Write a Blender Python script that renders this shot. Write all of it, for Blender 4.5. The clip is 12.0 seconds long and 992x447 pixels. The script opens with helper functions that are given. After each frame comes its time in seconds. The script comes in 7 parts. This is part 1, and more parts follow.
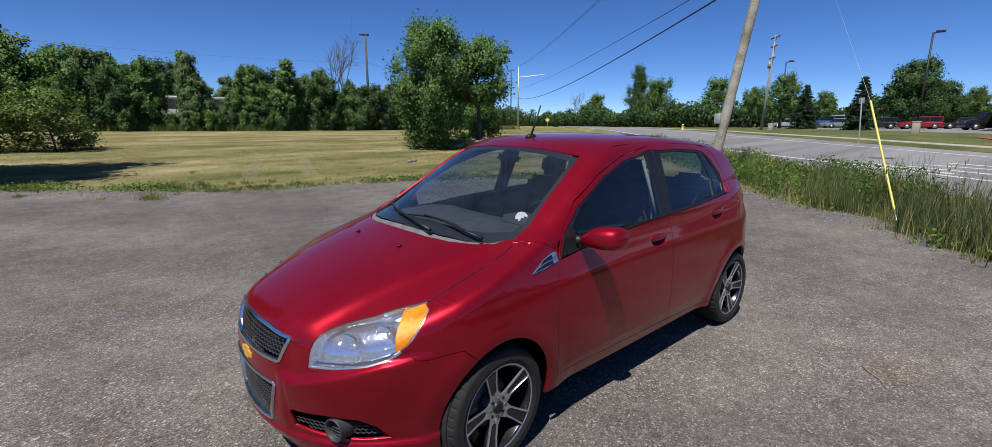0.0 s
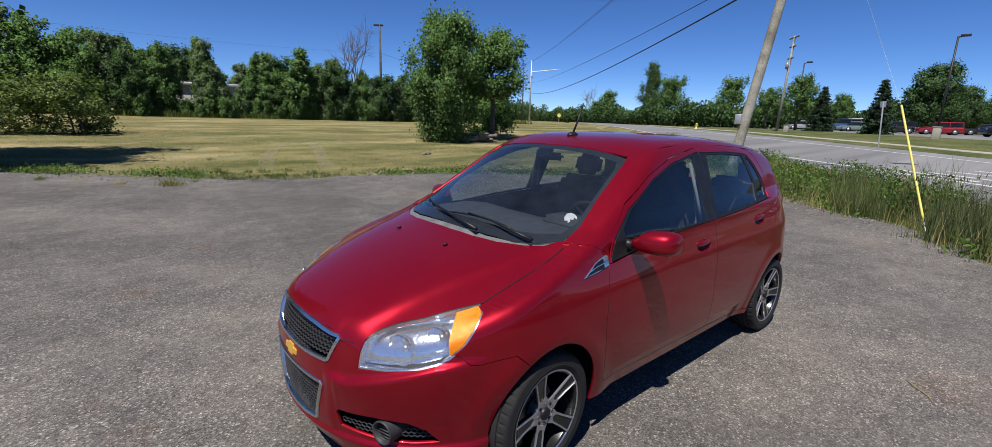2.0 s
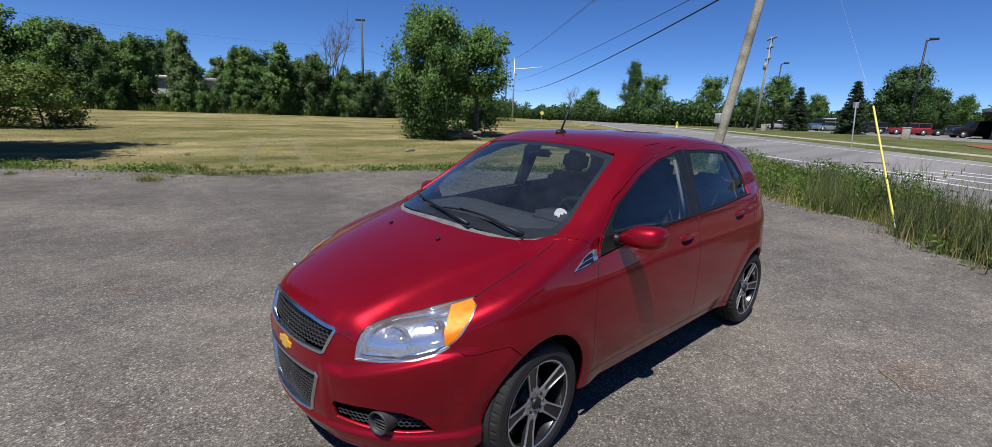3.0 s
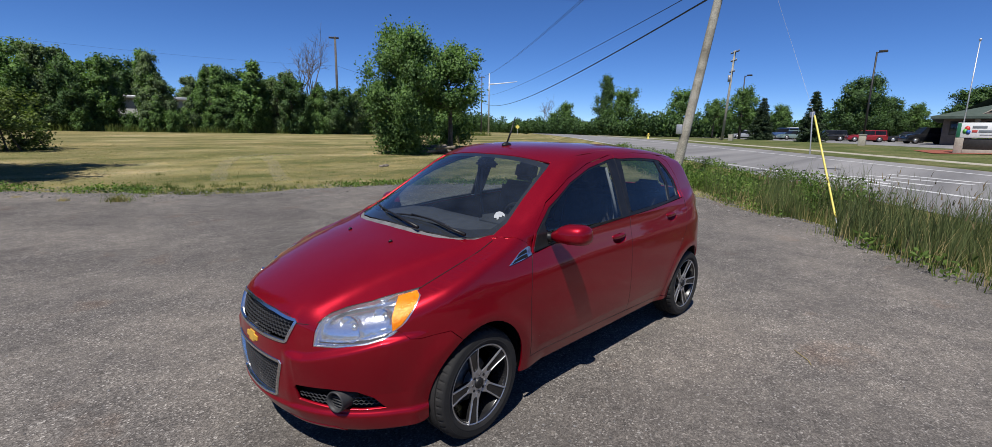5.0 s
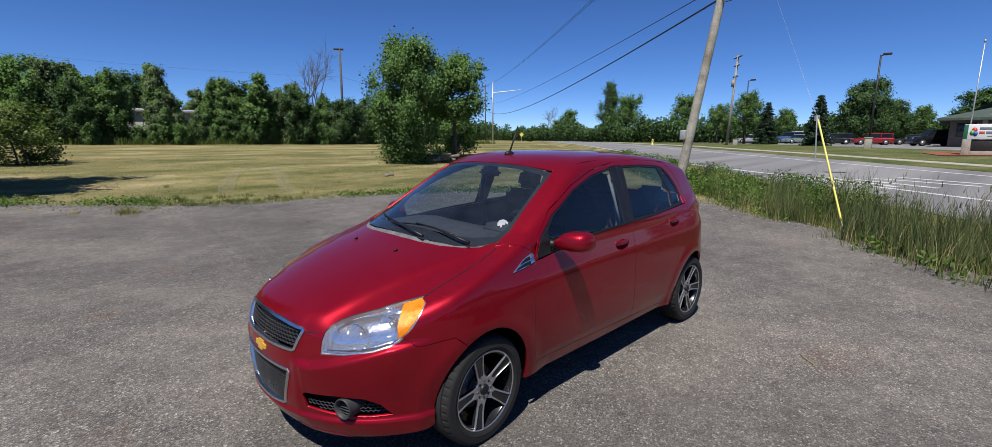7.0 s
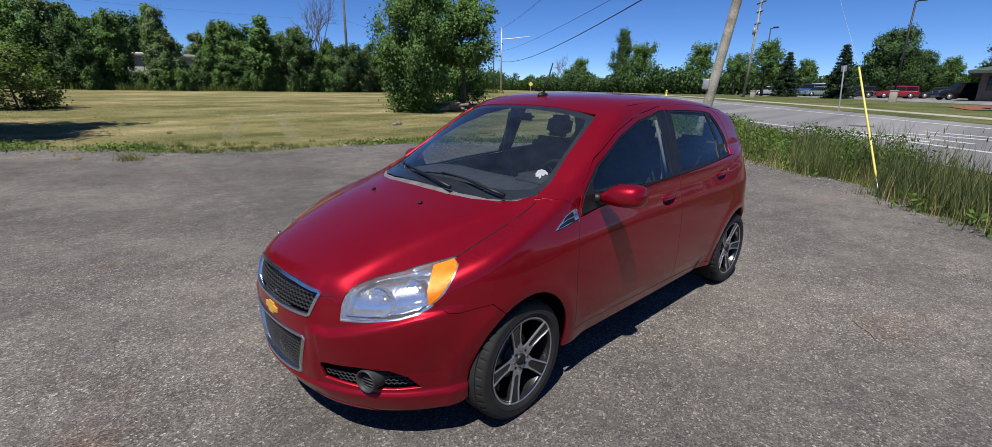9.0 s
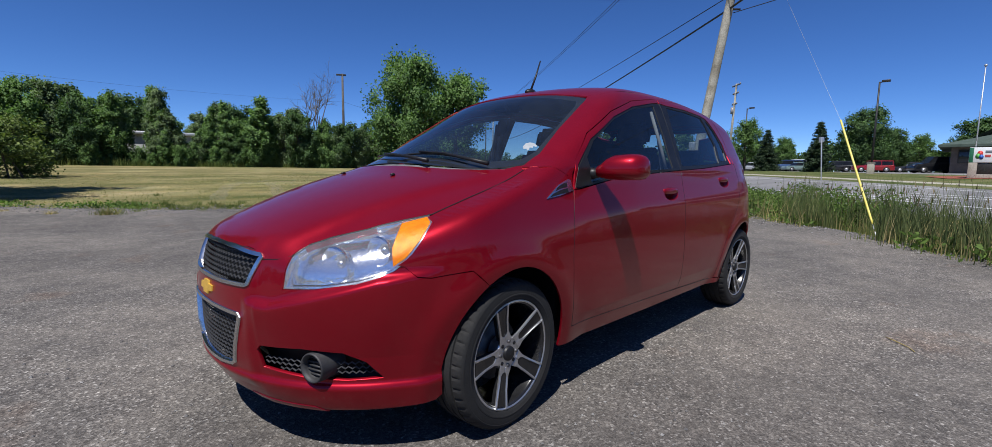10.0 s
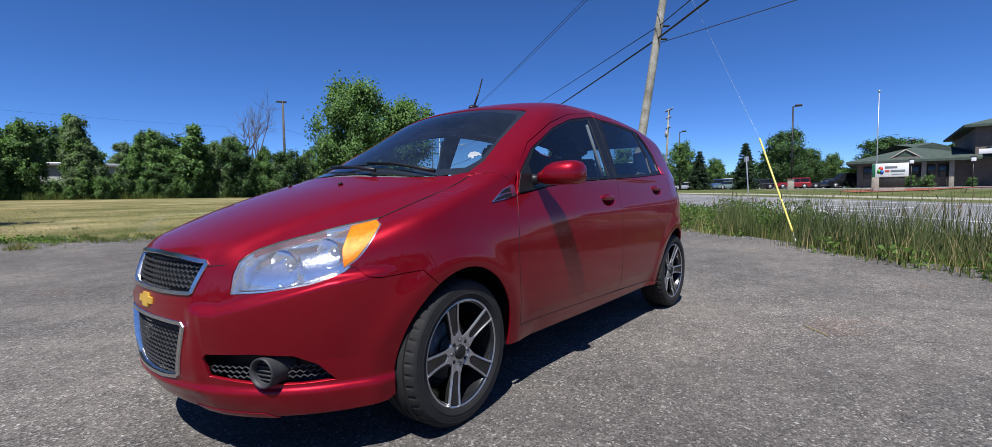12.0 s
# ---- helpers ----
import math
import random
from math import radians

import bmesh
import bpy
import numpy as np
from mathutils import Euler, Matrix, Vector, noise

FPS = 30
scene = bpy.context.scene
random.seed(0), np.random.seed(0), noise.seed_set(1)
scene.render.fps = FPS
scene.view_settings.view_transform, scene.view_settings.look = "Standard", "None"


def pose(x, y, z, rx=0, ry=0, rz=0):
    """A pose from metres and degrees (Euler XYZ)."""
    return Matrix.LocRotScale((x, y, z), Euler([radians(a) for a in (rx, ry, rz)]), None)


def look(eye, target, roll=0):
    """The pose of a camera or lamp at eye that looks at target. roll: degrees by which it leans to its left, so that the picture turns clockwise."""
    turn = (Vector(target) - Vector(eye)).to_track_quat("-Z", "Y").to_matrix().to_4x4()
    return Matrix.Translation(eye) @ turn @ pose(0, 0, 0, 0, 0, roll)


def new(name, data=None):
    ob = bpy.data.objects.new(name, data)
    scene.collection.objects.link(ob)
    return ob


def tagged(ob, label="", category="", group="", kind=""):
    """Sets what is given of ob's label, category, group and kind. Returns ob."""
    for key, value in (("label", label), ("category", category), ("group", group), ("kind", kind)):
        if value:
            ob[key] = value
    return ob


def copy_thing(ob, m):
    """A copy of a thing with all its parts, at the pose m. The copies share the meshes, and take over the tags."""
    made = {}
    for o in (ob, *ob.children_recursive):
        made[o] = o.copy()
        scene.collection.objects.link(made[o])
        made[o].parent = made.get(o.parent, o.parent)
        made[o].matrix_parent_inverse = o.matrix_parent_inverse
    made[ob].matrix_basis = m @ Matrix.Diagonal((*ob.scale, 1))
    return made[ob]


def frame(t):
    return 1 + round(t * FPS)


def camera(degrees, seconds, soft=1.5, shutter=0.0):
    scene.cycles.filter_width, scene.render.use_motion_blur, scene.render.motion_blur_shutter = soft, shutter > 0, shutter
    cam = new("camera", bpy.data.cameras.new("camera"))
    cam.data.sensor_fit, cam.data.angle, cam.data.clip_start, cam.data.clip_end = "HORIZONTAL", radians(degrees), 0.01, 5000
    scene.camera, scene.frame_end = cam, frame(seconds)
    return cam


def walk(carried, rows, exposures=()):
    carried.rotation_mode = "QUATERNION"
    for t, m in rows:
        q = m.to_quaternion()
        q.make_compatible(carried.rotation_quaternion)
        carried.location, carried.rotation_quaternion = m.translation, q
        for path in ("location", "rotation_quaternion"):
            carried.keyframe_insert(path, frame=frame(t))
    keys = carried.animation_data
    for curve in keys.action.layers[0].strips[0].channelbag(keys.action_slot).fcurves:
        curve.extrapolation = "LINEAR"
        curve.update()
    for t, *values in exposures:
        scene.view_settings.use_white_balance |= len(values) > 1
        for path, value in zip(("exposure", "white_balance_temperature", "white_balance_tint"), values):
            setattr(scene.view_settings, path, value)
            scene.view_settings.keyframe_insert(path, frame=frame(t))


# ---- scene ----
# ---------------- camera and walk ----------------
cam = camera(92.8, 12.0, soft=0.52)
PATH = [
    (0, (1.3, 2.221, 1.552), (-0.007, 0.762, 1.147), 0.1),
    (0.5, (1.322, 2.202, 1.552), (0.058, 0.707, 1.144), 0.7),
    (1, (1.395, 2.14, 1.567), (0.141, 0.637, 1.157), 1.1),
    (1.5, (1.481, 2.071, 1.569), (0.22, 0.575, 1.152), 1.3),
    (2, (1.407, 2.039, 1.565), (0.127, 0.564, 1.136), 1.6),
    (2.5, (1.406, 2.024, 1.566), (0.106, 0.569, 1.13), 2.3),
    (3, (1.472, 2.047, 1.562), (0.139, 0.622, 1.124), 2.1),
    (3.2, (1.48, 2.053, 1.573), (0.124, 0.65, 1.133), 2.0),
    (5, (1.553, 2.409, 1.571), (0.15, 1.034, 1.192), 1.1),
    (5.5, (1.553, 2.413, 1.567), (0.149, 1.036, 1.202), 1.0),
    (6, (1.562, 2.423, 1.569), (0.16, 1.042, 1.215), 0.8),
    (6.5, (1.572, 2.446, 1.58), (0.175, 1.059, 1.232), 0.3),
    (8.3, (1.549, 2.264, 1.556), (0.182, 0.848, 1.204), 0.9),
    (8.5, (1.531, 2.196, 1.544), (0.167, 0.791, 1.139), 1.0),
    (9, (1.458, 2.103, 1.511), (0.116, 0.724, 0.967), 0.9),
    (9.5, (1.336, 2.014, 1.308), (-0.013, 0.616, 0.833), 1.7),
    (10, (1.281, 1.99, 0.999), (-0.124, 0.585, 0.773), 0.7),
    (10.5, (1.308, 2.033, 0.917), (-0.172, 0.698, 0.755), 0.8),
    (11, (1.321, 2.049, 0.917), (-0.185, 0.742, 0.769), 0.4),
    (11.5, (1.328, 2.058, 0.913), (-0.204, 0.778, 0.782), -0.5),
    (12, (1.343, 2.06, 0.916), (-0.211, 0.808, 0.795), -0.7),
]
walk(cam, [(t, look(eye, target, roll)) for t, eye, target, roll in PATH],
     [(0.0, 0.12, 6500, 10), (9.5, 0.12, 6450, 10), (10.0, 0.12, 6250, 10), (11.0, 0.16, 6200, 10), (11.5, 0.30, 6150, 10), (12.0, 0.33, 6150, 10)])

# ---------------- sky and sun ----------------
SUN_WAY = Vector((0.51, 0.245, 1.016)).normalized()   # towards the sun
world = bpy.data.worlds.new("sky")
scene.world = world
world.use_nodes = True
wn = world.node_tree.nodes
sky = wn.new("ShaderNodeTexSky")
sky.sky_type = "NISHITA"
sky.sun_disc = False
sky.sun_elevation = math.asin(SUN_WAY.z)
sky.sun_rotation = math.atan2(SUN_WAY.x, SUN_WAY.y)
sky.altitude = 5000
sky.air_density = 1.0
sky.dust_density = 0.0
sky.ozone_density = 6.0
wn["Background"].inputs["Strength"].default_value = 0.114
vivid = wn.new("ShaderNodeHueSaturation")
vivid.inputs["Hue"].default_value = 0.508
vivid.inputs["Saturation"].default_value = 1.15
world.node_tree.links.new(sky.outputs[0], vivid.inputs["Color"])
world.node_tree.links.new(vivid.outputs[0], wn["Background"].inputs[0])
sun_data = bpy.data.lights.new("sun", "SUN")
sun_data.energy, sun_data.angle, sun_data.color = 5.2, radians(0.53), (1.0, 0.955, 0.89)
sun = new("sun", sun_data)
sun.matrix_world = look(SUN_WAY * 60, (0, 0, 0))


# ---------------- helpers of this scene ----------------
def lerp(a, b, t):
    return a + (b - a) * t


def mesh_of(name, verts, faces, material=None, smooth=False):
    me = bpy.data.meshes.new(name)
    me.from_pydata([tuple(v) for v in verts], [], [tuple(f) for f in faces])
    if material:
        me.materials.append(material)
    if smooth:
        me.shade_smooth()
    return me


def part(name, bm, material, parent, label="", smooth=True, m=None):
    """Links a bmesh as one mesh object under a thing or a part."""
    me = bpy.data.meshes.new(name)
    bm.to_mesh(me)
    bm.free()
    me.materials.append(material)
    if smooth:
        me.shade_smooth()
    ob = new(name, me)
    ob.parent = parent
    if m is not None:
        ob.matrix_basis = m
    return tagged(ob, label)


def thing(name, label, category, m=None, group="", kind=""):
    ob = new(name)
    if m is not None:
        ob.matrix_basis = m
    return tagged(ob, label, category, group, kind)


def quads(points, size_u, size_v, rng, bend=0.25, up=0.0, facing=None):
    """Many small leaf blades: a bent rhombus of four corners at every point, turned at random."""
    n = len(points)
    a = rng.normal(size=(n, 3))
    a[:, 2] = a[:, 2] * (1 - up)
    a /= np.linalg.norm(a, axis=1)[:, None] + 1e-9
    b = rng.normal(size=(n, 3))
    b -= (a * b).sum(1)[:, None] * a
    b /= np.linalg.norm(b, axis=1)[:, None] + 1e-9
    c = np.cross(a, b)
    su = (size_u * rng.uniform(0.6, 1.4, n))[:, None]
    sv = (size_v * rng.uniform(0.6, 1.4, n))[:, None]
    p = np.empty((n, 4, 3))
    p[:, 0] = points - a * su
    p[:, 1] = points + b * sv + c * sv * bend
    p[:, 2] = points + a * su
    p[:, 3] = points - b * sv + c * sv * bend
    if facing is not None:                           # the upper face of each leaf looks out of the crown
        away = (np.cross(p[:, 1] - p[:, 0], p[:, 3] - p[:, 0]) * facing).sum(1) < 0
        p[away] = p[away][:, [0, 3, 2, 1]]
    return p.reshape(-1, 3)


def quad_mesh(name, verts, material, facing=None):
    """A mesh out of loose four-cornered faces; facing: the normal of each face, for leaves that share a rounded clump."""
    me = bpy.data.meshes.new(name)
    n = len(verts) // 4
    me.vertices.add(4 * n)
    me.vertices.foreach_set("co", np.asarray(verts, np.float32).ravel())
    me.loops.add(4 * n)
    me.loops.foreach_set("vertex_index", np.arange(4 * n, dtype=np.int32))
    me.polygons.add(n)
    me.polygons.foreach_set("loop_start", np.arange(0, 4 * n, 4, dtype=np.int32))
    me.update(calc_edges=True)
    me.validate()
    me.materials.append(material)
    if facing is not None:
        me.normals_split_custom_set_from_vertices(np.repeat(facing, 4, axis=0).tolist())
    return me


def add_tube(bm, points, radii, sides=8, cap=True):
    """Skins a line of points with rings of the given radii."""
    points = [Vector(p) for p in points]
    rings = []
    for i, p in enumerate(points):
        d = (points[min(i + 1, len(points) - 1)] - points[max(i - 1, 0)]).normalized()
        side = d.cross(Vector((0.3, 0.2, 1))) if abs(d.z) < 0.95 else d.cross(Vector((1, 0.1, 0)))
        side.normalize()
        other = d.cross(side)
        r = float(radii[i] if hasattr(radii, "__len__") else radii)
        rings.append([bm.verts.new(p + r * (math.cos(k * math.tau / sides) * side + math.sin(k * math.tau / sides) * other)) for k in range(sides)])
    for a, b in zip(rings, rings[1:]):
        for k in range(sides):
            bm.faces.new((a[k], a[(k + 1) % sides], b[(k + 1) % sides], b[k]))
    if cap:
        bm.faces.new(rings[0][::-1])
        bm.faces.new(rings[-1])
    return bm


def add_box(bm, lo, hi, m=None, bevel=0.0):
    """A box with bevelled edges between two corners."""
    lo, hi = Vector(lo), Vector(hi)
    made = bmesh.ops.create_cube(bm, size=1.0)["verts"]
    size, mid = hi - lo, (lo + hi) / 2
    for v in made:
        v.co = Vector((v.co.x * size.x, v.co.y * size.y, v.co.z * size.z)) + mid
        if m is not None:
            v.co = m @ v.co
    if bevel:
        edges = list({e for v in made for e in v.link_edges})
        bmesh.ops.bevel(bm, geom=edges, offset=bevel, segments=2, affect="EDGES", profile=0.5)
    return bm


def box_bm(lo, hi, bevel=0.0):
    return add_box(bmesh.new(), lo, hi, None, bevel)


def tube_bm(points, radii, sides=8, cap=True):
    return add_tube(bmesh.new(), points, radii, sides, cap)


# ---------------- lie of the land ----------------
MID = Vector((1.45, 2.25))
ROAD_D = Vector((-0.725, -0.688)).normalized()      # along the road
ROAD_N = Vector((-ROAD_D.y, ROAD_D.x)) * -1          # across it, from the lot
R_KEYS = ([0, 11, 15, 20, 30, 41, 62, 100, 200, 600, 4000], [0, 0, 0.07, 0.24, 0.46, 0.68, 0.97, 1.2, 1.5, 2.2, 6.0])


def across(x, y):
    """Metres across the road's line (0 at the walk) and along it."""
    return ((x - MID.x) * ROAD_N.x + (y - MID.y) * ROAD_N.y, (x - MID.x) * ROAD_D.x + (y - MID.y) * ROAD_D.y)


def at_road(p, s):
    return MID + ROAD_N * p + ROAD_D * s


def lift(x, y):
    """Height of the bare ground."""
    x, y = np.asarray(x, float), np.asarray(y, float)
    r = np.hypot(x - MID.x, y - MID.y)
    z = np.interp(r, *R_KEYS)
    p, s = across(x, y)
    ditch = np.clip(1 - np.abs(p - 7.1) / 1.5, 0, 1)
    z = z - 0.30 * ditch * ditch * (3 - 2 * ditch)
    road = np.clip((p - 8.0) / 0.9, 0, 1) * np.clip((19.5 - p) / 1.0, 0, 1)
    lawn = np.clip((p - 23.5) / 9.0, 0, 1)
    lawn = lawn * lawn * (3 - 2 * lawn) * np.clip((95 - np.abs(s - 15)) / 30, 0, 1)
    lawn = lawn * np.interp(p, [36, 44], [1.0, 0.85])        # the car park lies a little lower
    return z + 0.06 * road + 0.22 * lawn


def ground_at(x, y):
    return float(lift(x, y))


# ---------------- materials ----------------
def material(name, rough=0.6, metal=0.0, spec=0.5):
    m = bpy.data.materials.new(name)
    m.use_nodes = True
    b = m.node_tree.nodes["Principled BSDF"]
    b.inputs["Roughness"].default_value = rough
    b.inputs["Metallic"].default_value = metal
    b.inputs["Specular IOR Level"].default_value = spec
    return m, m.node_tree.nodes, m.node_tree.links, b


def noise_node(n, l, scale, detail=4, rough=0.55, space="Object"):
    tc = n.new("ShaderNodeTexCoord")
    t = n.new("ShaderNodeTexNoise")
    t.inputs["Scale"].default_value = scale
    t.inputs["Detail"].default_value = detail
    t.inputs["Roughness"].default_value = rough
    l.new(tc.outputs[space], t.inputs["Vector"])
    return t


def ramp(n, l, source, stops):
    r = n.new("ShaderNodeValToRGB")
    while len(r.color_ramp.elements) < len(stops):
        r.color_ramp.elements.new(0.5)
    for e, (at, c) in zip(r.color_ramp.elements, stops):
        e.position = at
        e.color = (*c, 1) if len(c) == 3 else c
    l.new(source, r.inputs[0])
    return r


def mix(n, l, fac, a, b, mode="MIX"):
    x = n.new("ShaderNodeMix")
    x.data_type = "RGBA"
    x.blend_type = mode
    for at, v in ((0, fac), (6, a), (7, b)):
        if hasattr(v, "links") or hasattr(v, "is_linked"):
            l.new(v, x.inputs[at])
        else:
            x.inputs[at].default_value = v if at == 0 else (*v, 1)
    return x.outputs[2]


def bump(n, l, height, strength, distance, b):
    k = n.new("ShaderNodeBump")
    k.inputs["Strength"].default_value = strength
    k.inputs["Distance"].default_value = distance
    l.new(height, k.inputs["Height"])
    l.new(k.outputs[0], b.inputs["Normal"])
    return k


def speckled(name, colours, scale, rough=0.7, metal=0.0, fine=0.0, depth=0.0, spec=0.5):
    """A surface that varies between colours at two scales."""
    m, n, l, b = material(name, rough, metal, spec)
    big = noise_node(n, l, scale)
    c = ramp(n, l, big.outputs["Fac"], [(0.3 + 0.4 * i / max(1, len(colours) - 1), k) for i, k in enumerate(colours)])
    out = c.outputs[0]
    if fine:
        small = noise_node(n, l, scale * 14, 3)
        g = ramp(n, l, small.outputs["Fac"], [(0.3, (1 - fine,) * 3), (0.7, (1 + 0.5 * fine,) * 3)])
        out = mix(n, l, 1.0, out, g.outputs[0], "MULTIPLY")
        if depth:
            bump(n, l, small.outputs["Fac"], 0.6, depth, b)
    l.new(out, b.inputs["Base Color"])
    return m


def leaf_material(name, dark, light, rough=0.55, glow=0.35):
    m, n, l, b = material(name, max(rough, 0.6), 0, 0.18)
    geo = n.new("ShaderNodeNewGeometry")
    r = ramp(n, l, geo.outputs["Random Per Island"], [(0.0, dark), (1.0, light)])
    big = noise_node(n, l, 1.1, 4)
    v = ramp(n, l, big.outputs["Fac"], [(0.3, (0.55, 0.60, 0.58)), (0.7, (1.4, 1.32, 1.15))])
    col = mix(n, l, 1.0, r.outputs[0], v.outputs[0], "MULTIPLY")
    l.new(col, b.inputs["Base Color"])
    t = n.new("ShaderNodeBsdfTranslucent")
    warm = mix(n, l, 1.0, col, (1.05, 1.25, 0.55), "MULTIPLY")
    l.new(warm, t.inputs[0])
    s = n.new("ShaderNodeMixShader")
    s.inputs[0].default_value = glow
    l.new(b.outputs[0], s.inputs[1])
    l.new(t.outputs[0], s.inputs[2])
    l.new(s.outputs[0], n["Material Output"].inputs[0])
    return m


LEAF_DARK = leaf_material("foliage_dark", (0.038, 0.078, 0.033), (0.118, 0.202, 0.082), 0.45)
LEAF_MID = leaf_material("foliage_mid", (0.066, 0.128, 0.046), (0.182, 0.300, 0.108), 0.45)
LEAF_LIGHT = leaf_material("foliage_light", (0.090, 0.135, 0.045), (0.230, 0.290, 0.110), 0.45)
NEEDLE = leaf_material("needles", (0.022, 0.042, 0.022), (0.050, 0.078, 0.040), 0.6, 0.12)
LEAF_GREY = leaf_material("foliage_grey_green", (0.074, 0.118, 0.062), (0.205, 0.280, 0.155), 0.45)
REED = leaf_material("reed_blades", (0.060, 0.088, 0.034), (0.165, 0.195, 0.085), 0.55, 0.25)
REED_DRY = leaf_material("dry_blades", (0.28, 0.23, 0.11), (0.46, 0.39, 0.22), 0.7, 0.25)
BARK = speckled("bark", [(0.06, 0.05, 0.04), (0.14, 0.12, 0.10)], 6, 0.9, 0, 0.5, 0.02)


from mathutils.geometry import tessellate_polygon
# ---------------- surfaces of the ground ----------------
def field_material():
    m, n, l, b = material("dry_mown_grass", 0.95, 0, 0.1)
    tc = n.new("ShaderNodeTexCoord")
    mp = n.new("ShaderNodeMapping")
    mp.inputs["Rotation"].default_value = (0, 0, radians(-28))
    mp.inputs["Scale"].default_value = (0.42, 1.0, 1.0)
    l.new(tc.outputs["Object"], mp.inputs[0])
    big = n.new("ShaderNodeTexNoise")
    big.inputs["Scale"].default_value = 0.42
    big.inputs["Detail"].default_value = 6
    big.inputs["Roughness"].default_value = 0.62
    l.new(mp.outputs[0], big.inputs["Vector"])
    mid = noise_node(n, l, 1.3, 6, 0.7)
    fine = noise_node(n, l, 34, 4, 0.75)
    c1 = ramp(n, l, big.outputs["Fac"], [(0.36, (0.120, 0.124, 0.050)), (0.47, (0.195, 0.174, 0.080)), (0.60, (0.295, 0.252, 0.132)), (0.70, (0.37, 0.32, 0.19))])
    c2 = ramp(n, l, mid.outputs["Fac"], [(0.30, (0.62, 0.72, 0.55)), (0.50, (1.0, 1.0, 1.0)), (0.68, (1.22, 1.12, 1.0))])
    c3 = ramp(n, l, fine.outputs["Fac"], [(0.28, (0.48, 0.50, 0.45)), (0.5, (1.0, 1.0, 1.0)), (0.72, (1.45, 1.4, 1.3))])
    c = mix(n, l, 1.0, c1.outputs[0], c2.outputs[0], "MULTIPLY")
    c = mix(n, l, 1.0, c, c3.outputs[0], "MULTIPLY")
    wide = noise_node(n, l, 0.11, 4, 0.6)
    c4 = ramp(n, l, wide.outputs["Fac"], [(0.36, (0.82, 0.88, 0.76)), (0.52, (1.0, 1.0, 1.0)), (0.66, (1.12, 1.05, 0.98))])
    c = mix(n, l, 1.0, c, c4.outputs[0], "MULTIPLY")
    l.new(c, b.inputs["Base Color"])
    bump(n, l, fine.outputs["Fac"], 0.8, 0.04, b)
    return m


def gravel_material():
    """Worn asphalt with loose stone chips."""
    m, n, l, b = material("worn_gravel_asphalt", 0.92, 0, 0.25)
    tc = n.new("ShaderNodeTexCoord")
    chips = n.new("ShaderNodeTexVoronoi")
    chips.inputs["Scale"].default_value = 105
    l.new(tc.outputs["Object"], chips.inputs["Vector"])
    chips2 = n.new("ShaderNodeTexVoronoi")
    chips2.inputs["Scale"].default_value = 215
    l.new(tc.outputs["Object"], chips2.inputs["Vector"])
    big = noise_node(n, l, 0.33, 6, 0.62)
    mid = noise_node(n, l, 3.0, 5, 0.65)
    rust = noise_node(n, l, 0.9, 5, 0.6)
    bw = n.new("ShaderNodeSeparateColor")
    l.new(chips.outputs["Color"], bw.inputs[0])
    bw2 = n.new("ShaderNodeSeparateColor")
    l.new(chips2.outputs["Color"], bw2.inputs[0])
    base = ramp(n, l, bw.outputs[0], [(0.0, (0.070, 0.065, 0.061)), (0.40, (0.114, 0.107, 0.101)), (0.8, (0.158, 0.148, 0.138)), (0.94, (0.215, 0.204, 0.191)), (0.99, (0.34, 0.328, 0.312))])
    small = ramp(n, l, bw2.outputs[1], [(0.0, (0.66, 0.66, 0.65)), (0.5, (1.04, 1.03, 1.0)), (0.93, (1.26, 1.24, 1.21)), (1.0, (1.55, 1.53, 1.48))])
    c = mix(n, l, 1.0, base.outputs[0], small.outputs[0], "MULTIPLY")
    worn = noise_node(n, l, 1.0, 6, 0.68)
    bare = ramp(n, l, worn.outputs["Fac"], [(0.40, (0.40, 0.40, 0.40)), (0.58, (0.0, 0.0, 0.0))])
    dusty = mix(n, l, 1.0, (0.148, 0.137, 0.125), small.outputs[0], "MULTIPLY")
    c = mix(n, l, bare.outputs[0], c, dusty)
    w = ramp(n, l, big.outputs["Fac"], [(0.34, (0.70, 0.69, 0.70)), (0.5, (0.98, 0.97, 0.97)), (0.64, (1.28, 1.25, 1.22))])
    c = mix(n, l, 1.0, c, w.outputs[0], "MULTIPLY")
    w2 = ramp(n, l, mid.outputs["Fac"], [(0.3, (0.76, 0.76, 0.77)), (0.7, (1.16, 1.15, 1.13))])
    c = mix(n, l, 1.0, c, w2.outputs[0], "MULTIPLY")
    mottle = noise_node(n, l, 13.0, 5, 0.7)
    w3 = ramp(n, l, mottle.outputs["Fac"], [(0.30, (0.78, 0.78, 0.78)), (0.5, (1.0, 1.0, 1.0)), (0.70, (1.2, 1.19, 1.17))])
    c = mix(n, l, 1.0, c, w3.outputs[0], "MULTIPLY")
    stain = ramp(n, l, rust.outputs["Fac"], [(0.60, (1, 1, 1)), (0.74, (1.04, 0.86, 0.76))])
    c = mix(n, l, 1.0, c, stain.outputs[0], "MULTIPLY")
    l.new(c, b.inputs["Base Color"])
    h = mix(n, l, 0.5, chips.outputs["Distance"], chips2.outputs["Distance"])
    bump(n, l, h, 0.6, 0.004, b)
    return m


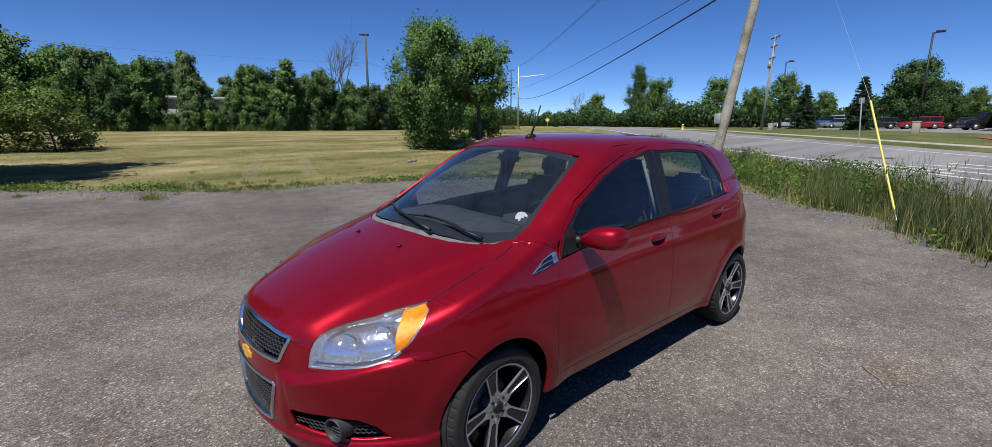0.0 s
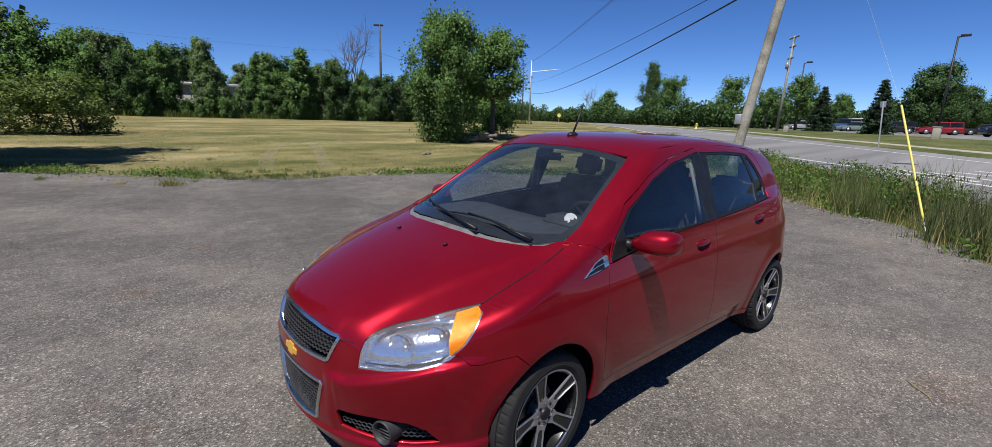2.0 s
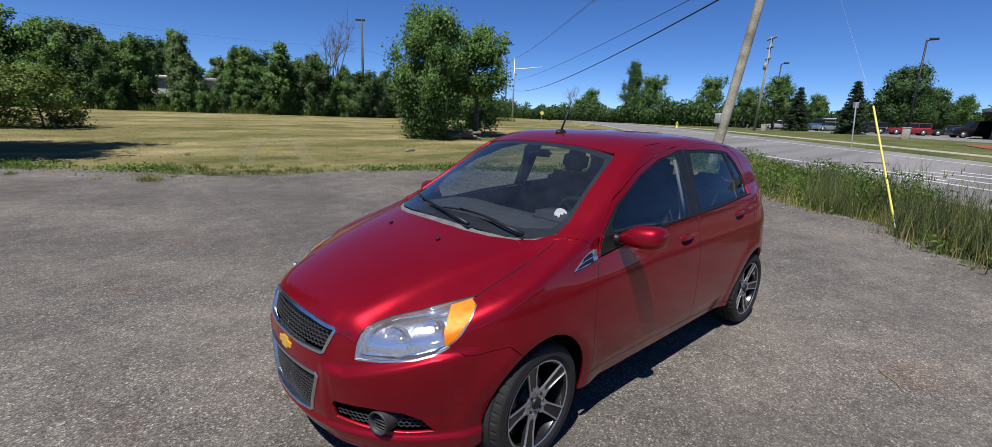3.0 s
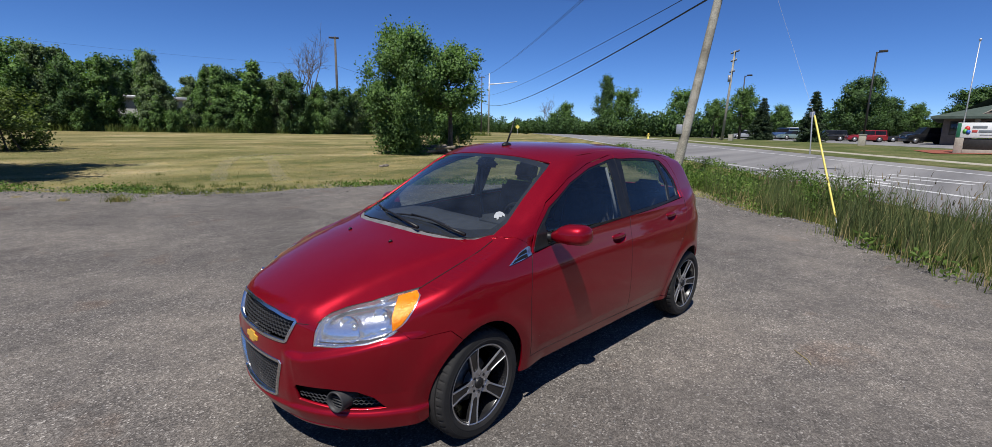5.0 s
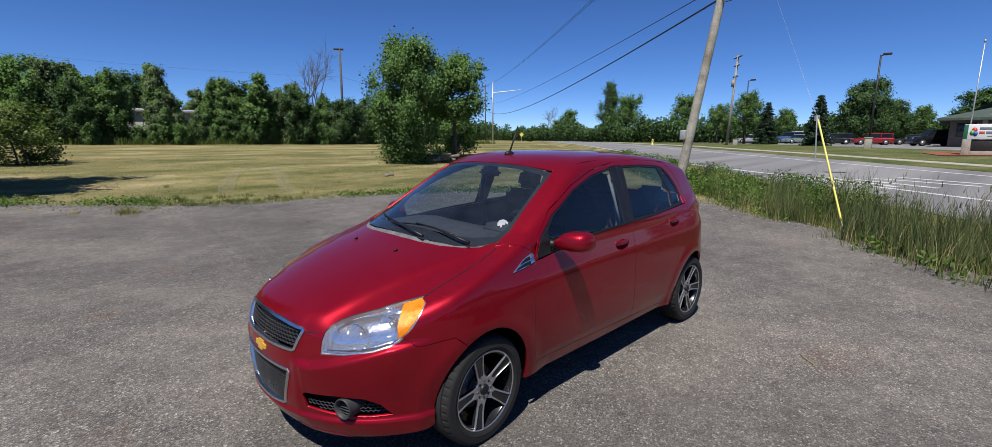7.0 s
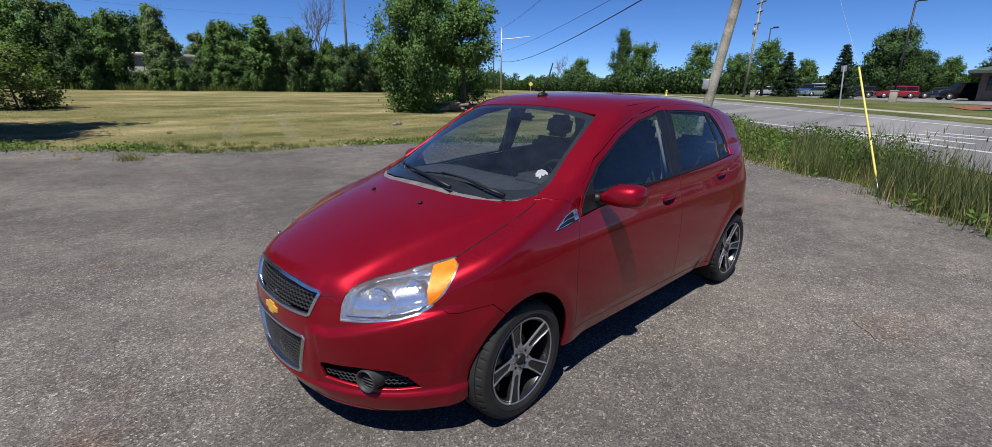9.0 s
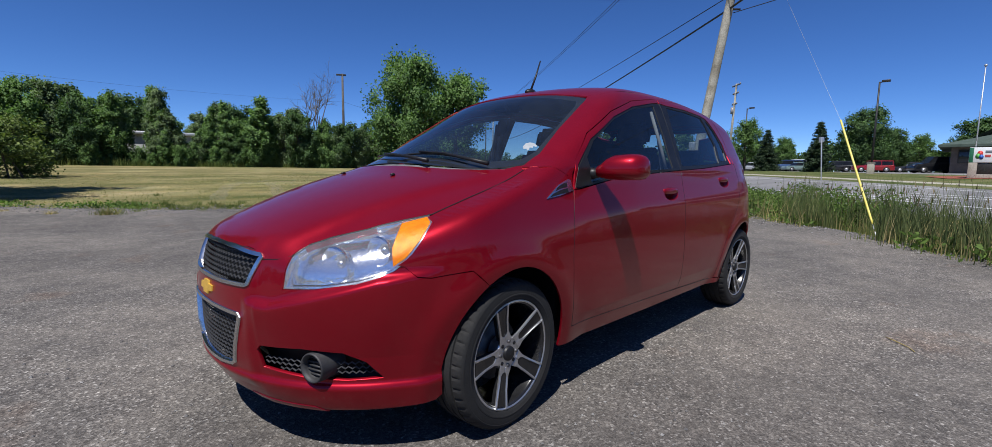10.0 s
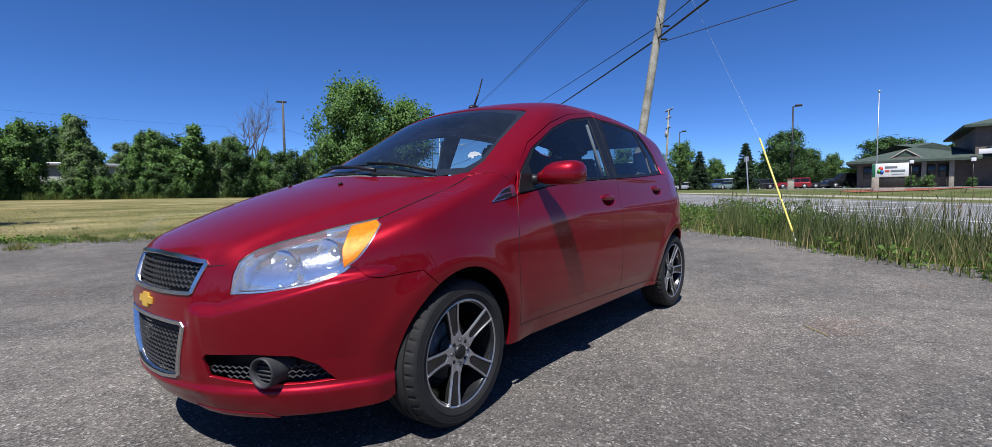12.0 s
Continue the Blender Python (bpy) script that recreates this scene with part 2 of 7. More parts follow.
def road_material():
    m, n, l, b = material("pale_road_asphalt", 0.85, 0, 0.3)
    tc = n.new("ShaderNodeTexCoord")
    mp = n.new("ShaderNodeMapping")
    mp.inputs["Rotation"].default_value = (0, 0, -math.atan2(ROAD_D.y, ROAD_D.x))
    mp.inputs["Scale"].default_value = (0.05, 1, 1)
    l.new(tc.outputs["Object"], mp.inputs[0])
    lanes = n.new("ShaderNodeTexNoise")
    lanes.inputs["Scale"].default_value = 0.9
    lanes.inputs["Detail"].default_value = 5
    l.new(mp.outputs[0], lanes.inputs["Vector"])
    fine = noise_node(n, l, 22, 4, 0.7)
    c = ramp(n, l, lanes.outputs["Fac"], [(0.3, (0.155, 0.152, 0.150)), (0.5, (0.215, 0.210, 0.205)), (0.7, (0.265, 0.258, 0.250))])
    g = ramp(n, l, fine.outputs["Fac"], [(0.3, (0.8, 0.8, 0.8)), (0.7, (1.15, 1.15, 1.15))])
    l.new(mix(n, l, 1.0, c.outputs[0], g.outputs[0], "MULTIPLY"), b.inputs["Base Color"])
    bump(n, l, fine.outputs["Fac"], 0.4, 0.01, b)
    return m


FIELD = field_material()
GRAVEL = gravel_material()
ROAD = road_material()
LAWN = speckled("green_lawn", [(0.070, 0.092, 0.028), (0.112, 0.128, 0.044), (0.175, 0.162, 0.075)], 0.5, 0.95, 0, 0.45, 0.03, 0.1)
CONCRETE = speckled("pale_concrete", [(0.34, 0.315, 0.25), (0.44, 0.41, 0.33)], 1.5, 0.85, 0, 0.2, 0.004)
LINE_PAINT = speckled("worn_road_paint", [(0.45, 0.45, 0.44), (0.70, 0.70, 0.68)], 3.0, 0.7, 0, 0.25)
DARK_TAR = speckled("tar_seal", [(0.03, 0.03, 0.03), (0.06, 0.06, 0.06)], 4.0, 0.6, 0, 0.2)


def graded(lo, hi, step, far, growth=1.22):
    inner = list(np.arange(lo, hi + 1e-6, step))
    a, k = [inner[0]], step
    while a[-1] > -far:
        k *= growth
        a.append(a[-1] - k)
    c, k = [inner[-1]], step
    while c[-1] < far:
        k *= growth
        c.append(c[-1] + k)
    return np.array(a[:0:-1] + inner + c[1:])


P_LINES = np.unique(np.r_[graded(-30, 45, 1.0, 3500), 5.2, 5.6, 6.1, 6.6, 7.1, 7.6, 8.1, 8.6, 8.9, 18.6, 19.5])
S_LINES = graded(-30, 80, 1.0, 3500)


def sheet(name, p_lines, s_lines, off, material_, label, tilt=None):
    pp, ss = np.meshgrid(p_lines, s_lines, indexing="ij")
    x = MID.x + ROAD_N.x * pp + ROAD_D.x * ss
    y = MID.y + ROAD_N.y * pp + ROAD_D.y * ss
    z = lift(x, y) + off
    if tilt is not None:
        z = z + tilt(pp)
    a, b = pp.shape
    idx = np.arange(a * b).reshape(a, b)
    faces = np.stack([idx[:-1, :-1], idx[:-1, 1:], idx[1:, 1:], idx[1:, :-1]], -1).reshape(-1, 4)
    v = np.stack([x, y, z], -1).reshape(-1, 3)
    me = mesh_of(name, v.tolist(), faces.tolist(), material_, True)
    if me.polygons[len(me.polygons) // 2].normal.z < 0:
        me.flip_normals()
    return tagged(new(name, me), label, name.replace("_", " "), kind="structure")


sheet("ground", P_LINES, S_LINES, 0.0, FIELD, "patchy straw-coloured mown grass with green patches")
NEAR_S = S_LINES[(S_LINES > -400) & (S_LINES < 1500)]
sheet("road", P_LINES[(P_LINES >= 8.9 - 1e-6) & (P_LINES <= 18.6 + 1e-6)], NEAR_S, 0.02, ROAD, "pale worn grey asphalt road with white lines")
lawn_s = S_LINES[(S_LINES > -90) & (S_LINES < 120)]
sheet("lawn", P_LINES[(P_LINES >= 19.5 - 1e-6) & (P_LINES <= 33)], lawn_s, 0.012, LAWN, "mown green lawn rising beside the road")
sheet("far_car_park", P_LINES[(P_LINES >= 33) & (P_LINES <= 60)], lawn_s, 0.016, ROAD, "grey asphalt car park behind the lawn")
sheet("sidewalk", np.array([22.0, 22.05, 22.30, 22.36]), lawn_s, 0.03, CONCRETE, "narrow pale concrete sidewalk along the lawn",
      lambda p: np.interp(p, [22.0, 22.05, 22.30, 22.36], [-0.03, 0.04, 0.05, 0.0]))


def road_mark(points, width, mat=LINE_PAINT, name="road_line", label="worn white painted road line"):
    """A painted band along points given across and along the road."""
    q = []
    for (pa, sa), (pb, sb) in zip(points, points[1:]):
        k = max(1, int(abs(sb - sa) / 2.0))
        q += [(lerp(pa, pb, i / k), lerp(sa, sb, i / k)) for i in range(k)]
    q.append(points[-1])
    w = [at_road(*c) for c in q]
    bm = bmesh.new()
    rows = []
    for i, c in enumerate(w):
        d = (w[min(i + 1, len(w) - 1)] - w[max(i - 1, 0)]).normalized()
        side = Vector((-d.y, d.x)) * width / 2
        rows.append([bm.verts.new((v.x, v.y, ground_at(v.x, v.y) + 0.027)) for v in (c - side, c + side)])
    for a, b in zip(rows, rows[1:]):
        bm.faces.new((a[1], a[0], b[0], b[1]))
    me = bpy.data.meshes.new(name)
    bm.to_mesh(me)
    bm.free()
    if me.polygons[0].normal.z < 0:
        me.flip_normals()
    me.materials.append(mat)
    return tagged(new(name, me), label, "road line", kind="structure")


road_mark([(9.3, 300), (9.2, 60), (9.0, 24.5), (11.07, 14.5), (11.7, 11.2), (12.2, -10)], 0.20)
road_mark([(15.4, 300), (15.6, 60), (15.95, 38), (17.05, 16.6), (17.6, -10)], 0.18)
for row in ([(11.35, 17.0), (11.62, 14.2)], [(11.85, 16.2), (12.5, 13.8)], [(12.65, 16.6), (13.9, 14.0)], [(13.75, 17.0), (14.65, 14.3)]):
    road_mark(row, 0.22)
road_mark([(8.95, 17.6), (10.2, 18.3), (11.7, 18.9)], 0.14, DARK_TAR, "tar_seal", "dark tar crack seal across the road")
road_mark([(12.7, 19.2), (13.4, 19.0)], 0.45, DARK_TAR, "tar_patch", "dark tar patch on the road")

# the parking lot
LOT = [(1.8, -12.4), (0.3, -11.2), (-0.9, -10.0), (-2.4, -9.5), (-3.8, -9.25), (-5.9, -8.85), (-8.0, -7.6), (-9.8, -5.4), (-10.9, -2.9), (-9.6, -1.0), (-9.04, 0.08), (-8.77, 0.82), (-8.10, 1.15), (-6.7, 2.72), (-4.1, 5.42), (0.8, 10.42), (12, 22), (34, 30), (40, -18), (14, -20), (6, -15)]


def lot_outline():
    out = []
    for i, a in enumerate(LOT):
        b = Vector(LOT[(i + 1) % len(LOT)])
        a = Vector(a)
        k = max(1, int((b - a).length / 0.12))
        d = (b - a).normalized()
        side = Vector((-d.y, d.x))
        for j in range(k):
            q = a.lerp(b, j / k)
            w = 0.30 * noise.noise(Vector((q.x * 0.7, q.y * 0.7, 3.1))) + 0.16 * noise.noise(Vector((q.x * 2.9, q.y * 2.9, 7.0))) + 0.05 * noise.noise(Vector((q.x * 9, q.y * 9, 1.0)))
            out.append(q + side * w)
    return out


LOT_EDGE = lot_outline()
bm = bmesh.new()
lot_verts = [bm.verts.new((q.x, q.y, 0)) for q in LOT_EDGE]
for tri in tessellate_polygon([[Vector((q.x, q.y, 0)) for q in LOT_EDGE]]):
    bm.faces.new([lot_verts[i] for i in tri])
for axis in range(2):
    for c in range(-24, 44, 2):
        co, no = [0, 0, 0], [0, 0, 0]
        co[axis], no[axis] = c, 1
        bmesh.ops.bisect_plane(bm, geom=bm.verts[:] + bm.edges[:] + bm.faces[:], plane_co=co, plane_no=no)
for c in (5.2, 5.6, 5.75, 5.9, 6.05, 6.2):      # the shoulder of the ditch
    q = MID + ROAD_N * c
    bmesh.ops.bisect_plane(bm, geom=bm.verts[:] + bm.edges[:] + bm.faces[:], plane_co=(q.x, q.y, 0), plane_no=(ROAD_N.x, ROAD_N.y, 0))
for v in bm.verts:
    far = math.hypot(v.co.x - MID.x, v.co.y - MID.y)
    v.co.z = ground_at(v.co.x, v.co.y) + 0.004 + 0.03 * min(1, max(0, (far - 9) / 3))
bmesh.ops.recalc_face_normals(bm, faces=bm.faces)
if sum(f.normal.z for f in bm.faces) < 0:
    bmesh.ops.reverse_faces(bm, faces=bm.faces)
me = bpy.data.meshes.new("parking_lot")
bm.to_mesh(me)
bm.free()
me.materials.append(GRAVEL)
tagged(new("parking_lot", me), "worn grey asphalt lot strewn with loose stone chips", "parking lot", kind="structure")


# ---------------- trees ----------------
def tree_meshes(height, width, seed, leaf, leaf_material_, leaves=5200, lobes=26, low=0.18, lean=0.0, trunks=1, taper=0.5, foot_wide=0.45):
    """Trunk with limbs and a crown of leaves in uneven lobes; returns both meshes."""
    rng = np.random.default_rng(seed)
    bm = bmesh.new()
    centres, radii = [], []
    for k in range(trunks):
        foot = Vector((float(rng.normal()) * 0.12 * trunks, float(rng.normal()) * 0.12 * trunks, -0.15)) if trunks > 1 else Vector((0, 0, -0.15))
        top = Vector((lean + float(rng.normal()) * 0.04 * height * (2 if trunks > 1 else 1), float(rng.normal()) * 0.04 * height * (2 if trunks > 1 else 1), height * 0.86))
        r0 = (0.018 * height + 0.02) / (trunks ** 0.5)
        line = [foot.lerp(top, f) + Vector((math.sin(f * 5 + k) * 0.02 * height, math.cos(f * 4 + k) * 0.02 * height, 0)) * f for f in np.linspace(0, 1, 7).tolist()]
        add_tube(bm, line, [r0 * (1 - 0.85 * f) for f in np.linspace(0, 1, 7).tolist()], 7)
        for i in range(max(3, lobes // trunks)):
            f = float(rng.uniform(low, 1.0))
            at = foot.lerp(top, f)
            a = float(rng.uniform(0, math.tau))
            reach = width * 0.5 * (1 - taper * max(0, f - 0.35) / 0.65) * min(1, foot_wide + f * 1.6) * float(rng.uniform(0.25, 0.95))
            end = at + Vector((math.cos(a) * reach, math.sin(a) * reach, reach * float(rng.uniform(0.1, 0.55))))
            mid = at.lerp(end, 0.5) + Vector((0, 0, -0.06 * reach))
            add_tube(bm, [at - Vector((0, 0, 0.08 * height * f)), mid, end], [r0 * 0.38 * (1 - 0.6 * f), r0 * 0.24, r0 * 0.05], 5, False)
            centres.append(end)
            radii.append(width * rng.uniform(0.10, 0.20) * (1.15 - 0.4 * f))
            if rng.random() < 0.6:
                centres.append(mid + Vector((0, 0, 0.1)))
                radii.append(width * rng.uniform(0.09, 0.15))
    trunk = bpy.data.meshes.new("trunk")
    bm.to_mesh(trunk)
    bm.free()
    trunk.materials.append(BARK)
    trunk.shade_smooth()
    c, r = np.array(centres), np.array(radii)
    pick = rng.choice(len(c), leaves, p=r ** 2 / (r ** 2).sum())
    u = rng.normal(size=(leaves, 3))
    u /= np.linalg.norm(u, axis=1)[:, None]
    rad = r[pick] * np.minimum(np.abs(rng.normal(0, 0.52, leaves)) + 0.12, 1.12)
    pts = c[pick] + u * rad[:, None] * np.array([0.9, 0.9, 1.15])
    pts[:, 2] = np.maximum(pts[:, 2], 0.05)
    axis = np.stack([np.full(leaves, lean * 0.5), np.zeros(leaves), np.clip(pts[:, 2] * 0.75, 0, height * 0.6)], -1)
    out = pts - axis
    out /= np.linalg.norm(out, axis=1)[:, None] + 1e-9
    facing = 0.9 * u + 0.6 * out + 0.38 * rng.normal(size=(leaves, 3)) + np.array([0, 0, 0.25])
    facing /= np.linalg.norm(facing, axis=1)[:, None] + 1e-9
    crown = quad_mesh("crown", quads(pts, leaf, leaf * 0.68, rng, 0.25, 0.0, facing), leaf_material_, facing)
    return trunk, crown


def plant(name, meshes, x, y, label, category="tree", scale=1.0, turn=0.0, group="", wide=1.0, sink=0.0):
    ob = thing(name, label, category, Matrix.LocRotScale((x, y, ground_at(x, y) - sink), Euler((0, 0, turn)), (scale * wide, scale * wide, scale)), group)
    for nm, me in zip(("trunk", "crown"), meshes):
        o = new(nm, me)
        o.parent = ob
    return ob


TREE_A = tree_meshes(9.0, 4.8, 11, 0.115, LEAF_MID, 24000, 100, 0.02)
TREE_B = tree_meshes(9.0, 4.4, 12, 0.105, LEAF_GREY, 23000, 96, 0.02, 0.2)
TREE_C = tree_meshes(8.0, 3.2, 13, 0.10, LEAF_MID, 20000, 90, 0.02, 0, 1, 0.92)
TREE_D = tree_meshes(8.0, 5.0, 14, 0.115, LEAF_DARK, 24000, 100, 0.02, 0, 2)
TREE_E = tree_meshes(8.0, 3.4, 17, 0.10, LEAF_GREY, 13000, 60, 0.36, 0.2, 1, 0.6)
SHRUB = tree_meshes(3.0, 3.4, 15, 0.075, LEAF_MID, 8000, 60, 0.03, 0, 5, 0.3)
SHRUB_L = tree_meshes(3.0, 3.4, 16, 0.055, LEAF_LIGHT, 8000, 60, 0.03, 0, 6, 0.25)

# wood edge behind the field
rng = np.random.default_rng(5)
WOOD = "trees at the edge of the field"
KINDS = ((TREE_A, 9.0), (TREE_B, 9.0), (TREE_C, 8.0), (TREE_D, 8.0), (TREE_E, 8.0))
FRONT_ROW = ((0.7, -59.8, 7.9, 0, 1.1), (-1.2, -60.8, 8.3, 1, 1.0), (-2.9, -59.6, 6.5, 3, 0.9), (-5.0, -59.6, 7.3, 0, 1.0), (-3.6, -61.0, 7.0, 0, 1.1), (-5.5, -60.6, 7.5, 1, 0.9), (-1.9, -62.6, 8.4, 4, 1.1), (-9.3, -59.0, 8.3, 1, 0.72), (-10.2, -58.6, 8.6, 2, 1.25), (-10.6, -61.0, 6.8, 4, 0.9), (-13.0, -57.9, 6.9, 2, 0.95), (-15.9, -57.5, 7.4, 2, 1.05), (-17.9, -56.7, 8.1, 2, 1.5), (-17.0, -58.4, 5.6, 0, 1.0), (-19.3, -56.2, 6.0, 0, 0.9), (-21.0, -55.6, 6.3, 1, 0.9), (-22.9, -54.8, 6.6, 3, 1.0), (-24.8, -53.9, 5.5, 0, 1.0), (-26.8, -53.0, 5.6, 3, 1.0), (-28.8, -52.4, 5.2, 1, 1.0))
BACK_ROW = ((-31.2, -54.5, 6.2, 0, 1.0), (-33.5, -54.2, 7.2, 1, 1.1), (-36.4, -54.5, 7.0, 3, 1.1), (-39.8, -54.0, 6.8, 0, 1.1), (-43.0, -53.5, 5.6, 3, 1.1), (3.6, -61, 9.0, 0, 1.2), (7.0, -62.5, 9.8, 1, 1.2), (10.5, -62, 10.2, 0, 1.2), (14.5, -62, 9.0, 3, 1.2), (19, -60, 9.2, 0, 1.2), (5.0, -70, 9.0, 1, 1.2), (-1.0, -68, 8.8, 0, 1.2), (12.5, -69, 10.5, 0, 1.2), (-22.5, -62, 7.0, 1, 1.1), (-27.5, -60, 6.4, 0, 1.1))
FILL_ROW = tuple((3.0 - 2.6 * i + 0.8 * math.sin(i * 2.3), -73.5 + 0.25 * i, 8.0 + 1.1 * math.sin(i * 1.7), (1, 0, 4, 1, 3)[i % 5], 1.15) for i in range(13))
for x, y, h, kind, w in FRONT_ROW + BACK_ROW + FILL_ROW:
    meshes, base_h = KINDS[kind]
    plant("tree", meshes, x, y, "leafy green tree at the wood edge behind the dry field", "tree", 1.05 * h / base_h, rng.uniform(0, 6.28), WOOD, w)
for i in range(36):
    f = (i + 0.5) / 36
    x, y = lerp(5, -46, f) + float(rng.normal()) * 0.7, lerp(-60.2, -51.5, f) + float(rng.normal()) * 0.9
    if -8.9 < x < -5.9:
        continue
    low_tree = 0.62 if -15.6 < x < -10.8 else 1.0
    k = int(rng.integers(0, 4))
    plant("tree", KINDS[k][0], x, y, "young leafy tree at the wood edge behind the dry field", "tree", low_tree * float(rng.uniform(0.42, 0.66)), float(rng.uniform(0, 6.28)), WOOD, 1.25)
for i in range(30):
    f = i / 29
    x, y = lerp(6, -47, f) + float(rng.normal()) * 0.6, lerp(-59.8, -50.8, f) + float(rng.normal()) * 0.8
    small = 0.75 if -9.2 < x < -5.8 else 0.8 if -15.4 < x < -10.8 else 1.0
    plant("shrub", SHRUB, x, y, "dense green shrub under the trees at the wood edge", "shrub", rng.uniform(0.5, 0.95) * small, rng.uniform(0, 6.28), "shrubs at the wood edge", 1.0)

for x, y, sc in ((-7.5, -58.6, 0.62), (-6.6, -58.9, 0.5), (-12.0, -57.4, 0.8), (-14.3, -57.0, 0.7)):
    plant("shrub", SHRUB, x, y, "dense green shrub under the trees at the wood edge", "shrub", sc, x, "shrubs at the wood edge")
BIG = tree_meshes(7.0, 5.2, 24, 0.068, LEAF_MID, 62000, 130, 0.02, -0.15, 1, 0.55, 0.30)
plant("tree", BIG, -12.9, -18.6, "tall bushy green tree standing alone in the dry field", "tree", 0.94, 0.6, "", 0.95)
BIG2 = tree_meshes(6.0, 3.6, 22, 0.058, LEAF_MID, 26000, 70, 0.45, 0.3, 1, 0.25)
plant("tree", BIG2, -16.9, -19.6, "slender green tree leaning behind the lone field tree", "tree", 1.10, 2.1, wide=1.2)
plant("shrub", SHRUB, -19.5, -22.6, "green thicket beside the field trees", "shrub", 1.0, 1.0)
plant("shrub", SHRUB_L, 1.9, -26.4, "pale green bush with thin stems in the field", "shrub", 0.86, 0.3, "pale bushes in the field", 1.45)
plant("shrub", SHRUB_L, 3.9, -26.6, "pale green bush with thin stems in the field", "shrub", 0.74, 2.3, "pale bushes in the field", 1.45)
EDGE_TREE = tree_meshes(12.5, 6.6, 23, 0.11, LEAF_DARK, 34000, 150, 0.03, 0, 1, 0.3)
plant("tree", EDGE_TREE, 6.3, -15.2, "large dark green tree shading the field's edge", "tree", 1.0, 0.4)


def track_material():
    m, n, l, b = material("worn_pale_straw", 0.95, 0, 0.1)
    g = noise_node(n, l, 9.0, 6, 0.85)
    f = noise_node(n, l, 40, 3, 0.7)
    c = ramp(n, l, f.outputs["Fac"], [(0.3, (0.28, 0.25, 0.15)), (0.7, (0.46, 0.41, 0.27))])
    l.new(c.outputs[0], b.inputs["Base Color"])
    a = ramp(n, l, g.outputs["Fac"], [(0.36, (0, 0, 0)), (0.66, (0.48, 0.48, 0.48))])
    l.new(a.outputs[0], b.inputs["Alpha"])
    return m


TRACK = track_material()
for row, width in (([(-2.4, -12.4), (-3.2, -15.0), (-4.2, -17.7), (-5.3, -19.9), (-7.0, -21.4)], 0.42), ([(-8.0, -20.8), (-6.6, -20.0), (-6.0, -18.8), (-5.6, -17.0), (-4.4, -13.4), (-3.9, -11.6)], 0.42)):
    verts, faces = [], []
    line = [Vector(a).lerp(Vector(b), i / 8) for a, b in zip(row, row[1:]) for i in range(8)] + [Vector(row[-1])]
    for i, c in enumerate(line):
        d = (line[min(i + 1, len(line) - 1)] - line[max(i - 1, 0)]).normalized()
        for k in (-0.5, -0.2, 0.2, 0.5):
            wob = 1 + 0.35 * noise.noise(Vector((c.x, c.y, k * 9)))
            q = c + Vector((-d.y, d.x)) * width * k * wob
            verts.append((q.x, q.y, ground_at(q.x, q.y) + 0.012))
    for i in range(len(line) - 1):
        for k in range(3):
            faces.append((i * 4 + k, i * 4 + k + 1, i * 4 + k + 5, i * 4 + k + 4))
    me = mesh_of("worn_track", verts, faces, TRACK, True)
    if me.polygons[0].normal.z < 0:
        me.flip_normals()
    tagged(new("worn_track", me), "pale curved wheel track worn in the dry grass", "wheel track", kind="structure")


# ---------------- the hatchback: one smooth body surface, cut into panels ----------------
# car axes = world axes: x ahead from the front axle, y to its left side, z up from the ground
def smax(a, b, k):
    h = np.clip(0.5 + 0.5 * (a - b) / k, 0, 1)
    return b + (a - b) * h + k * h * (1 - h)


def smin(a, b, k):
    return -smax(-a, -b, k)


def spline(keys, values):
    """A smooth curve through keys (monotone cubic)."""
    k, v = np.array(keys, float), np.array(values, float)
    h = np.diff(k)
    d = np.diff(v) / h
    m = np.r_[d[0], (d[:-1] + d[1:]) / 2, d[-1]]
    flat = d[:-1] * d[1:] <= 0
    m[1:-1][flat] = 0

    def at(x):
        x = np.asarray(x, float)
        i = np.clip(np.searchsorted(k, x) - 1, 0, len(k) - 2)
        t = np.clip((x - k[i]) / h[i], 0, 1)
        s = (2 * t**3 - 3 * t**2 + 1) * v[i] + (t**3 - 2 * t**2 + t) * h[i] * m[i] + (-2 * t**3 + 3 * t**2) * v[i + 1] + (t**3 - t**2) * h[i] * m[i + 1]
        return s + np.minimum(x - k[0], 0) * m[0] + np.maximum(x - k[-1], 0) * m[-1]

    return at


HALF_WIDTH = spline([0.10, 0.20, 0.30, 0.45, 0.60, 0.75, 0.88, 0.96, 1.02, 1.2], [0.755, 0.772, 0.790, 0.815, 0.826, 0.824, 0.806, 0.788, 0.765, 0.70])
NOSE = spline([0.10, 0.18, 0.24, 0.32, 0.45, 0.57, 0.64, 0.72, 0.80, 1.1], [0.70, 0.755, 0.79, 0.815, 0.822, 0.816, 0.803, 0.783, 0.76, 0.70])
TAIL = spline([0.15, 0.3, 0.6, 0.9, 1.05, 1.25, 1.5], [0.56, 0.60, 0.62, 0.60, 0.52, 0.42, 0.30])
HOOD = spline([-0.6, -0.2, 0.0, 0.15, 0.3, 0.5, 0.65, 0.74, 0.82, 0.95], [1.13, 1.058, 1.012, 0.974, 0.930, 0.862, 0.802, 0.758, 0.70, 0.56])
HOOD_DROP = spline([-0.3, 0.0, 0.3, 0.5, 0.66, 0.8], [0.062, 0.075, 0.092, 0.115, 0.15, 0.16])
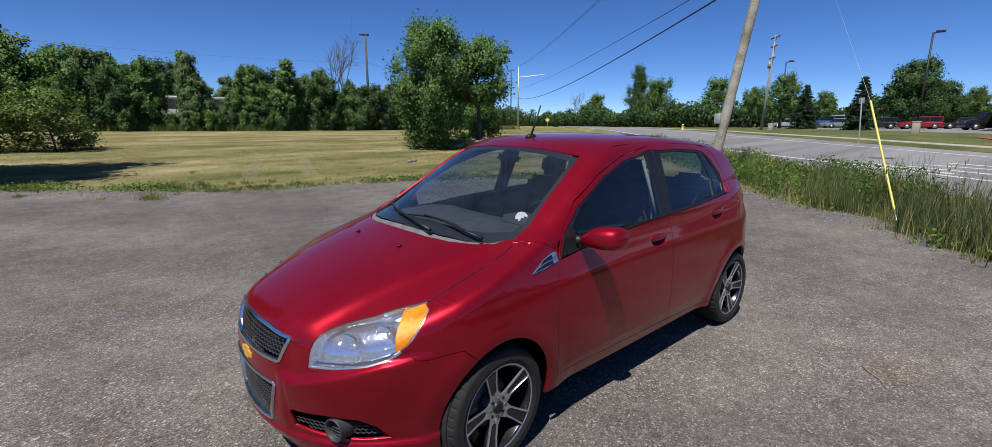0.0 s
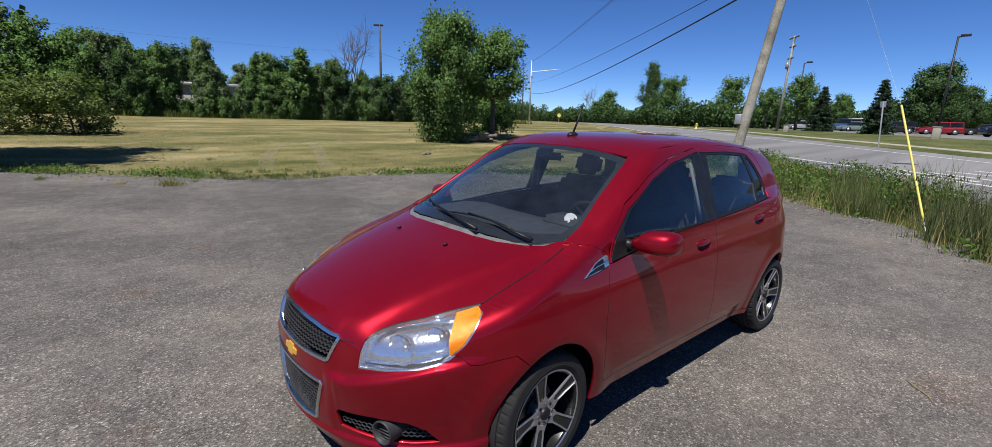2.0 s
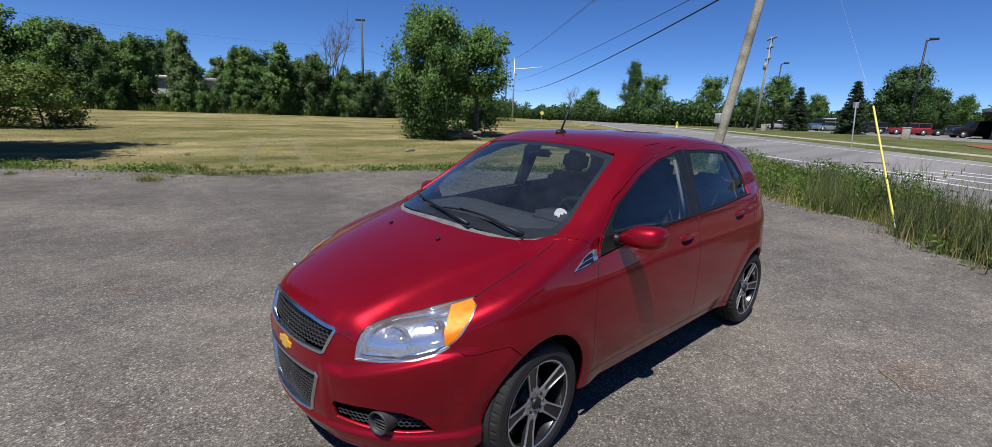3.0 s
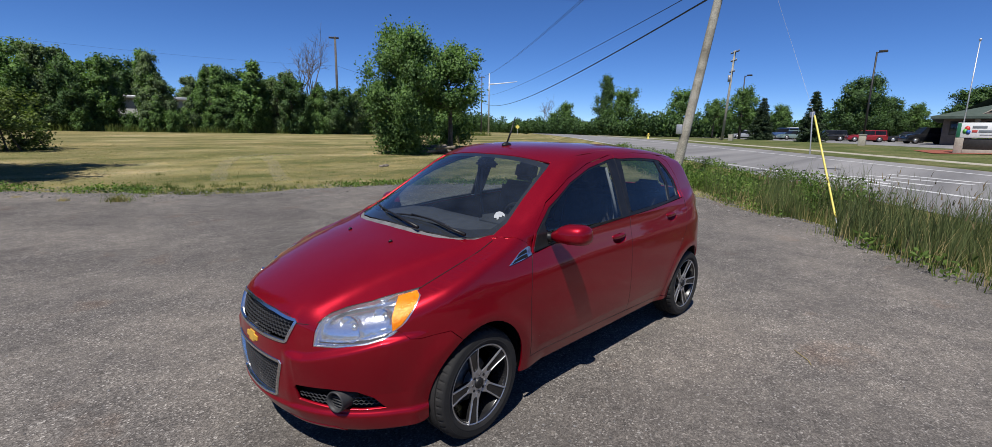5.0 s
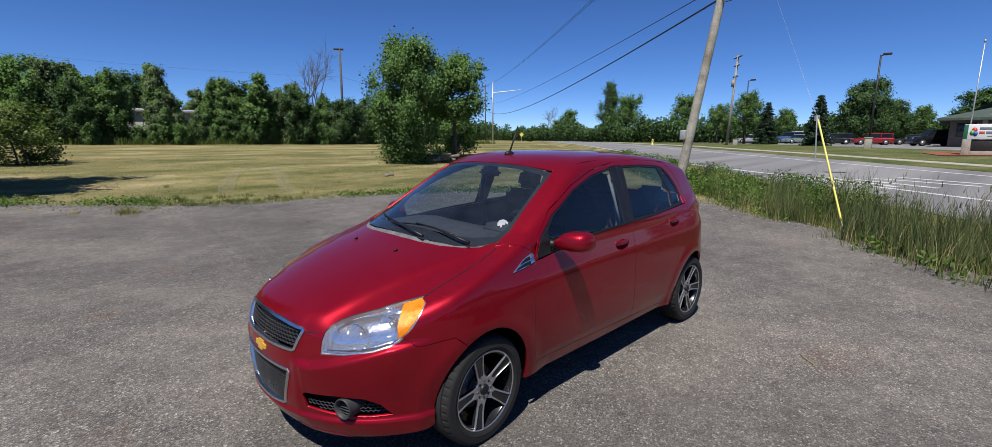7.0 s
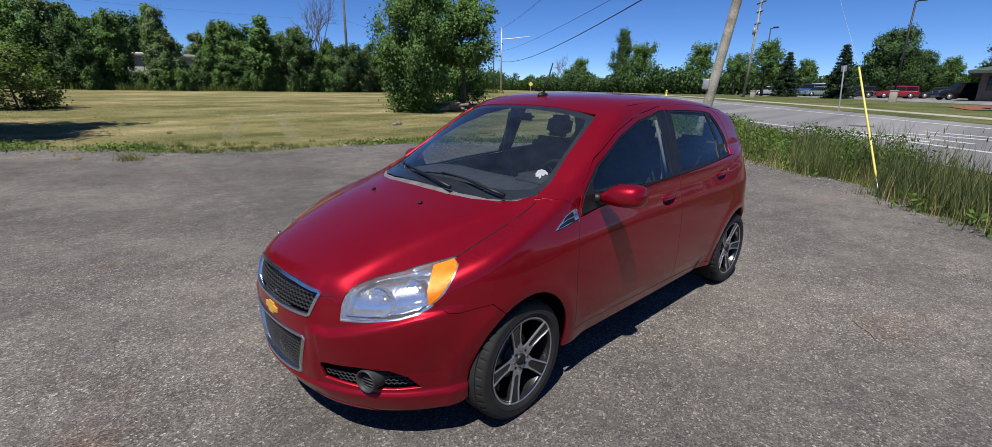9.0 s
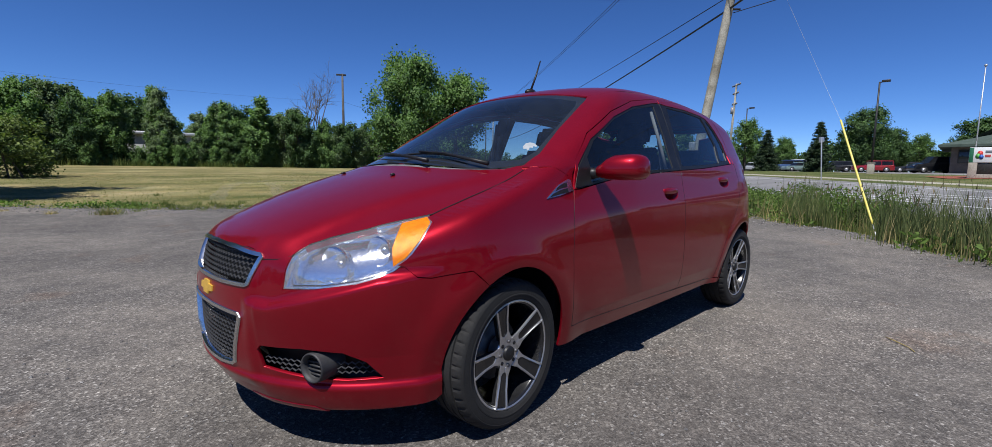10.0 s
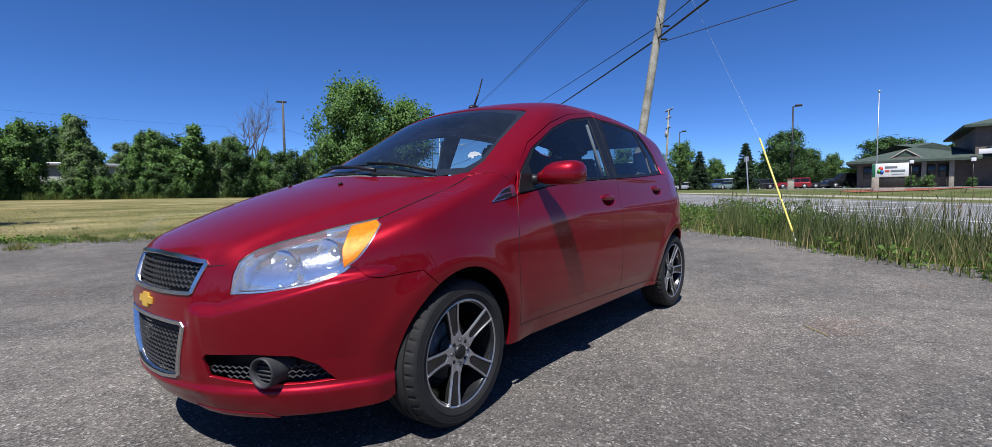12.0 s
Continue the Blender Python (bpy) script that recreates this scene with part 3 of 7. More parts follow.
ROOF = spline([-3.0, -2.75, -2.4, -1.9, -1.45, -1.1, -0.82, -0.4], [1.30, 1.375, 1.442, 1.490, 1.503, 1.490, 1.455, 1.36])
SHOULDER = spline([-3.2, -2.4, -1.4, -0.5, -0.1, 0.4], [1.11, 1.085, 1.05, 1.03, 1.03, 1.0])


def body(x, y, z):
    """Signed measure of the whole body: under 0 inside."""
    y = np.abs(y)
    b = HALF_WIDTH(z) - 0.024 * np.clip((x + 0.9) / 0.7, 0, 1) * np.clip((z - 0.68) / 0.26, 0, 1) ** 1.5
    b = b - 0.026 * np.clip((0.36 - z) / 0.14, 0, 1) * np.clip((-0.42 - x) / 0.12, 0, 1) * np.clip((x + 2.10) / 0.12, 0, 1)      # rocker tucked under
    front = np.clip(x, 0, None) / NOSE(z)
    back = np.clip(-2.30 - x, 0, None) / (TAIL(z) + 0.18)
    n1, n2 = 2.2, 2.9
    plan = np.where(x > -1, (front**n1 + (y / b) ** n1) ** (1 / n1), (back**n2 + (y / b) ** n2) ** (1 / n2)) - 1
    side = plan * 0.8
    # a crease along the flank and flared arches
    flare = np.exp(-(((np.hypot(x, z - 0.29) - 0.37) / 0.05) ** 2)) + np.exp(-(((np.hypot(x + 2.48, z - 0.29) - 0.37) / 0.05) ** 2))
    side = side - 0.008 * flare * (z < 0.8) - 0.004 * np.exp(-(((z - (0.80 - 0.02 * x)) / 0.05) ** 2)) * np.clip((-x - 0.1) / 0.4, 0, 1)
    a = np.degrees(np.arctan2(y, x + 0.25))
    ahead = np.clip((x - 0.2) / 0.15, 0, 1)
    lip = 0.5 - 0.5 * np.tanh((z - 0.283) / 0.009)
    nose = (0.5 - 0.5 * np.tanh((a - 17.5) / 1.2)) * np.clip((z - 0.24) / 0.05, 0, 1)
    shelf = 0.552 + 0.0046 * np.clip(a - 22, 0, 20) + 0.002 * np.clip(a - 42, 0, 20)
    cheek = (0.5 - 0.5 * np.tanh((z - shelf) / 0.011)) * np.clip((a - 15) / 4, 0, 1) * np.clip((56 - a) / 12, 0, 1)
    cheek = cheek * (0.2 + 0.8 * np.clip((z - 0.38) / (shelf - 0.40), 0, 1))        # leans in below its upper edge
    side = side - ahead * (0.020 * lip + 0.013 * nose + 0.026 * cheek) + 0.012 * ahead
    yc = 0.36 + 0.26 * np.clip((0.75 - x) / 0.9, 0, 1)
    rise = 0.5 - 0.5 * np.tanh((y - yc) / 0.030)
    hood = HOOD(x) - HOOD_DROP(x) * ((np.minimum(y, 0.67) + 0.4 * np.maximum(y - 0.67, 0)) / 0.66) ** 2.4 + (0.013 + 0.010 * np.clip((x - 0.42) / 0.15, 0, 1)) * (rise - 1) * np.clip((0.78 - x) / 0.15, 0, 1)
    w = 1 / (1 + np.exp(-(x + 0.30) / 0.05))
    top = z - (hood * w + SHOULDER(x) * (1 - w))
    low = smax(side, top * 0.93, 0.055 - 0.017 * np.clip((0.30 - x) / 0.2, 0, 1) * np.clip((x + 0.5) / 0.3, 0, 1))
    low = smax(low, 0.17 - z, 0.03)
    u = z - 1.01
    wide = 0.780 - 0.33 * np.maximum(u, 0) + 0.30 * np.minimum(u, 0) - 0.13 * u * u
    wide = wide - 0.075 * np.clip((-1.7 - x) / 1.1, 0, 2) ** 2 - 0.07 * np.clip((x + 0.75) / 0.6, 0, 2) ** 2
    glass_x = 0.02 - 0.22 * (y / 0.62) ** 2 - 1.80 * (z - 1.0)
    screen = (x - glass_x) * 0.485
    roof = z - (ROOF(x) - 0.040 * (y / 0.60) ** 3)
    back_x = -2.93 + 0.62 * np.clip(z - 1.08, -0.2, 1) + 0.10 * (y / 0.6) ** 2
    rear = (back_x - x) * 0.85
    cabin = smax(y - wide, screen, 0.05)
    cabin = smax(cabin, 0.93 - z, 0.02)
    cabin = smax(cabin, roof, 0.085)
    cabin = smax(cabin, rear, 0.06)
    return smin(low, cabin, 0.045)


def cast(origins, ways, inset=0.0, far=1.6, steps=90):
    """The first place along each ray where it meets the body (shrunk by inset), or far."""
    t = np.zeros(len(origins))
    done = np.full(len(origins), far)
    found = np.zeros(len(origins), bool)
    last = np.full(len(origins), 1.0)
    for k in range(steps + 1):
        t = far * k / steps
        p = origins + ways * t
        v = body(p[:, 0], p[:, 1], p[:, 2]) + inset
        hit = (~found) & (v <= 0)
        done[hit] = t
        found |= hit
    lo, hi = done - far / steps, done.copy()
    for _ in range(22):
        m = (lo + hi) / 2
        p = origins + ways * m[:, None]
        inside = body(p[:, 0], p[:, 1], p[:, 2]) + inset <= 0
        hi = np.where(inside, m, hi)
        lo = np.where(inside, lo, m)
    return origins + ways * hi[:, None], found


def normals_at(p, e=0.002):
    g = np.stack([body(p[:, 0] + e, p[:, 1], p[:, 2]) - body(p[:, 0] - e, p[:, 1], p[:, 2]),
                  body(p[:, 0], p[:, 1] + e, p[:, 2]) - body(p[:, 0], p[:, 1] - e, p[:, 2]),
                  body(p[:, 0], p[:, 1], p[:, 2] + e) - body(p[:, 0], p[:, 1], p[:, 2] - e)], -1)
    return g / (np.linalg.norm(g, axis=1)[:, None] + 1e-12)


WRAP_X = -0.25


def shoot(kind, u, v, inset=0.0):
    """Panels are drawn flat and thrown on the body: side (x, z), top (x, y), wrap (angle round the nose, z)."""
    u, v = np.asarray(u, float), np.asarray(v, float)
    o, w = np.zeros((len(u), 3)), np.zeros((len(u), 3))
    if kind == "side":
        o[:, 0], o[:, 1], o[:, 2], w[:, 1] = u, 1.3, v, -1
    elif kind == "top":
        o[:, 0], o[:, 1], o[:, 2], w[:, 2] = u, v, 1.8, -1
    elif kind == "back":
        o[:, 0], o[:, 1], o[:, 2], w[:, 0] = -3.6, u, v, 1
    else:
        a = np.radians(u)
        w[:, 0], w[:, 1] = -np.cos(a), -np.sin(a)
        o[:, 0], o[:, 1], o[:, 2] = WRAP_X - w[:, 0] * 1.5, -w[:, 1] * 1.5, v
    return cast(o, w, inset)




def car_paint():
    m, n, l, b = material("metallic_red_paint", 0.34, 0.52, 0.1)
    flake = noise_node(n, l, 900, 1)
    dust = noise_node(n, l, 5, 5, 0.65)
    c = ramp(n, l, flake.outputs["Fac"], [(0.3, (0.190, 0.0022, 0.0090)), (0.7, (0.310, 0.0042, 0.0160))])
    d = ramp(n, l, dust.outputs["Fac"], [(0.45, (0, 0, 0)), (0.8, (0.008, 0.008, 0.008))])
    l.new(mix(n, l, d.outputs[0], c.outputs[0], (0.30, 0.24, 0.22)), b.inputs["Base Color"])
    spots = n.new("ShaderNodeTexVoronoi")
    spots.inputs["Scale"].default_value = 16
    tc = n.new("ShaderNodeTexCoord")
    l.new(tc.outputs["Object"], spots.inputs["Vector"])
    chip = ramp(n, l, spots.outputs["Distance"], [(0.0, (0.75, 0.75, 0.75)), (0.045, (0, 0, 0))])
    rare = ramp(n, l, spots.outputs["Color"], [(0.80, (0, 0, 0)), (0.82, (1, 1, 1))])
    chipped = mix(n, l, 1.0, chip.outputs[0], rare.outputs[0], "MULTIPLY")
    painted = b.inputs["Base Color"].links[0].from_socket
    l.new(mix(n, l, chipped, painted, (0.42, 0.30, 0.28)), b.inputs["Base Color"])
    r = ramp(n, l, dust.outputs["Fac"], [(0.35, (0.33, 0.33, 0.33)), (0.75, (0.40, 0.40, 0.40))])
    l.new(r.outputs[0], b.inputs["Roughness"])
    b.inputs["Coat Weight"].default_value = 0.66
    b.inputs["Coat IOR"].default_value = 1.46
    cr = ramp(n, l, dust.outputs["Fac"], [(0.35, (0.015, 0.015, 0.015)), (0.75, (0.05, 0.05, 0.05))])
    l.new(cr.outputs[0], b.inputs["Coat Roughness"])
    return m


def pane_material(name, tint, haze=0.0, haze_colour=(0.8, 0.8, 0.8), rough=0.0):
    """Thin clear glass: what passes through, the mirror of its face, and a little film of dust that on the windows also
    carries a painted sky reflection.
    """
    m = bpy.data.materials.new(name)
    m.use_nodes = True
    n, l = m.node_tree.nodes, m.node_tree.links
    n.remove(n["Principled BSDF"])
    clear = n.new("ShaderNodeBsdfTransparent")
    clear.inputs[0].default_value = (*tint, 1)
    gloss = n.new("ShaderNodeBsdfGlossy")
    gloss.inputs["Roughness"].default_value = rough
    face = n.new("ShaderNodeLayerWeight")
    face.inputs[0].default_value = 0.5
    power = n.new("ShaderNodeMath")
    power.operation = "POWER"
    power.inputs[1].default_value = 4.5
    l.new(face.outputs["Facing"], power.inputs[0])
    fres = n.new("ShaderNodeMath")
    fres.operation = "MULTIPLY_ADD"
    fres.inputs[1].default_value = 0.90
    fres.inputs[2].default_value = 0.06
    l.new(power.outputs[0], fres.inputs[0])
    film = n.new("ShaderNodeBsdfDiffuse")
    film.inputs[0].default_value = (*haze_colour, 1)
    a = n.new("ShaderNodeMixShader")
    spots = noise_node(n, l, 6, 5, 0.7)
    h = ramp(n, l, spots.outputs["Fac"], [(0.3, (haze * 0.5,) * 3), (0.75, (haze * 1.5,) * 3)])
    l.new(h.outputs[0], a.inputs[0])
    l.new(clear.outputs[0], a.inputs[1])
    l.new(film.outputs[0], a.inputs[2])
    c = n.new("ShaderNodeMixShader")
    l.new(fres.outputs[0], c.inputs[0])
    l.new(a.outputs[0], c.inputs[1])
    l.new(gloss.outputs[0], c.inputs[2])
    l.new(c.outputs[0], n["Material Output"].inputs[0])
    return m


PAINT = car_paint()
# bluish haze on both window panes paints in a reflection of the sky
GLASS = pane_material("window_glass", (0.64, 0.71, 0.71), 0.010, (0.45, 0.56, 0.75))
SCREEN_GLASS = pane_material("windscreen_glass", (0.68, 0.75, 0.77), 0.024, (0.46, 0.58, 0.78))
LENS = pane_material("headlight_lens", (0.92, 0.94, 0.98), 0.10, (0.84, 0.86, 0.90))
TRIM = speckled("black_trim_plastic", [(0.008, 0.008, 0.009), (0.015, 0.015, 0.016)], 20, 0.45, 0, 0.2, 0, 0.35)
RUBBER = speckled("tyre_rubber", [(0.008, 0.008, 0.008), (0.018, 0.0175, 0.017)], 9, 0.85, 0, 0.3, 0.001)
GREY_PLASTIC = speckled("grey_cowl_plastic", [(0.10, 0.10, 0.105), (0.17, 0.17, 0.175)], 12, 0.75, 0, 0.2)
SOFT_BLACK = speckled("faded_black_plastic", [(0.022, 0.022, 0.024), (0.045, 0.045, 0.047)], 16, 0.6, 0, 0.25)
CHROME = speckled("chrome", [(0.60, 0.60, 0.60), (0.74, 0.73, 0.72)], 8, 0.24, 1.0, 0.1)
REFLECTOR = speckled("lamp_reflector", [(0.78, 0.80, 0.83), (0.90, 0.91, 0.93)], 5, 0.16, 1.0, 0.10, 0.002)
SILVER = speckled("machined_alloy", [(0.46, 0.46, 0.47), (0.60, 0.60, 0.61)], 40, 0.33, 0.85, 0.15)
RIM_BLACK = speckled("gloss_black_alloy", [(0.010, 0.010, 0.011), (0.020, 0.020, 0.021)], 20, 0.25, 0.0, 0.2)
AMBER = speckled("amber_reflector", [(0.85, 0.20, 0.001), (0.95, 0.28, 0.002)], 40, 0.25, 0.15, 0.25, 0.002)
GOLD = speckled("gold_emblem", [(0.72, 0.42, 0.05), (0.85, 0.52, 0.08)], 30, 0.35, 0.3, 0.2)
FABRIC = speckled("dark_seat_cloth", [(0.016, 0.016, 0.019), (0.034, 0.034, 0.038)], 30, 0.95, 0, 0.3, 0.001)
CABIN = speckled("dark_cabin_plastic", [(0.010, 0.0105, 0.012), (0.018, 0.0185, 0.021)], 15, 0.75, 0, 0.25, 0.001, 0.12)
DASH = speckled("grey_dash_plastic", [(0.034, 0.037, 0.043), (0.050, 0.053, 0.060)], 15, 0.75, 0, 0.2, 0.001, 0.2)
WHITE_STICKER = speckled("white_sticker", [(0.28, 0.30, 0.32), (0.36, 0.38, 0.39)], 30, 0.6)
STEEL = speckled("dull_steel", [(0.12, 0.12, 0.12), (0.25, 0.24, 0.23)], 20, 0.55, 0.7, 0.3)

car = thing("hatchback_car", "dark red metallic hatchback with black and silver wheels on the lot", "car")


def rounded(points, times=2, keep=0.0):
    """Cuts the corners of a closed outline."""
    p = [Vector(q) for q in points]
    for _ in range(times):
        out = []
        for a, b in zip(p, p[1:] + p[:1]):
            out += [a.lerp(b, 0.22 if keep == 0 else keep), a.lerp(b, 0.78 if keep == 0 else 1 - keep)]
        p = out
    return [tuple(q) for q in p]


def dense(points, step):
    out = []
    for a, b in zip(points, points[1:] + points[:1]):
        a, b = Vector(a), Vector(b)
        k = max(1, int((b - a).length / step))
        out += [tuple(a.lerp(b, i / k)) for i in range(k)]
    return out


def panel(name, kind, outline, mat, parent, holes=(), grid=0.03, inset=0.0, flange=0.012, label="", flip=False, lens=None):
    """A piece of the body's skin inside a flat outline, with its edges turned in. flip: on the car's other side."""
    unit = 57.3 if kind == "wrap" else 1.0
    sv = unit                                    # heights in the same measure as the angles
    rings = [dense([(u, v * sv) for u, v in ring], grid * unit * 0.7) for ring in (outline, *holes)]
    flat = [Vector((u, v, 0)) for ring in rings for u, v in ring]
    tris = tessellate_polygon([[Vector((u, v, 0)) for u, v in ring] for ring in rings])
    bm = bmesh.new()
    vs = [bm.verts.new(v) for v in flat]
    for t in tris:
        try:
            bm.faces.new([vs[i] for i in t])
        except ValueError:
            pass
    lo = [min(v[i] for v in flat) for i in range(2)]
    hi = [max(v[i] for v in flat) for i in range(2)]
    for axis in range(2):
        step = grid * unit
        c = math.floor(lo[axis] / step) * step + step
        while c < hi[axis] - 1e-6:
            co, no = [0, 0, 0], [0, 0, 0]
            co[axis], no[axis] = c, 1
            bmesh.ops.bisect_plane(bm, geom=bm.verts[:] + bm.edges[:] + bm.faces[:], plane_co=co, plane_no=no, dist=1e-5)
            c += step
    bm.verts.ensure_lookup_table()
    uv = np.array([v.co[:2] for v in bm.verts])
    place, found = shoot(kind, uv[:, 0], uv[:, 1] / sv, inset)
    norm = normals_at(place)
    bad = [v for v, ok in zip(bm.verts, found) if not ok]
    for v, p in zip(bm.verts, place):
        v.co = p
    keep = [i for i, ok in enumerate(found) if ok]
    if bad:
        bmesh.ops.delete(bm, geom=bad, context="VERTS")
        bm.verts.ensure_lookup_table()
    norm = norm[keep]
    bm.verts.index_update()
    bm.normal_update()
    for f in bm.faces:
        if f.normal.dot(Vector(norm[f.verts[0].index])) < 0:
            f.normal_flip()
    verts = [v.co.copy() for v in bm.verts]
    faces = [[v.index for v in f.verts] for f in bm.faces]
    normals = [Vector(q) for q in norm]
    if flange:
        for e in bm.edges:
            if len(e.link_faces) == 1:
                f = e.link_faces[0]
                ids = [v.index for v in f.verts]
                i, j = e.verts[0].index, e.verts[1].index
                k = ids.index(i)
                if ids[(k + 1) % len(ids)] != j:
                    i, j = j, i
                out = (verts[j] - verts[i]).cross(normals[i])
                if out.length < 1e-9:
                    continue
                out.normalize()
                base = len(verts)
                verts += [verts[i].copy(), verts[j].copy(), verts[j] - normals[j] * flange, verts[i] - normals[i] * flange]
                normals += [(out + normals[i] * 0.8).normalized(), (out + normals[j] * 0.8).normalized(), out, out]
                faces.append([base, base + 3, base + 2, base + 1])
    bm.free()
    if flip:
        verts = [Vector((v.x, -v.y, v.z)) for v in verts]
        normals = [Vector((v.x, -v.y, v.z)) for v in normals]
        faces = [f[::-1] for f in faces]
    me = mesh_of(name, verts, faces, mat, True)
    me.normals_split_custom_set_from_vertices([tuple(q) for q in normals])
    ob = new(name, me)
    ob.parent = parent
    return tagged(ob, label)


def both(name, kind, outline, mat, parent=None, **kw):
    return [panel(name, kind, outline, mat, parent or car, flip=f, **kw) for f in (False, True)]


def both_ways(points):
    """An outline given for the left half, closed with its mirror image (first and last points near the middle)."""
    return list(points) + [(-u, v) for u, v in points[::-1]]


def arc(cx, cz, rx, rz, a0, a1, n=18):
    return [(cx + rx * math.cos(radians(lerp(a0, a1, i / n))), cz + rz * math.sin(radians(lerp(a0, a1, i / n)))) for i in range(n + 1)]


ARCH_F = (-0.012, 0.29, 0.308, 0.348)
ARCH_R = (-2.492, 0.29, 0.315, 0.348)



def to_side(ring):
    p, _ = shoot("wrap", [q[0] for q in ring], [q[1] for q in ring])
    return [(float(q[0]), float(q[2])) for q in p]


def to_wrap(ring):
    p, _ = shoot("side", [q[0] for q in ring], [q[1] for q in ring])
    return [(math.degrees(math.atan2(q[1], q[0] - WRAP_X)), float(q[2])) for q in p]


ARCH_NOSE = to_wrap(arc(*ARCH_F, -13, 60, 14))          # front half of the arch's edge
SEAM = [ARCH_NOSE[-1], (60.5, 0.652), (57.5, 0.648), (51.8, 0.640), (49.2, 0.647), (46.6, 0.681)]


# ---- hood: outline seen from above, u = x, v = y
HOOD_SIDE = [(-0.205, 0.662), (-0.115, 0.664), (0.040, 0.663), (0.150, 0.662), (0.262, 0.656), (0.305, 0.634), (0.36, 0.602), (0.459, 0.548), (0.552, 0.474), (0.612, 0.442), (0.668, 0.428), (0.702, 0.385), (0.732, 0.325)]
HOOD_REAR = [(-0.155, 0.60), (-0.085, 0.52), (-0.022, 0.40), (0.015, 0.26), (0.030, 0.10)]
half = HOOD_REAR[::-1] + [(u - 0.0015, v - 0.0032) for u, v in HOOD_SIDE] + [(0.752, 0.20), (0.764, 0.08)]
hood_outline = half + [(u, -v) for u, v in half[::-1]]
panel("hood", "top", hood_outline, PAINT, car, grid=0.024, flange=0.03)

# ---- roof and screen
roof_half = [(-0.79, 0.0), (-0.80, 0.19), (-0.822, 0.39), (-0.848, 0.515), (-0.90, 0.565), (-1.05, 0.585), (-1.4, 0.583), (-1.8, 0.572), (-2.2, 0.550), (-2.6, 0.51), (-2.72, 0.46), (-2.75, 0.0)]
panel("roof", "top", roof_half[:-1] + [(-2.75, 0.0)] + [(u, -v) for u, v in roof_half[-2:0:-1]], PAINT, car, grid=0.04)
screen_half = [(-0.018, 0.0), (-0.022, 0.15), (-0.038, 0.30), (-0.082, 0.452), (-0.142, 0.553), (-0.234, 0.625), (-0.34, 0.634), (-0.53, 0.597), (-0.75, 0.556), (-0.835, 0.532), (-0.822, 0.40), (-0.80, 0.20), (-0.792, 0.0)]
screen_outline = screen_half + [(u, -v) for u, v in screen_half[-2:0:-1]]
frit_half = [(-0.088, 0.0), (-0.100, 0.20), (-0.130, 0.37), (-0.182, 0.49), (-0.262, 0.588), (-0.35, 0.602), (-0.53, 0.568), (-0.74, 0.528), (-0.785, 0.505), (-0.775, 0.40), (-0.755, 0.20), (-0.745, 0.0)]
frit_hole = frit_half + [(u, -v) for u, v in frit_half[-2:0:-1]]
panel("windscreen", "top", screen_outline, SCREEN_GLASS, car, inset=0.004, flange=0, grid=0.05, label="clear windscreen").visible_shadow = False
panel("windscreen_border", "top", screen_outline, TRIM, car, holes=[frit_hole], inset=0.007, flange=0, grid=0.05)
cowl_half = [(0.024, 0.0), (0.022, 0.10), (0.008, 0.26), (-0.028, 0.40), (-0.09, 0.515), (-0.16, 0.596), (-0.20, 0.645), (-0.24, 0.642), (-0.232, 0.630), (-0.141, 0.557), (-0.080, 0.456), (-0.035, 0.303), (-0.019, 0.152), (-0.015, 0.0)]
panel("cowl", "top", cowl_half + [(u, -v) for u, v in cowl_half[-2:0:-1]], GREY_PLASTIC, car, inset=0.010, flange=0.01, grid=0.04, label="grey plastic cowl under the windscreen")

# ---- side panels, u = x, v = z
fender = [(-0.387, 0.318), (-0.362, 0.50), (-0.350, 0.66), (-0.362, 0.80), (-0.395, 0.92), (-0.375, 0.975), (-0.30, 1.015), *[(float(q[0]), float(q[2]) - 0.002) for q in shoot("top", [u for u, _ in HOOD_SIDE[:5]], [v for _, v in HOOD_SIDE[:5]])[0]], (0.286, 0.832), (0.298, 0.815), (0.355, 0.764), (0.415, 0.703), (0.438, 0.686)] + [(x, z + 0.002) for x, z in to_side(SEAM)[::-1]]
fender += [p for p in arc(*ARCH_F, 61, 188)] + [(-0.330, 0.242), (-0.387, 0.242)]
both("front_fender", "side", fender, PAINT, flange=0.012)
both("fender_top", "top", [(-0.26, 0.668), *HOOD_SIDE[:5], (0.275, 0.668), (0.272, 0.690), (0.24, 0.715), (0.10, 0.735), (-0.10, 0.745), (-0.26, 0.745)], PAINT, inset=0.0016, flange=0.006, grid=0.03)
pillar_a = [(-0.405, 0.985), (-0.395, 0.922), (-0.376, 0.977), (-0.30, 1.0175), (-0.222, 1.014), (-0.34, 1.072), (-0.53, 1.195), (-0.75, 1.330), (-0.85, 1.388), (-0.98, 1.425), (-1.35, 1.452), (-1.70, 1.460), (-2.15, 1.450), (-2.5, 1.415), (-2.5, 1.38), (-2.30, 1.405), (-2.1, 1.424), (-1.775, 1.440), (-1.39, 1.428), (-1.1, 1.383), (-0.85, 1.303), (-0.60, 1.178), (-0.445, 1.045)]
both("roof_pillar", "side", pillar_a, PAINT)
both("inner_fender", "side", [(-0.42, 0.90), (-0.40, 1.00), (-0.30, 1.028), (-0.23, 1.018), (-0.10, 0.985), (-0.10, 0.90)], PAINT, inset=0.007, flange=0, grid=0.04)
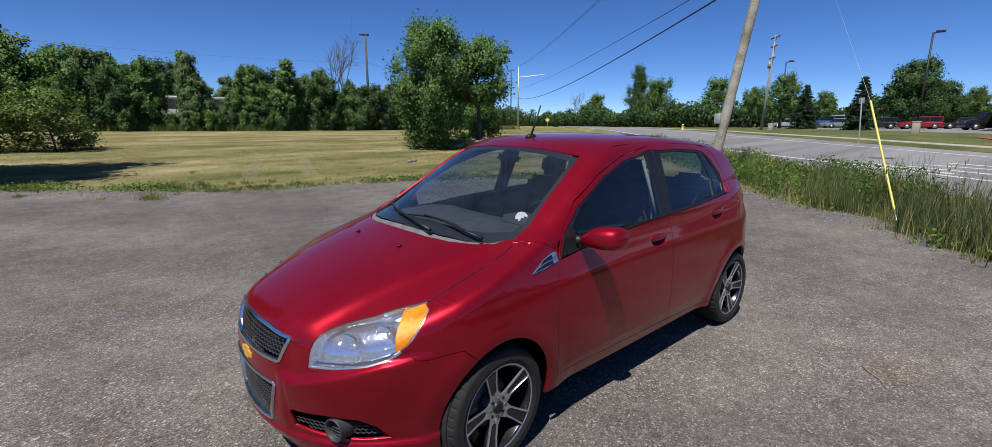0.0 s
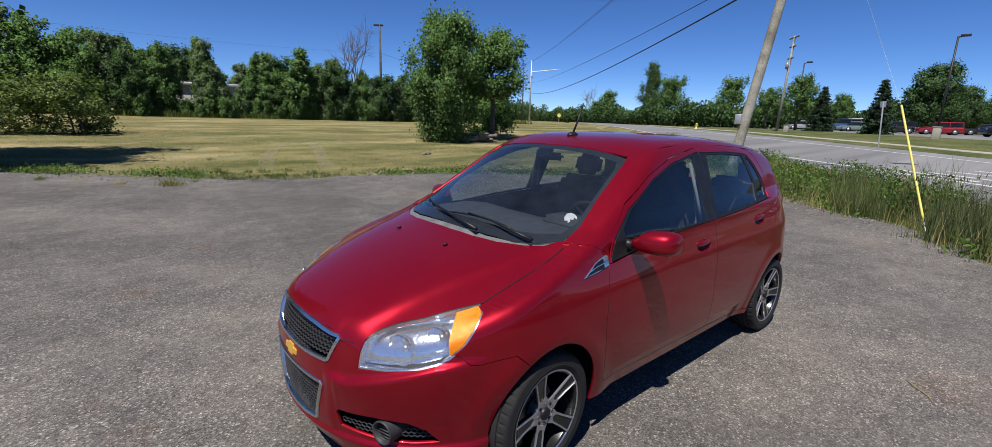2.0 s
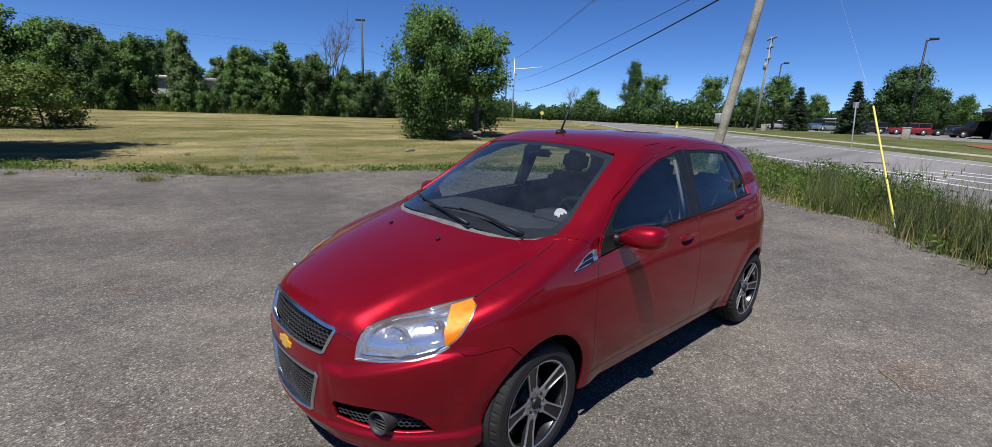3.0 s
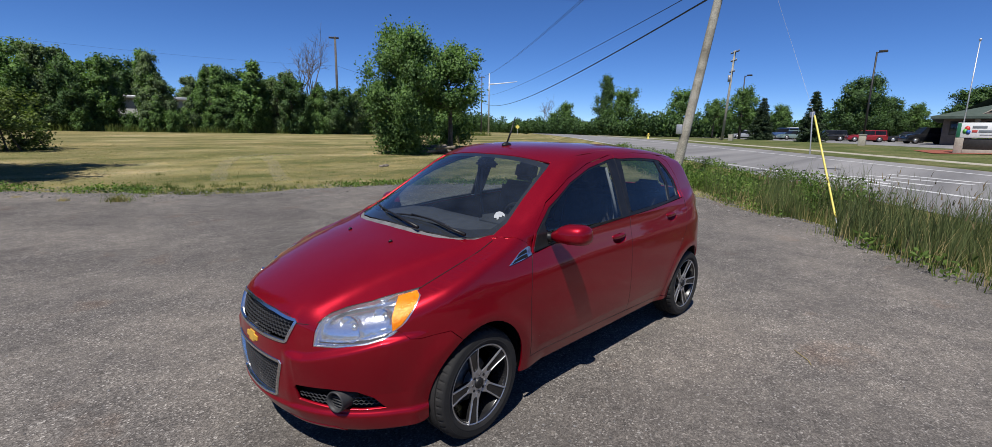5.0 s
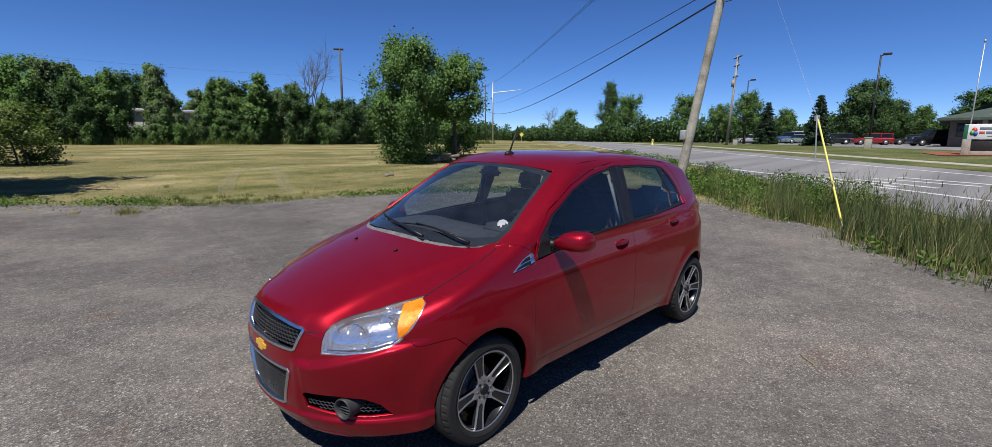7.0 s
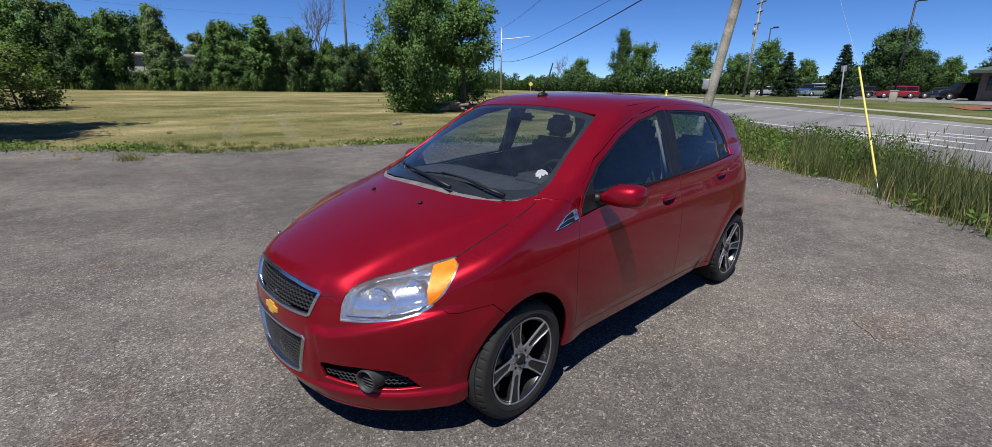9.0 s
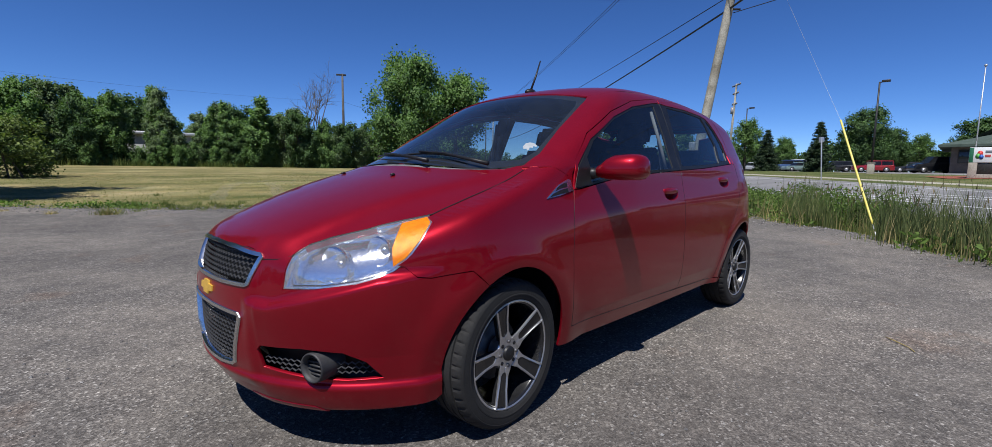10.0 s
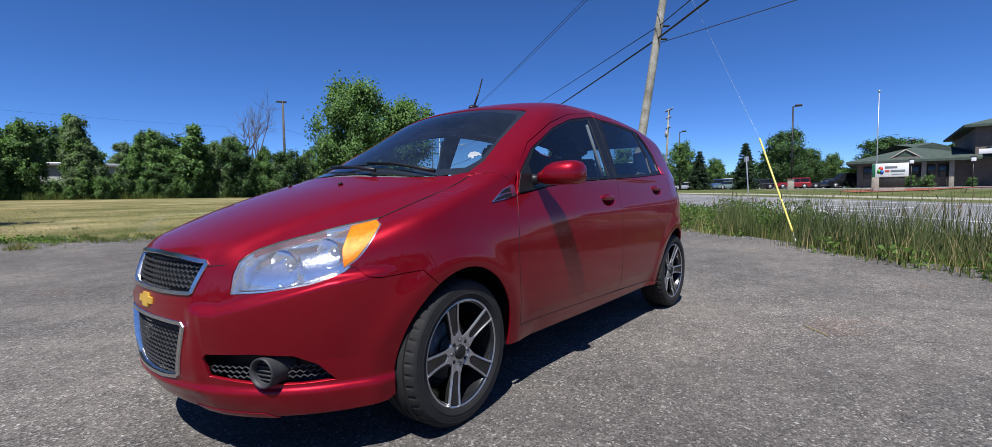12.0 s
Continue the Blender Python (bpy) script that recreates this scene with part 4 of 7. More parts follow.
front_door = [(-0.391, 0.318), (-0.366, 0.50), (-0.354, 0.66), (-0.367, 0.80), (-0.40, 0.915), (-0.445, 0.918), (-0.70, 0.957), (-1.0, 0.983), (-1.39, 1.003), (-1.455, 1.006), (-1.452, 0.90), (-1.455, 0.60), (-1.496, 0.296)]
front_frame = [(-0.402, 0.92), (-0.42, 0.92), (-0.452, 1.025), (-0.60, 1.148), (-0.86, 1.275), (-1.10, 1.352), (-1.37, 1.400), (-1.45, 1.408), (-1.46, 1.431), (-1.39, 1.424), (-1.1, 1.379), (-0.85, 1.299), (-0.60, 1.174), (-0.44, 1.04)]
rear_door = [(-1.501, 0.296), (-1.460, 0.60), (-1.457, 0.90), (-1.460, 1.006), (-1.8, 1.022), (-2.18, 1.047), (-2.40, 1.062), (-2.405, 0.95), (-2.36, 0.80), (-2.28, 0.70), (-2.215, 0.62)] + [(-2.17, 0.585), (-2.12, 0.50), (-2.09, 0.42), (-2.068, 0.340), (-2.055, 0.276)]
rear_frame = [(-1.462, 1.408), (-1.53, 1.402), (-1.8, 1.402), (-2.07, 1.385), (-2.15, 1.372), (-2.25, 1.30), (-2.34, 1.20), (-2.365, 1.12), (-2.35, 1.065), (-2.405, 1.066), (-2.42, 1.13), (-2.39, 1.24), (-2.29, 1.36), (-2.20, 1.400), (-2.1, 1.420), (-1.775, 1.436), (-1.46, 1.433)]
quarter = [(-2.41, 1.066), (-2.425, 1.13), (-2.395, 1.245), (-2.295, 1.365), (-2.20, 1.405), (-2.30, 1.401), (-2.5, 1.376), (-2.62, 1.345), (-2.78, 1.27), (-2.86, 1.15), (-2.93, 1.04), (-2.96, 0.90), (-2.98, 0.70), (-2.99, 0.50), (-2.97, 0.30), (-2.90, 0.22), (-2.81, 0.215)] + arc(*ARCH_R, 190, -8, 22) + [(-2.165, 0.262), (-2.12, 0.268), (-2.060, 0.278), (-2.073, 0.340), (-2.095, 0.42), (-2.125, 0.50), (-2.175, 0.585), (-2.22, 0.622), (-2.285, 0.70), (-2.365, 0.80), (-2.41, 0.95)]
sill = [(-0.325, 0.240), (-0.33, 0.315), (-0.60, 0.310), (-1.2, 0.298), (-2.05, 0.273), (-2.16, 0.260), (-2.172, 0.236), (-1.2, 0.230), (-0.6, 0.232)]
both("sill", "side", sill, PAINT)
both("rear_quarter", "side", quarter, PAINT, flange=0.012)
door_parents = []


def cup_ring(hx, hz):
    return [(hx + 0.084 * math.cos(t), hz - 0.004 + 0.036 * math.sin(t)) for t in np.linspace(0, math.tau, 29)[:-1].tolist()]


def bowl(name, ring, mid, depth, parent, flip, label):
    """A round hollow pressed into the skin."""
    fs = [1.0, 0.93, 0.82, 0.66, 0.45, 0.22]
    u = np.array([[lerp(mid[0], p[0], f) for p in ring] for f in fs])
    v = np.array([[lerp(mid[1], p[1], f) for p in ring] for f in fs])
    deep = np.repeat(np.array([0.0015 + depth * (1 - f**3) for f in fs])[:, None], len(ring), 1)
    p, _ = shoot("side", u.ravel(), v.ravel(), deep.ravel())
    bm = bmesh.new()
    vs = [bm.verts.new((q[0], -q[1] if flip else q[1], q[2])) for q in p]
    k = len(ring)
    for i in range(len(fs) - 1):
        for j in range(k):
            bm.faces.new((vs[i * k + j], vs[i * k + (j + 1) % k], vs[(i + 1) * k + (j + 1) % k], vs[(i + 1) * k + j]))
    bm.faces.new(vs[-k:])
    return part(name, bm, PAINT, parent, label)


for flip in (False, True):
    fd = panel("front_door", "side", front_door, PAINT, car, holes=[cup_ring(-1.29, 0.880)], flip=flip)
    panel("window_frame", "side", front_frame, PAINT, fd, flip=flip)
    rd = panel("rear_door", "side", rear_door, PAINT, car, holes=[cup_ring(-2.115, 0.938)], flip=flip)
    panel("window_frame", "side", rear_frame, PAINT, rd, flip=flip)
    g1 = [(-0.475, 1.000), (-0.52, 0.945), (-0.72, 0.975), (-1.0, 1.000), (-1.36, 1.020), (-1.368, 1.20), (-1.362, 1.380), (-1.10, 1.338), (-0.86, 1.260), (-0.62, 1.140)]
    g2 = [(-1.495, 1.034), (-1.8, 1.044), (-2.115, 1.063), (-2.150, 1.18), (-2.065, 1.368), (-1.8, 1.386), (-1.535, 1.388), (-1.512, 1.2)]
    g3 = [(-2.165, 1.075), (-2.305, 1.086), (-2.325, 1.14), (-2.300, 1.20), (-2.235, 1.285), (-2.145, 1.355), (-2.125, 1.34), (-2.19, 1.18)]
    trim1 = [(-0.405, 0.922), (-0.445, 0.922), (-0.70, 0.961), (-1.0, 0.987), (-1.39, 1.007), (-1.455, 1.010), (-1.458, 1.404), (-1.37, 1.397), (-1.10, 1.349), (-0.86, 1.272), (-0.60, 1.145), (-0.448, 1.022)]
    trim2 = [(-1.460, 1.010), (-1.8, 1.026), (-2.18, 1.051), (-2.345, 1.062), (-2.362, 1.12), (-2.337, 1.20), (-2.247, 1.297), (-2.148, 1.369), (-2.07, 1.382), (-1.8, 1.399), (-1.53, 1.399), (-1.463, 1.405)]
    panel("window_trim", "side", trim1, TRIM, fd, holes=[g1], inset=0.004, flange=0.012, flip=flip, label="black window surround and pillar cover")
    panel("window_trim", "side", trim2, TRIM, rd, holes=[g2, g3], inset=0.004, flange=0.012, flip=flip, label="black window surround and pillar cover")
    for nm, g, par, at in (("window_glass", g1, fd, 0.008), ("window_glass", g2, rd, 0.008), ("quarter_glass", g3, rd, 0.008)):
        panel(nm, "side", g, GLASS, par, inset=at, flange=0, grid=0.08, flip=flip, label="tinted clear window glass").visible_shadow = False
    door_parents.append((fd, rd))
    # handles: a cup sunk in the skin with a painted bar over it
    for par, hx, hz in ((fd, -1.29, 0.880), (rd, -2.115, 0.938)):
        cup = cup_ring(hx, hz)
        bowl("handle_cup", cup, (hx, hz - 0.004), 0.026, par, flip, "painted hollow behind the door handle")
        p, _ = shoot("side", np.linspace(hx - 0.088, hx + 0.088, 9), np.full(9, hz + 0.012))
        line = [Vector(q) + Vector((0, -0.005 + 0.007 * math.sin(math.pi * i / 8), 0)) for i, q in enumerate(p)]
        if flip:
            line = [Vector((q.x, -q.y, q.z)) for q in line]
        bm = tube_bm(line, [0.007, 0.010, 0.0115, 0.012, 0.012, 0.012, 0.0115, 0.010, 0.007], 10)
        for v in bm.verts:
            v.co.z = hz + 0.012 + (v.co.z - hz - 0.012) * 1.5
        part("door_handle", bm, PAINT, par)
hatch_hole = both_ways([(0.0, 1.085), (0.49, 1.085), (0.52, 1.12), (0.475, 1.28), (0.43, 1.325), (0.0, 1.335)])
hatch = panel("tailgate", "back", both_ways([(0.0, 0.42), (0.45, 0.42), (0.60, 0.60), (0.62, 1.0), (0.50, 1.30), (0.44, 1.36), (0.0, 1.37)]), PAINT, car, holes=[hatch_hole], grid=0.06)
panel("hatch_glass", "back", hatch_hole, GLASS, hatch, inset=0.006, flange=0, grid=0.08, label="clear rear hatch glass").visible_shadow = False
panel("hatch_lining", "back", both_ways([(0.0, 0.60), (0.56, 0.62), (0.58, 1.0), (0.47, 1.30), (0.42, 1.345), (0.0, 1.35)]), CABIN, hatch, holes=[hatch_hole], inset=0.022, flange=0, grid=0.08, label="dark inner lining")
both("pillar_lining", "side", [(-2.37, 1.06), (-2.385, 1.13), (-2.36, 1.22), (-2.26, 1.33), (-2.17, 1.385), (-2.5, 1.365), (-2.62, 1.325), (-2.76, 1.24), (-2.83, 1.12), (-2.85, 1.0)], CABIN, inset=0.022, flange=0, grid=0.08, label="dark inner lining")
panel("rear_bumper", "back", both_ways([(0.0, 0.25), (0.66, 0.25), (0.70, 0.41), (0.0, 0.41)]), PAINT, car, grid=0.06)

# ---- nose, u = angle round the front, v = z
UP_GRILLE = [(0, 0.598), (8, 0.598), (15.6, 0.601), (16.3, 0.606), (18.4, 0.700), (17.9, 0.708), (10, 0.722), (0, 0.727)]
LOW_GRILLE = [(0, 0.293), (6, 0.296), (10.6, 0.306), (11.6, 0.316), (14.4, 0.490), (13.9, 0.500), (7, 0.504), (0, 0.505)]
FOG = [(19.0, 0.322), (18.2, 0.385), (19.0, 0.402), (28, 0.410), (35.5, 0.400), (39.5, 0.366), (42.5, 0.304), (36, 0.300), (28, 0.305)]
LAMP = [(50.9, 0.842), (45.7, 0.824), (37.8, 0.797), (31.5, 0.777), (28.2, 0.760), (26.2, 0.738), (25.1, 0.712), (24.5, 0.664), (24.2, 0.602), (30.6, 0.609), (38.3, 0.630), (42.0, 0.648), (44.8, 0.668), (47.2, 0.701), (49.8, 0.762), (51.8, 0.818)]


def shut(ring):
    """The whole outline round the middle from its left half."""
    return [q for q in ring] + [(-u, v) for u, v in ring[::-1] if u > 0.01]


def grown(ring, by):
    c = Vector((sum(u for u, _ in ring) / len(ring), sum(v for _, v in ring) / len(ring)))
    out = []
    for i, (u, v) in enumerate(ring):
        a, b = Vector(ring[i - 1]), Vector(ring[(i + 1) % len(ring)])
        t = Vector(((b.x - a.x) / 57.3, b.y - a.y))
        nrm = Vector((t.y, -t.x)).normalized()
        if nrm.dot(Vector(((u - c.x) / 57.3, v - c.y))) < 0:
            nrm = -nrm
        out.append((u + nrm.x * by * 57.3, v + nrm.y * by))
    return out


up, low = shut(UP_GRILLE), shut(LOW_GRILLE)
bumper_left = [(0, 0.205), (10, 0.198), (20, 0.192), (32, 0.186), (45, 0.190), (ARCH_NOSE[0][0] - 1.5, 0.196)] + ARCH_NOSE + [(u, v - 0.0015) for u, v in SEAM[1:]] + [(44.8, 0.664), (42.0, 0.644), (38.3, 0.626), (30.6, 0.605), (24.0, 0.598), (24.3, 0.664), (24.9, 0.712), (22.8, 0.711), (19.3, 0.711), (10, 0.733), (0, 0.738)]
fogs = [FOG, [(-u, v) for u, v in FOG]]
panel("front_bumper", "wrap", shut(bumper_left), PAINT, car, holes=[up, low, *fogs], grid=0.0125, flange=0.014)


def ring_panel(name, ring, wide, mat, parent, label, inset, out=0.006):
    panel(name, "wrap", grown(ring, wide * 0.5), mat, parent, holes=[grown(ring, -wide * 0.7)], inset=inset - out, flange=0.02, grid=0.03, label=label)


def mesh_grille(name, ring, cell_u, cell_v, depth, parent, label, flip=False):
    """A black honeycomb of thin bars set back in the opening."""
    us, vs = [u for u, _ in ring], [v for _, v in ring]
    ins = [Vector((u, v)) for u, v in ring]

    def inside(u, v):
        c = False
        for a, b in zip(ins, ins[1:] + ins[:1]):
            if (a.y > v) != (b.y > v) and u < (b.x - a.x) * (v - a.y) / (b.y - a.y) + a.x:
                c = not c
        return c

    runs = []
    rows = int((max(vs) - min(vs)) / cell_v) + 2
    for r in range(rows):
        v0 = min(vs) + r * cell_v
        line = []
        k = 0
        u = min(us)
        while u <= max(us) + cell_u:
            zig = v0 + (0.5 if (k + r) % 2 else 0.0) * cell_v
            if inside(u, zig):
                line.append((u, zig))
            elif len(line) > 1:
                runs.append(line)
                line = []
            else:
                line = []
            u += cell_u * 0.5
            k += 1
        if len(line) > 1:
            runs.append(line)
    bm = bmesh.new()
    for line in runs:
        p, ok = shoot("wrap", [q[0] for q in line], [q[1] for q in line], depth)
        pts = [Vector(q) if not flip else Vector((q[0], -q[1], q[2])) for q in p]
        add_tube(bm, pts, 0.0034, 4, False)
    return part(name, bm, SOFT_BLACK, parent, label, smooth=False)


for nm, ring, holes in (("upper_grille", up, None), ("lower_grille", low, None)):
    back = panel(nm, "wrap", grown(ring, 0.012), TRIM, car, inset=0.05, flange=0, grid=0.04, label="black honeycomb radiator grille with chrome frame")
    ring_panel("grille_frame", ring, 0.010, CHROME, back, "chrome grille frame", 0.0)
    mesh_grille("grille_mesh", ring, 1.45, 0.0165, 0.014, back, "black honeycomb mesh")
for flip in (False, True):
    back = panel("fog_recess", "wrap", grown(FOG, 0.05), TRIM, car, inset=0.07, flange=0, grid=0.04, flip=flip, label="black recess round the fog lamp cover")
    mesh_grille("recess_mesh", [(u, min(v, 0.365)) for u, v in FOG], 1.3, 0.017, 0.020, back, "black honeycomb mesh", flip)
    sgn = -1 if flip else 1
    axis = Vector((0.93, 0.30 * sgn, 0.02)).normalized()
    c = Vector((0.652, 0.523 * sgn, 0.348))
    turn = axis.to_track_quat("Z", "Y").to_matrix().to_4x4()
    bm = bmesh.new()
    rings = []
    for rad, h in ((0.056, -0.09), (0.053, -0.04), (0.0505, 0.004), (0.049, 0.009), (0.0445, 0.009), (0.040, -0.006), (0.037, -0.030)):
        rings.append([bm.verts.new(Matrix.Translation(c) @ turn @ Vector((rad * math.cos(k * math.tau / 32), rad * math.sin(k * math.tau / 32), h))) for k in range(32)])
    for a, b in zip(rings, rings[1:]):
        for k in range(32):
            bm.faces.new((a[k], a[(k + 1) % 32], b[(k + 1) % 32], b[k]))
    bm.faces.new(rings[-1])
    cover = part("fog_cover", bm, SOFT_BLACK, back, "round faded black fog lamp cover")
    bm = bmesh.new()
    for k in range(5):
        zz = -0.028 + 0.014 * k
        wdt = math.sqrt(max(0.0001, 0.038**2 - zz**2))
        side = Vector((0, 0, 1)).cross(axis).normalized()
        upv = axis.cross(side)
        add_tube(bm, [c + side * -wdt + upv * zz - axis * 0.014, c + side * wdt + upv * zz - axis * 0.014], 0.0036, 6)
    part("cover_slats", bm, SOFT_BLACK, back, "five slats across the cover")

both("air_dam", "wrap", [(13.5, 0.203), (29, 0.197), (31.5, 0.176), (16, 0.180)], PAINT, inset=-0.003, grid=0.03)

# emblem: a plain gold cross shape
er = [(-3.5, 0.543), (-3.4, 0.566), (-1.5, 0.568), (-1.3, 0.580), (1.5, 0.580), (1.6, 0.568), (3.5, 0.566), (3.4, 0.545), (1.6, 0.543), (1.4, 0.530), (-1.4, 0.530), (-1.6, 0.543)]


def seam(kind, points, parent, flip=False, r=0.0032, inset=0.0012):
    """A thin dark shut line between two panels: a black bead standing in for the gap's shade."""
    q = []
    for a, b in zip(points, points[1:]):
        k = max(1, int(math.hypot(b[0] - a[0], b[1] - a[1]) / 0.03))
        q += [(lerp(a[0], b[0], i / k), lerp(a[1], b[1], i / k)) for i in range(k)]
    q.append(points[-1])
    p, ok = shoot(kind, [c[0] for c in q], [c[1] for c in q], inset)
    line = [Vector((c[0], -c[1] if flip else c[1], c[2])) for c, good in zip(p, ok) if good]
    part("shut_line", tube_bm(line, r, 6), TRIM, parent)


for flip in (False, True):
    seam("top", [(u - 0.0008, v - 0.0016) for u, v in HOOD_SIDE] + [(0.754, 0.20), (0.766, 0.08), (0.767, 0.0)], car, flip, 0.0026, 0.0016)
    seam("side", [(-0.390, 0.316), (-0.364, 0.50), (-0.352, 0.66), (-0.365, 0.80), (-0.398, 0.918)], car, flip, 0.0018)
    seam("side", [(-1.4985, 0.296), (-1.4575, 0.60), (-1.4545, 0.90), (-1.4575, 1.0)], car, flip, 0.0018)
    seam("side", [(-2.408, 1.06), (-2.408, 0.95), (-2.3625, 0.80), (-2.2825, 0.70), (-2.2175, 0.621), (-2.1725, 0.585), (-2.1225, 0.50), (-2.0925, 0.42), (-2.0705, 0.340), (-2.0575, 0.276)], car, flip, 0.0018)
    seam("side", [(-0.39, 0.3168), (-0.60, 0.3115), (-1.2, 0.2995), (-2.05, 0.2745)], car, flip, 0.0018)
panel("emblem", "wrap", er, GOLD, car, inset=-0.006, flange=0.008, grid=0.03, label="plain gold cross-shaped emblem")

# headlights
AMBER_IN = [(50.6, 0.832), (45.0, 0.812), (44.2, 0.74), (44.6, 0.682), (47.0, 0.712), (49.6, 0.768), (51.4, 0.818)]
for flip in (False, True):
    sgn = -1 if flip else 1
    amber_in = [(u, min(v, 0.792)) for u, v in AMBER_IN] if flip else AMBER_IN
    lamp = panel("headlight", "wrap", LAMP, LENS, car, holes=[amber_in], inset=0.001, flange=0, grid=0.02, flip=flip, label="clear hazy headlight with an amber corner")
    lamp.visible_shadow = False
    panel("lamp_surround", "wrap", grown(LAMP, 0.016), PAINT, car, holes=[grown(LAMP, 0.0012)], inset=0.0045, flange=0.004, grid=0.02, flip=flip)
    panel("lamp_bezel", "wrap", LAMP, CHROME, lamp, holes=[grown(LAMP, -0.0035)], inset=0.003, flange=0.006, grid=0.02, flip=flip)
    panel("lamp_wall", "wrap", grown(LAMP, -0.001), REFLECTOR, lamp, holes=[grown(LAMP, -0.005)], inset=0.006, flange=0.048, grid=0.02, flip=flip)
    panel("amber_lens", "wrap", amber_in, AMBER, lamp, inset=0.0025, flange=0.004, grid=0.015, flip=flip, label="amber turn signal")
    panel("lamp_reflector", "wrap", grown(LAMP, -0.002), REFLECTOR, lamp, inset=0.050, flange=0, grid=0.02, flip=flip, label="silvered reflector")
    for au, av, rad in ((33.0, 0.680, 0.062), (41.2, 0.725, 0.050)):
        p, _ = shoot("wrap", [au], [av], 0.030)
        c = Vector((p[0][0], p[0][1] * sgn, p[0][2]))
        axis = Vector((1, 0.25 * sgn, 0.05)).normalized()
        turn = Matrix.Translation(c) @ axis.to_track_quat("Z", "Y").to_matrix().to_4x4()
        bm = bmesh.new()
        rings = []
        for q in range(9):
            f = q / 8
            rings.append([bm.verts.new(turn @ Vector((rad * (0.18 + 0.82 * f**0.6) * math.cos(k * math.tau / 28), rad * (0.18 + 0.82 * f**0.6) * math.sin(k * math.tau / 28), -0.055 + 0.06 * f * f))) for k in range(28)])
        for a, b in zip(rings, rings[1:]):
            for k in range(28):
                bm.faces.new((a[k], a[(k + 1) % 28], b[(k + 1) % 28], b[k]))
        part("lamp_bowl", bm, REFLECTOR, lamp, "round silvered lamp bowl")
        bm = bmesh.new()
        bmesh.ops.create_uvsphere(bm, u_segments=16, v_segments=10, radius=0.016, matrix=turn @ Matrix.Translation((0, 0, -0.028)))
        part("bulb", bm, CHROME, lamp)
    # chrome and black vent behind the wheel arch
    vent = [(-0.205, 0.886), (-0.30, 0.940), (-0.365, 0.962), (-0.385, 0.960), (-0.388, 0.915), (-0.30, 0.897)]
    frame_v = panel("fender_vent", "side", vent, CHROME, car, inset=-0.004, flange=0.01, grid=0.03, flip=flip, label="chrome fender vent with dark slots")
    for k, slot in enumerate(([(-0.224, 0.890), (-0.300, 0.902), (-0.352, 0.908), (-0.352, 0.926), (-0.30, 0.918), (-0.25, 0.904)], [(-0.268, 0.914), (-0.30, 0.923), (-0.352, 0.931), (-0.352, 0.950), (-0.325, 0.944), (-0.29, 0.931)])):
        panel("vent_slot", "side", slot, TRIM, frame_v, inset=-0.0055, flange=0, grid=0.03, flip=flip)


# ---- wheels
def lathe(profile, sides, closed=False):
    """Turns a profile of (radius, offset along the axle) round the axle (y)."""
    bm = bmesh.new()
    rings = [[bm.verts.new((r * math.cos(k * math.tau / sides), o, r * math.sin(k * math.tau / sides))) for k in range(sides)] for r, o in profile]
    pairs = list(zip(rings, rings[1:])) + ([(rings[-1], rings[0])] if closed else [])
    for a, b in pairs:
        for k in range(sides):
            bm.faces.new((a[k], b[k], b[(k + 1) % sides], a[(k + 1) % sides]))
    bmesh.ops.recalc_face_normals(bm, faces=bm.faces)
    return bm


def extrude_flat(points, o0, o1, bevel=0.0):
    """A slab from an outline in the wheel's plane (x, z) between two offsets along the axle."""
    bm = bmesh.new()
    a = [bm.verts.new((x, o0, z)) for x, z in points]
    b = [bm.verts.new((x, o1, z)) for x, z in points]
    bm.faces.new(a)
    bm.faces.new(b[::-1])
    for k in range(len(a)):
        j = (k + 1) % len(a)
        bm.faces.new((a[k], b[k], b[j], a[j]))
    bmesh.ops.recalc_face_normals(bm, faces=bm.faces)
    if bevel:
        bmesh.ops.bevel(bm, geom=bm.edges[:], offset=bevel, segments=1, affect="EDGES")
    return bm


TYRE = [(0.206, 0.078), (0.2140, 0.088), (0.224, 0.0945), (0.232, 0.0960), (0.2335, 0.0972), (0.2375, 0.0972), (0.239, 0.0962), (0.252, 0.0965), (0.264, 0.0945), (0.265, 0.0952), (0.270, 0.0940), (0.278, 0.0885), (0.2855, 0.078), (0.2885, 0.068), (0.2895, 0.056), (0.283, 0.055), (0.283, 0.048), (0.290, 0.047), (0.2905, 0.022), (0.284, 0.021), (0.284, 0.013), (0.2905, 0.012), (0.2905, -0.012), (0.284, -0.013), (0.284, -0.021), (0.2905, -0.022), (0.290, -0.047), (0.283, -0.048), (0.283, -0.055), (0.2895, -0.056), (0.2855, -0.078), (0.265, -0.094), (0.235, -0.097), (0.198, -0.080)]


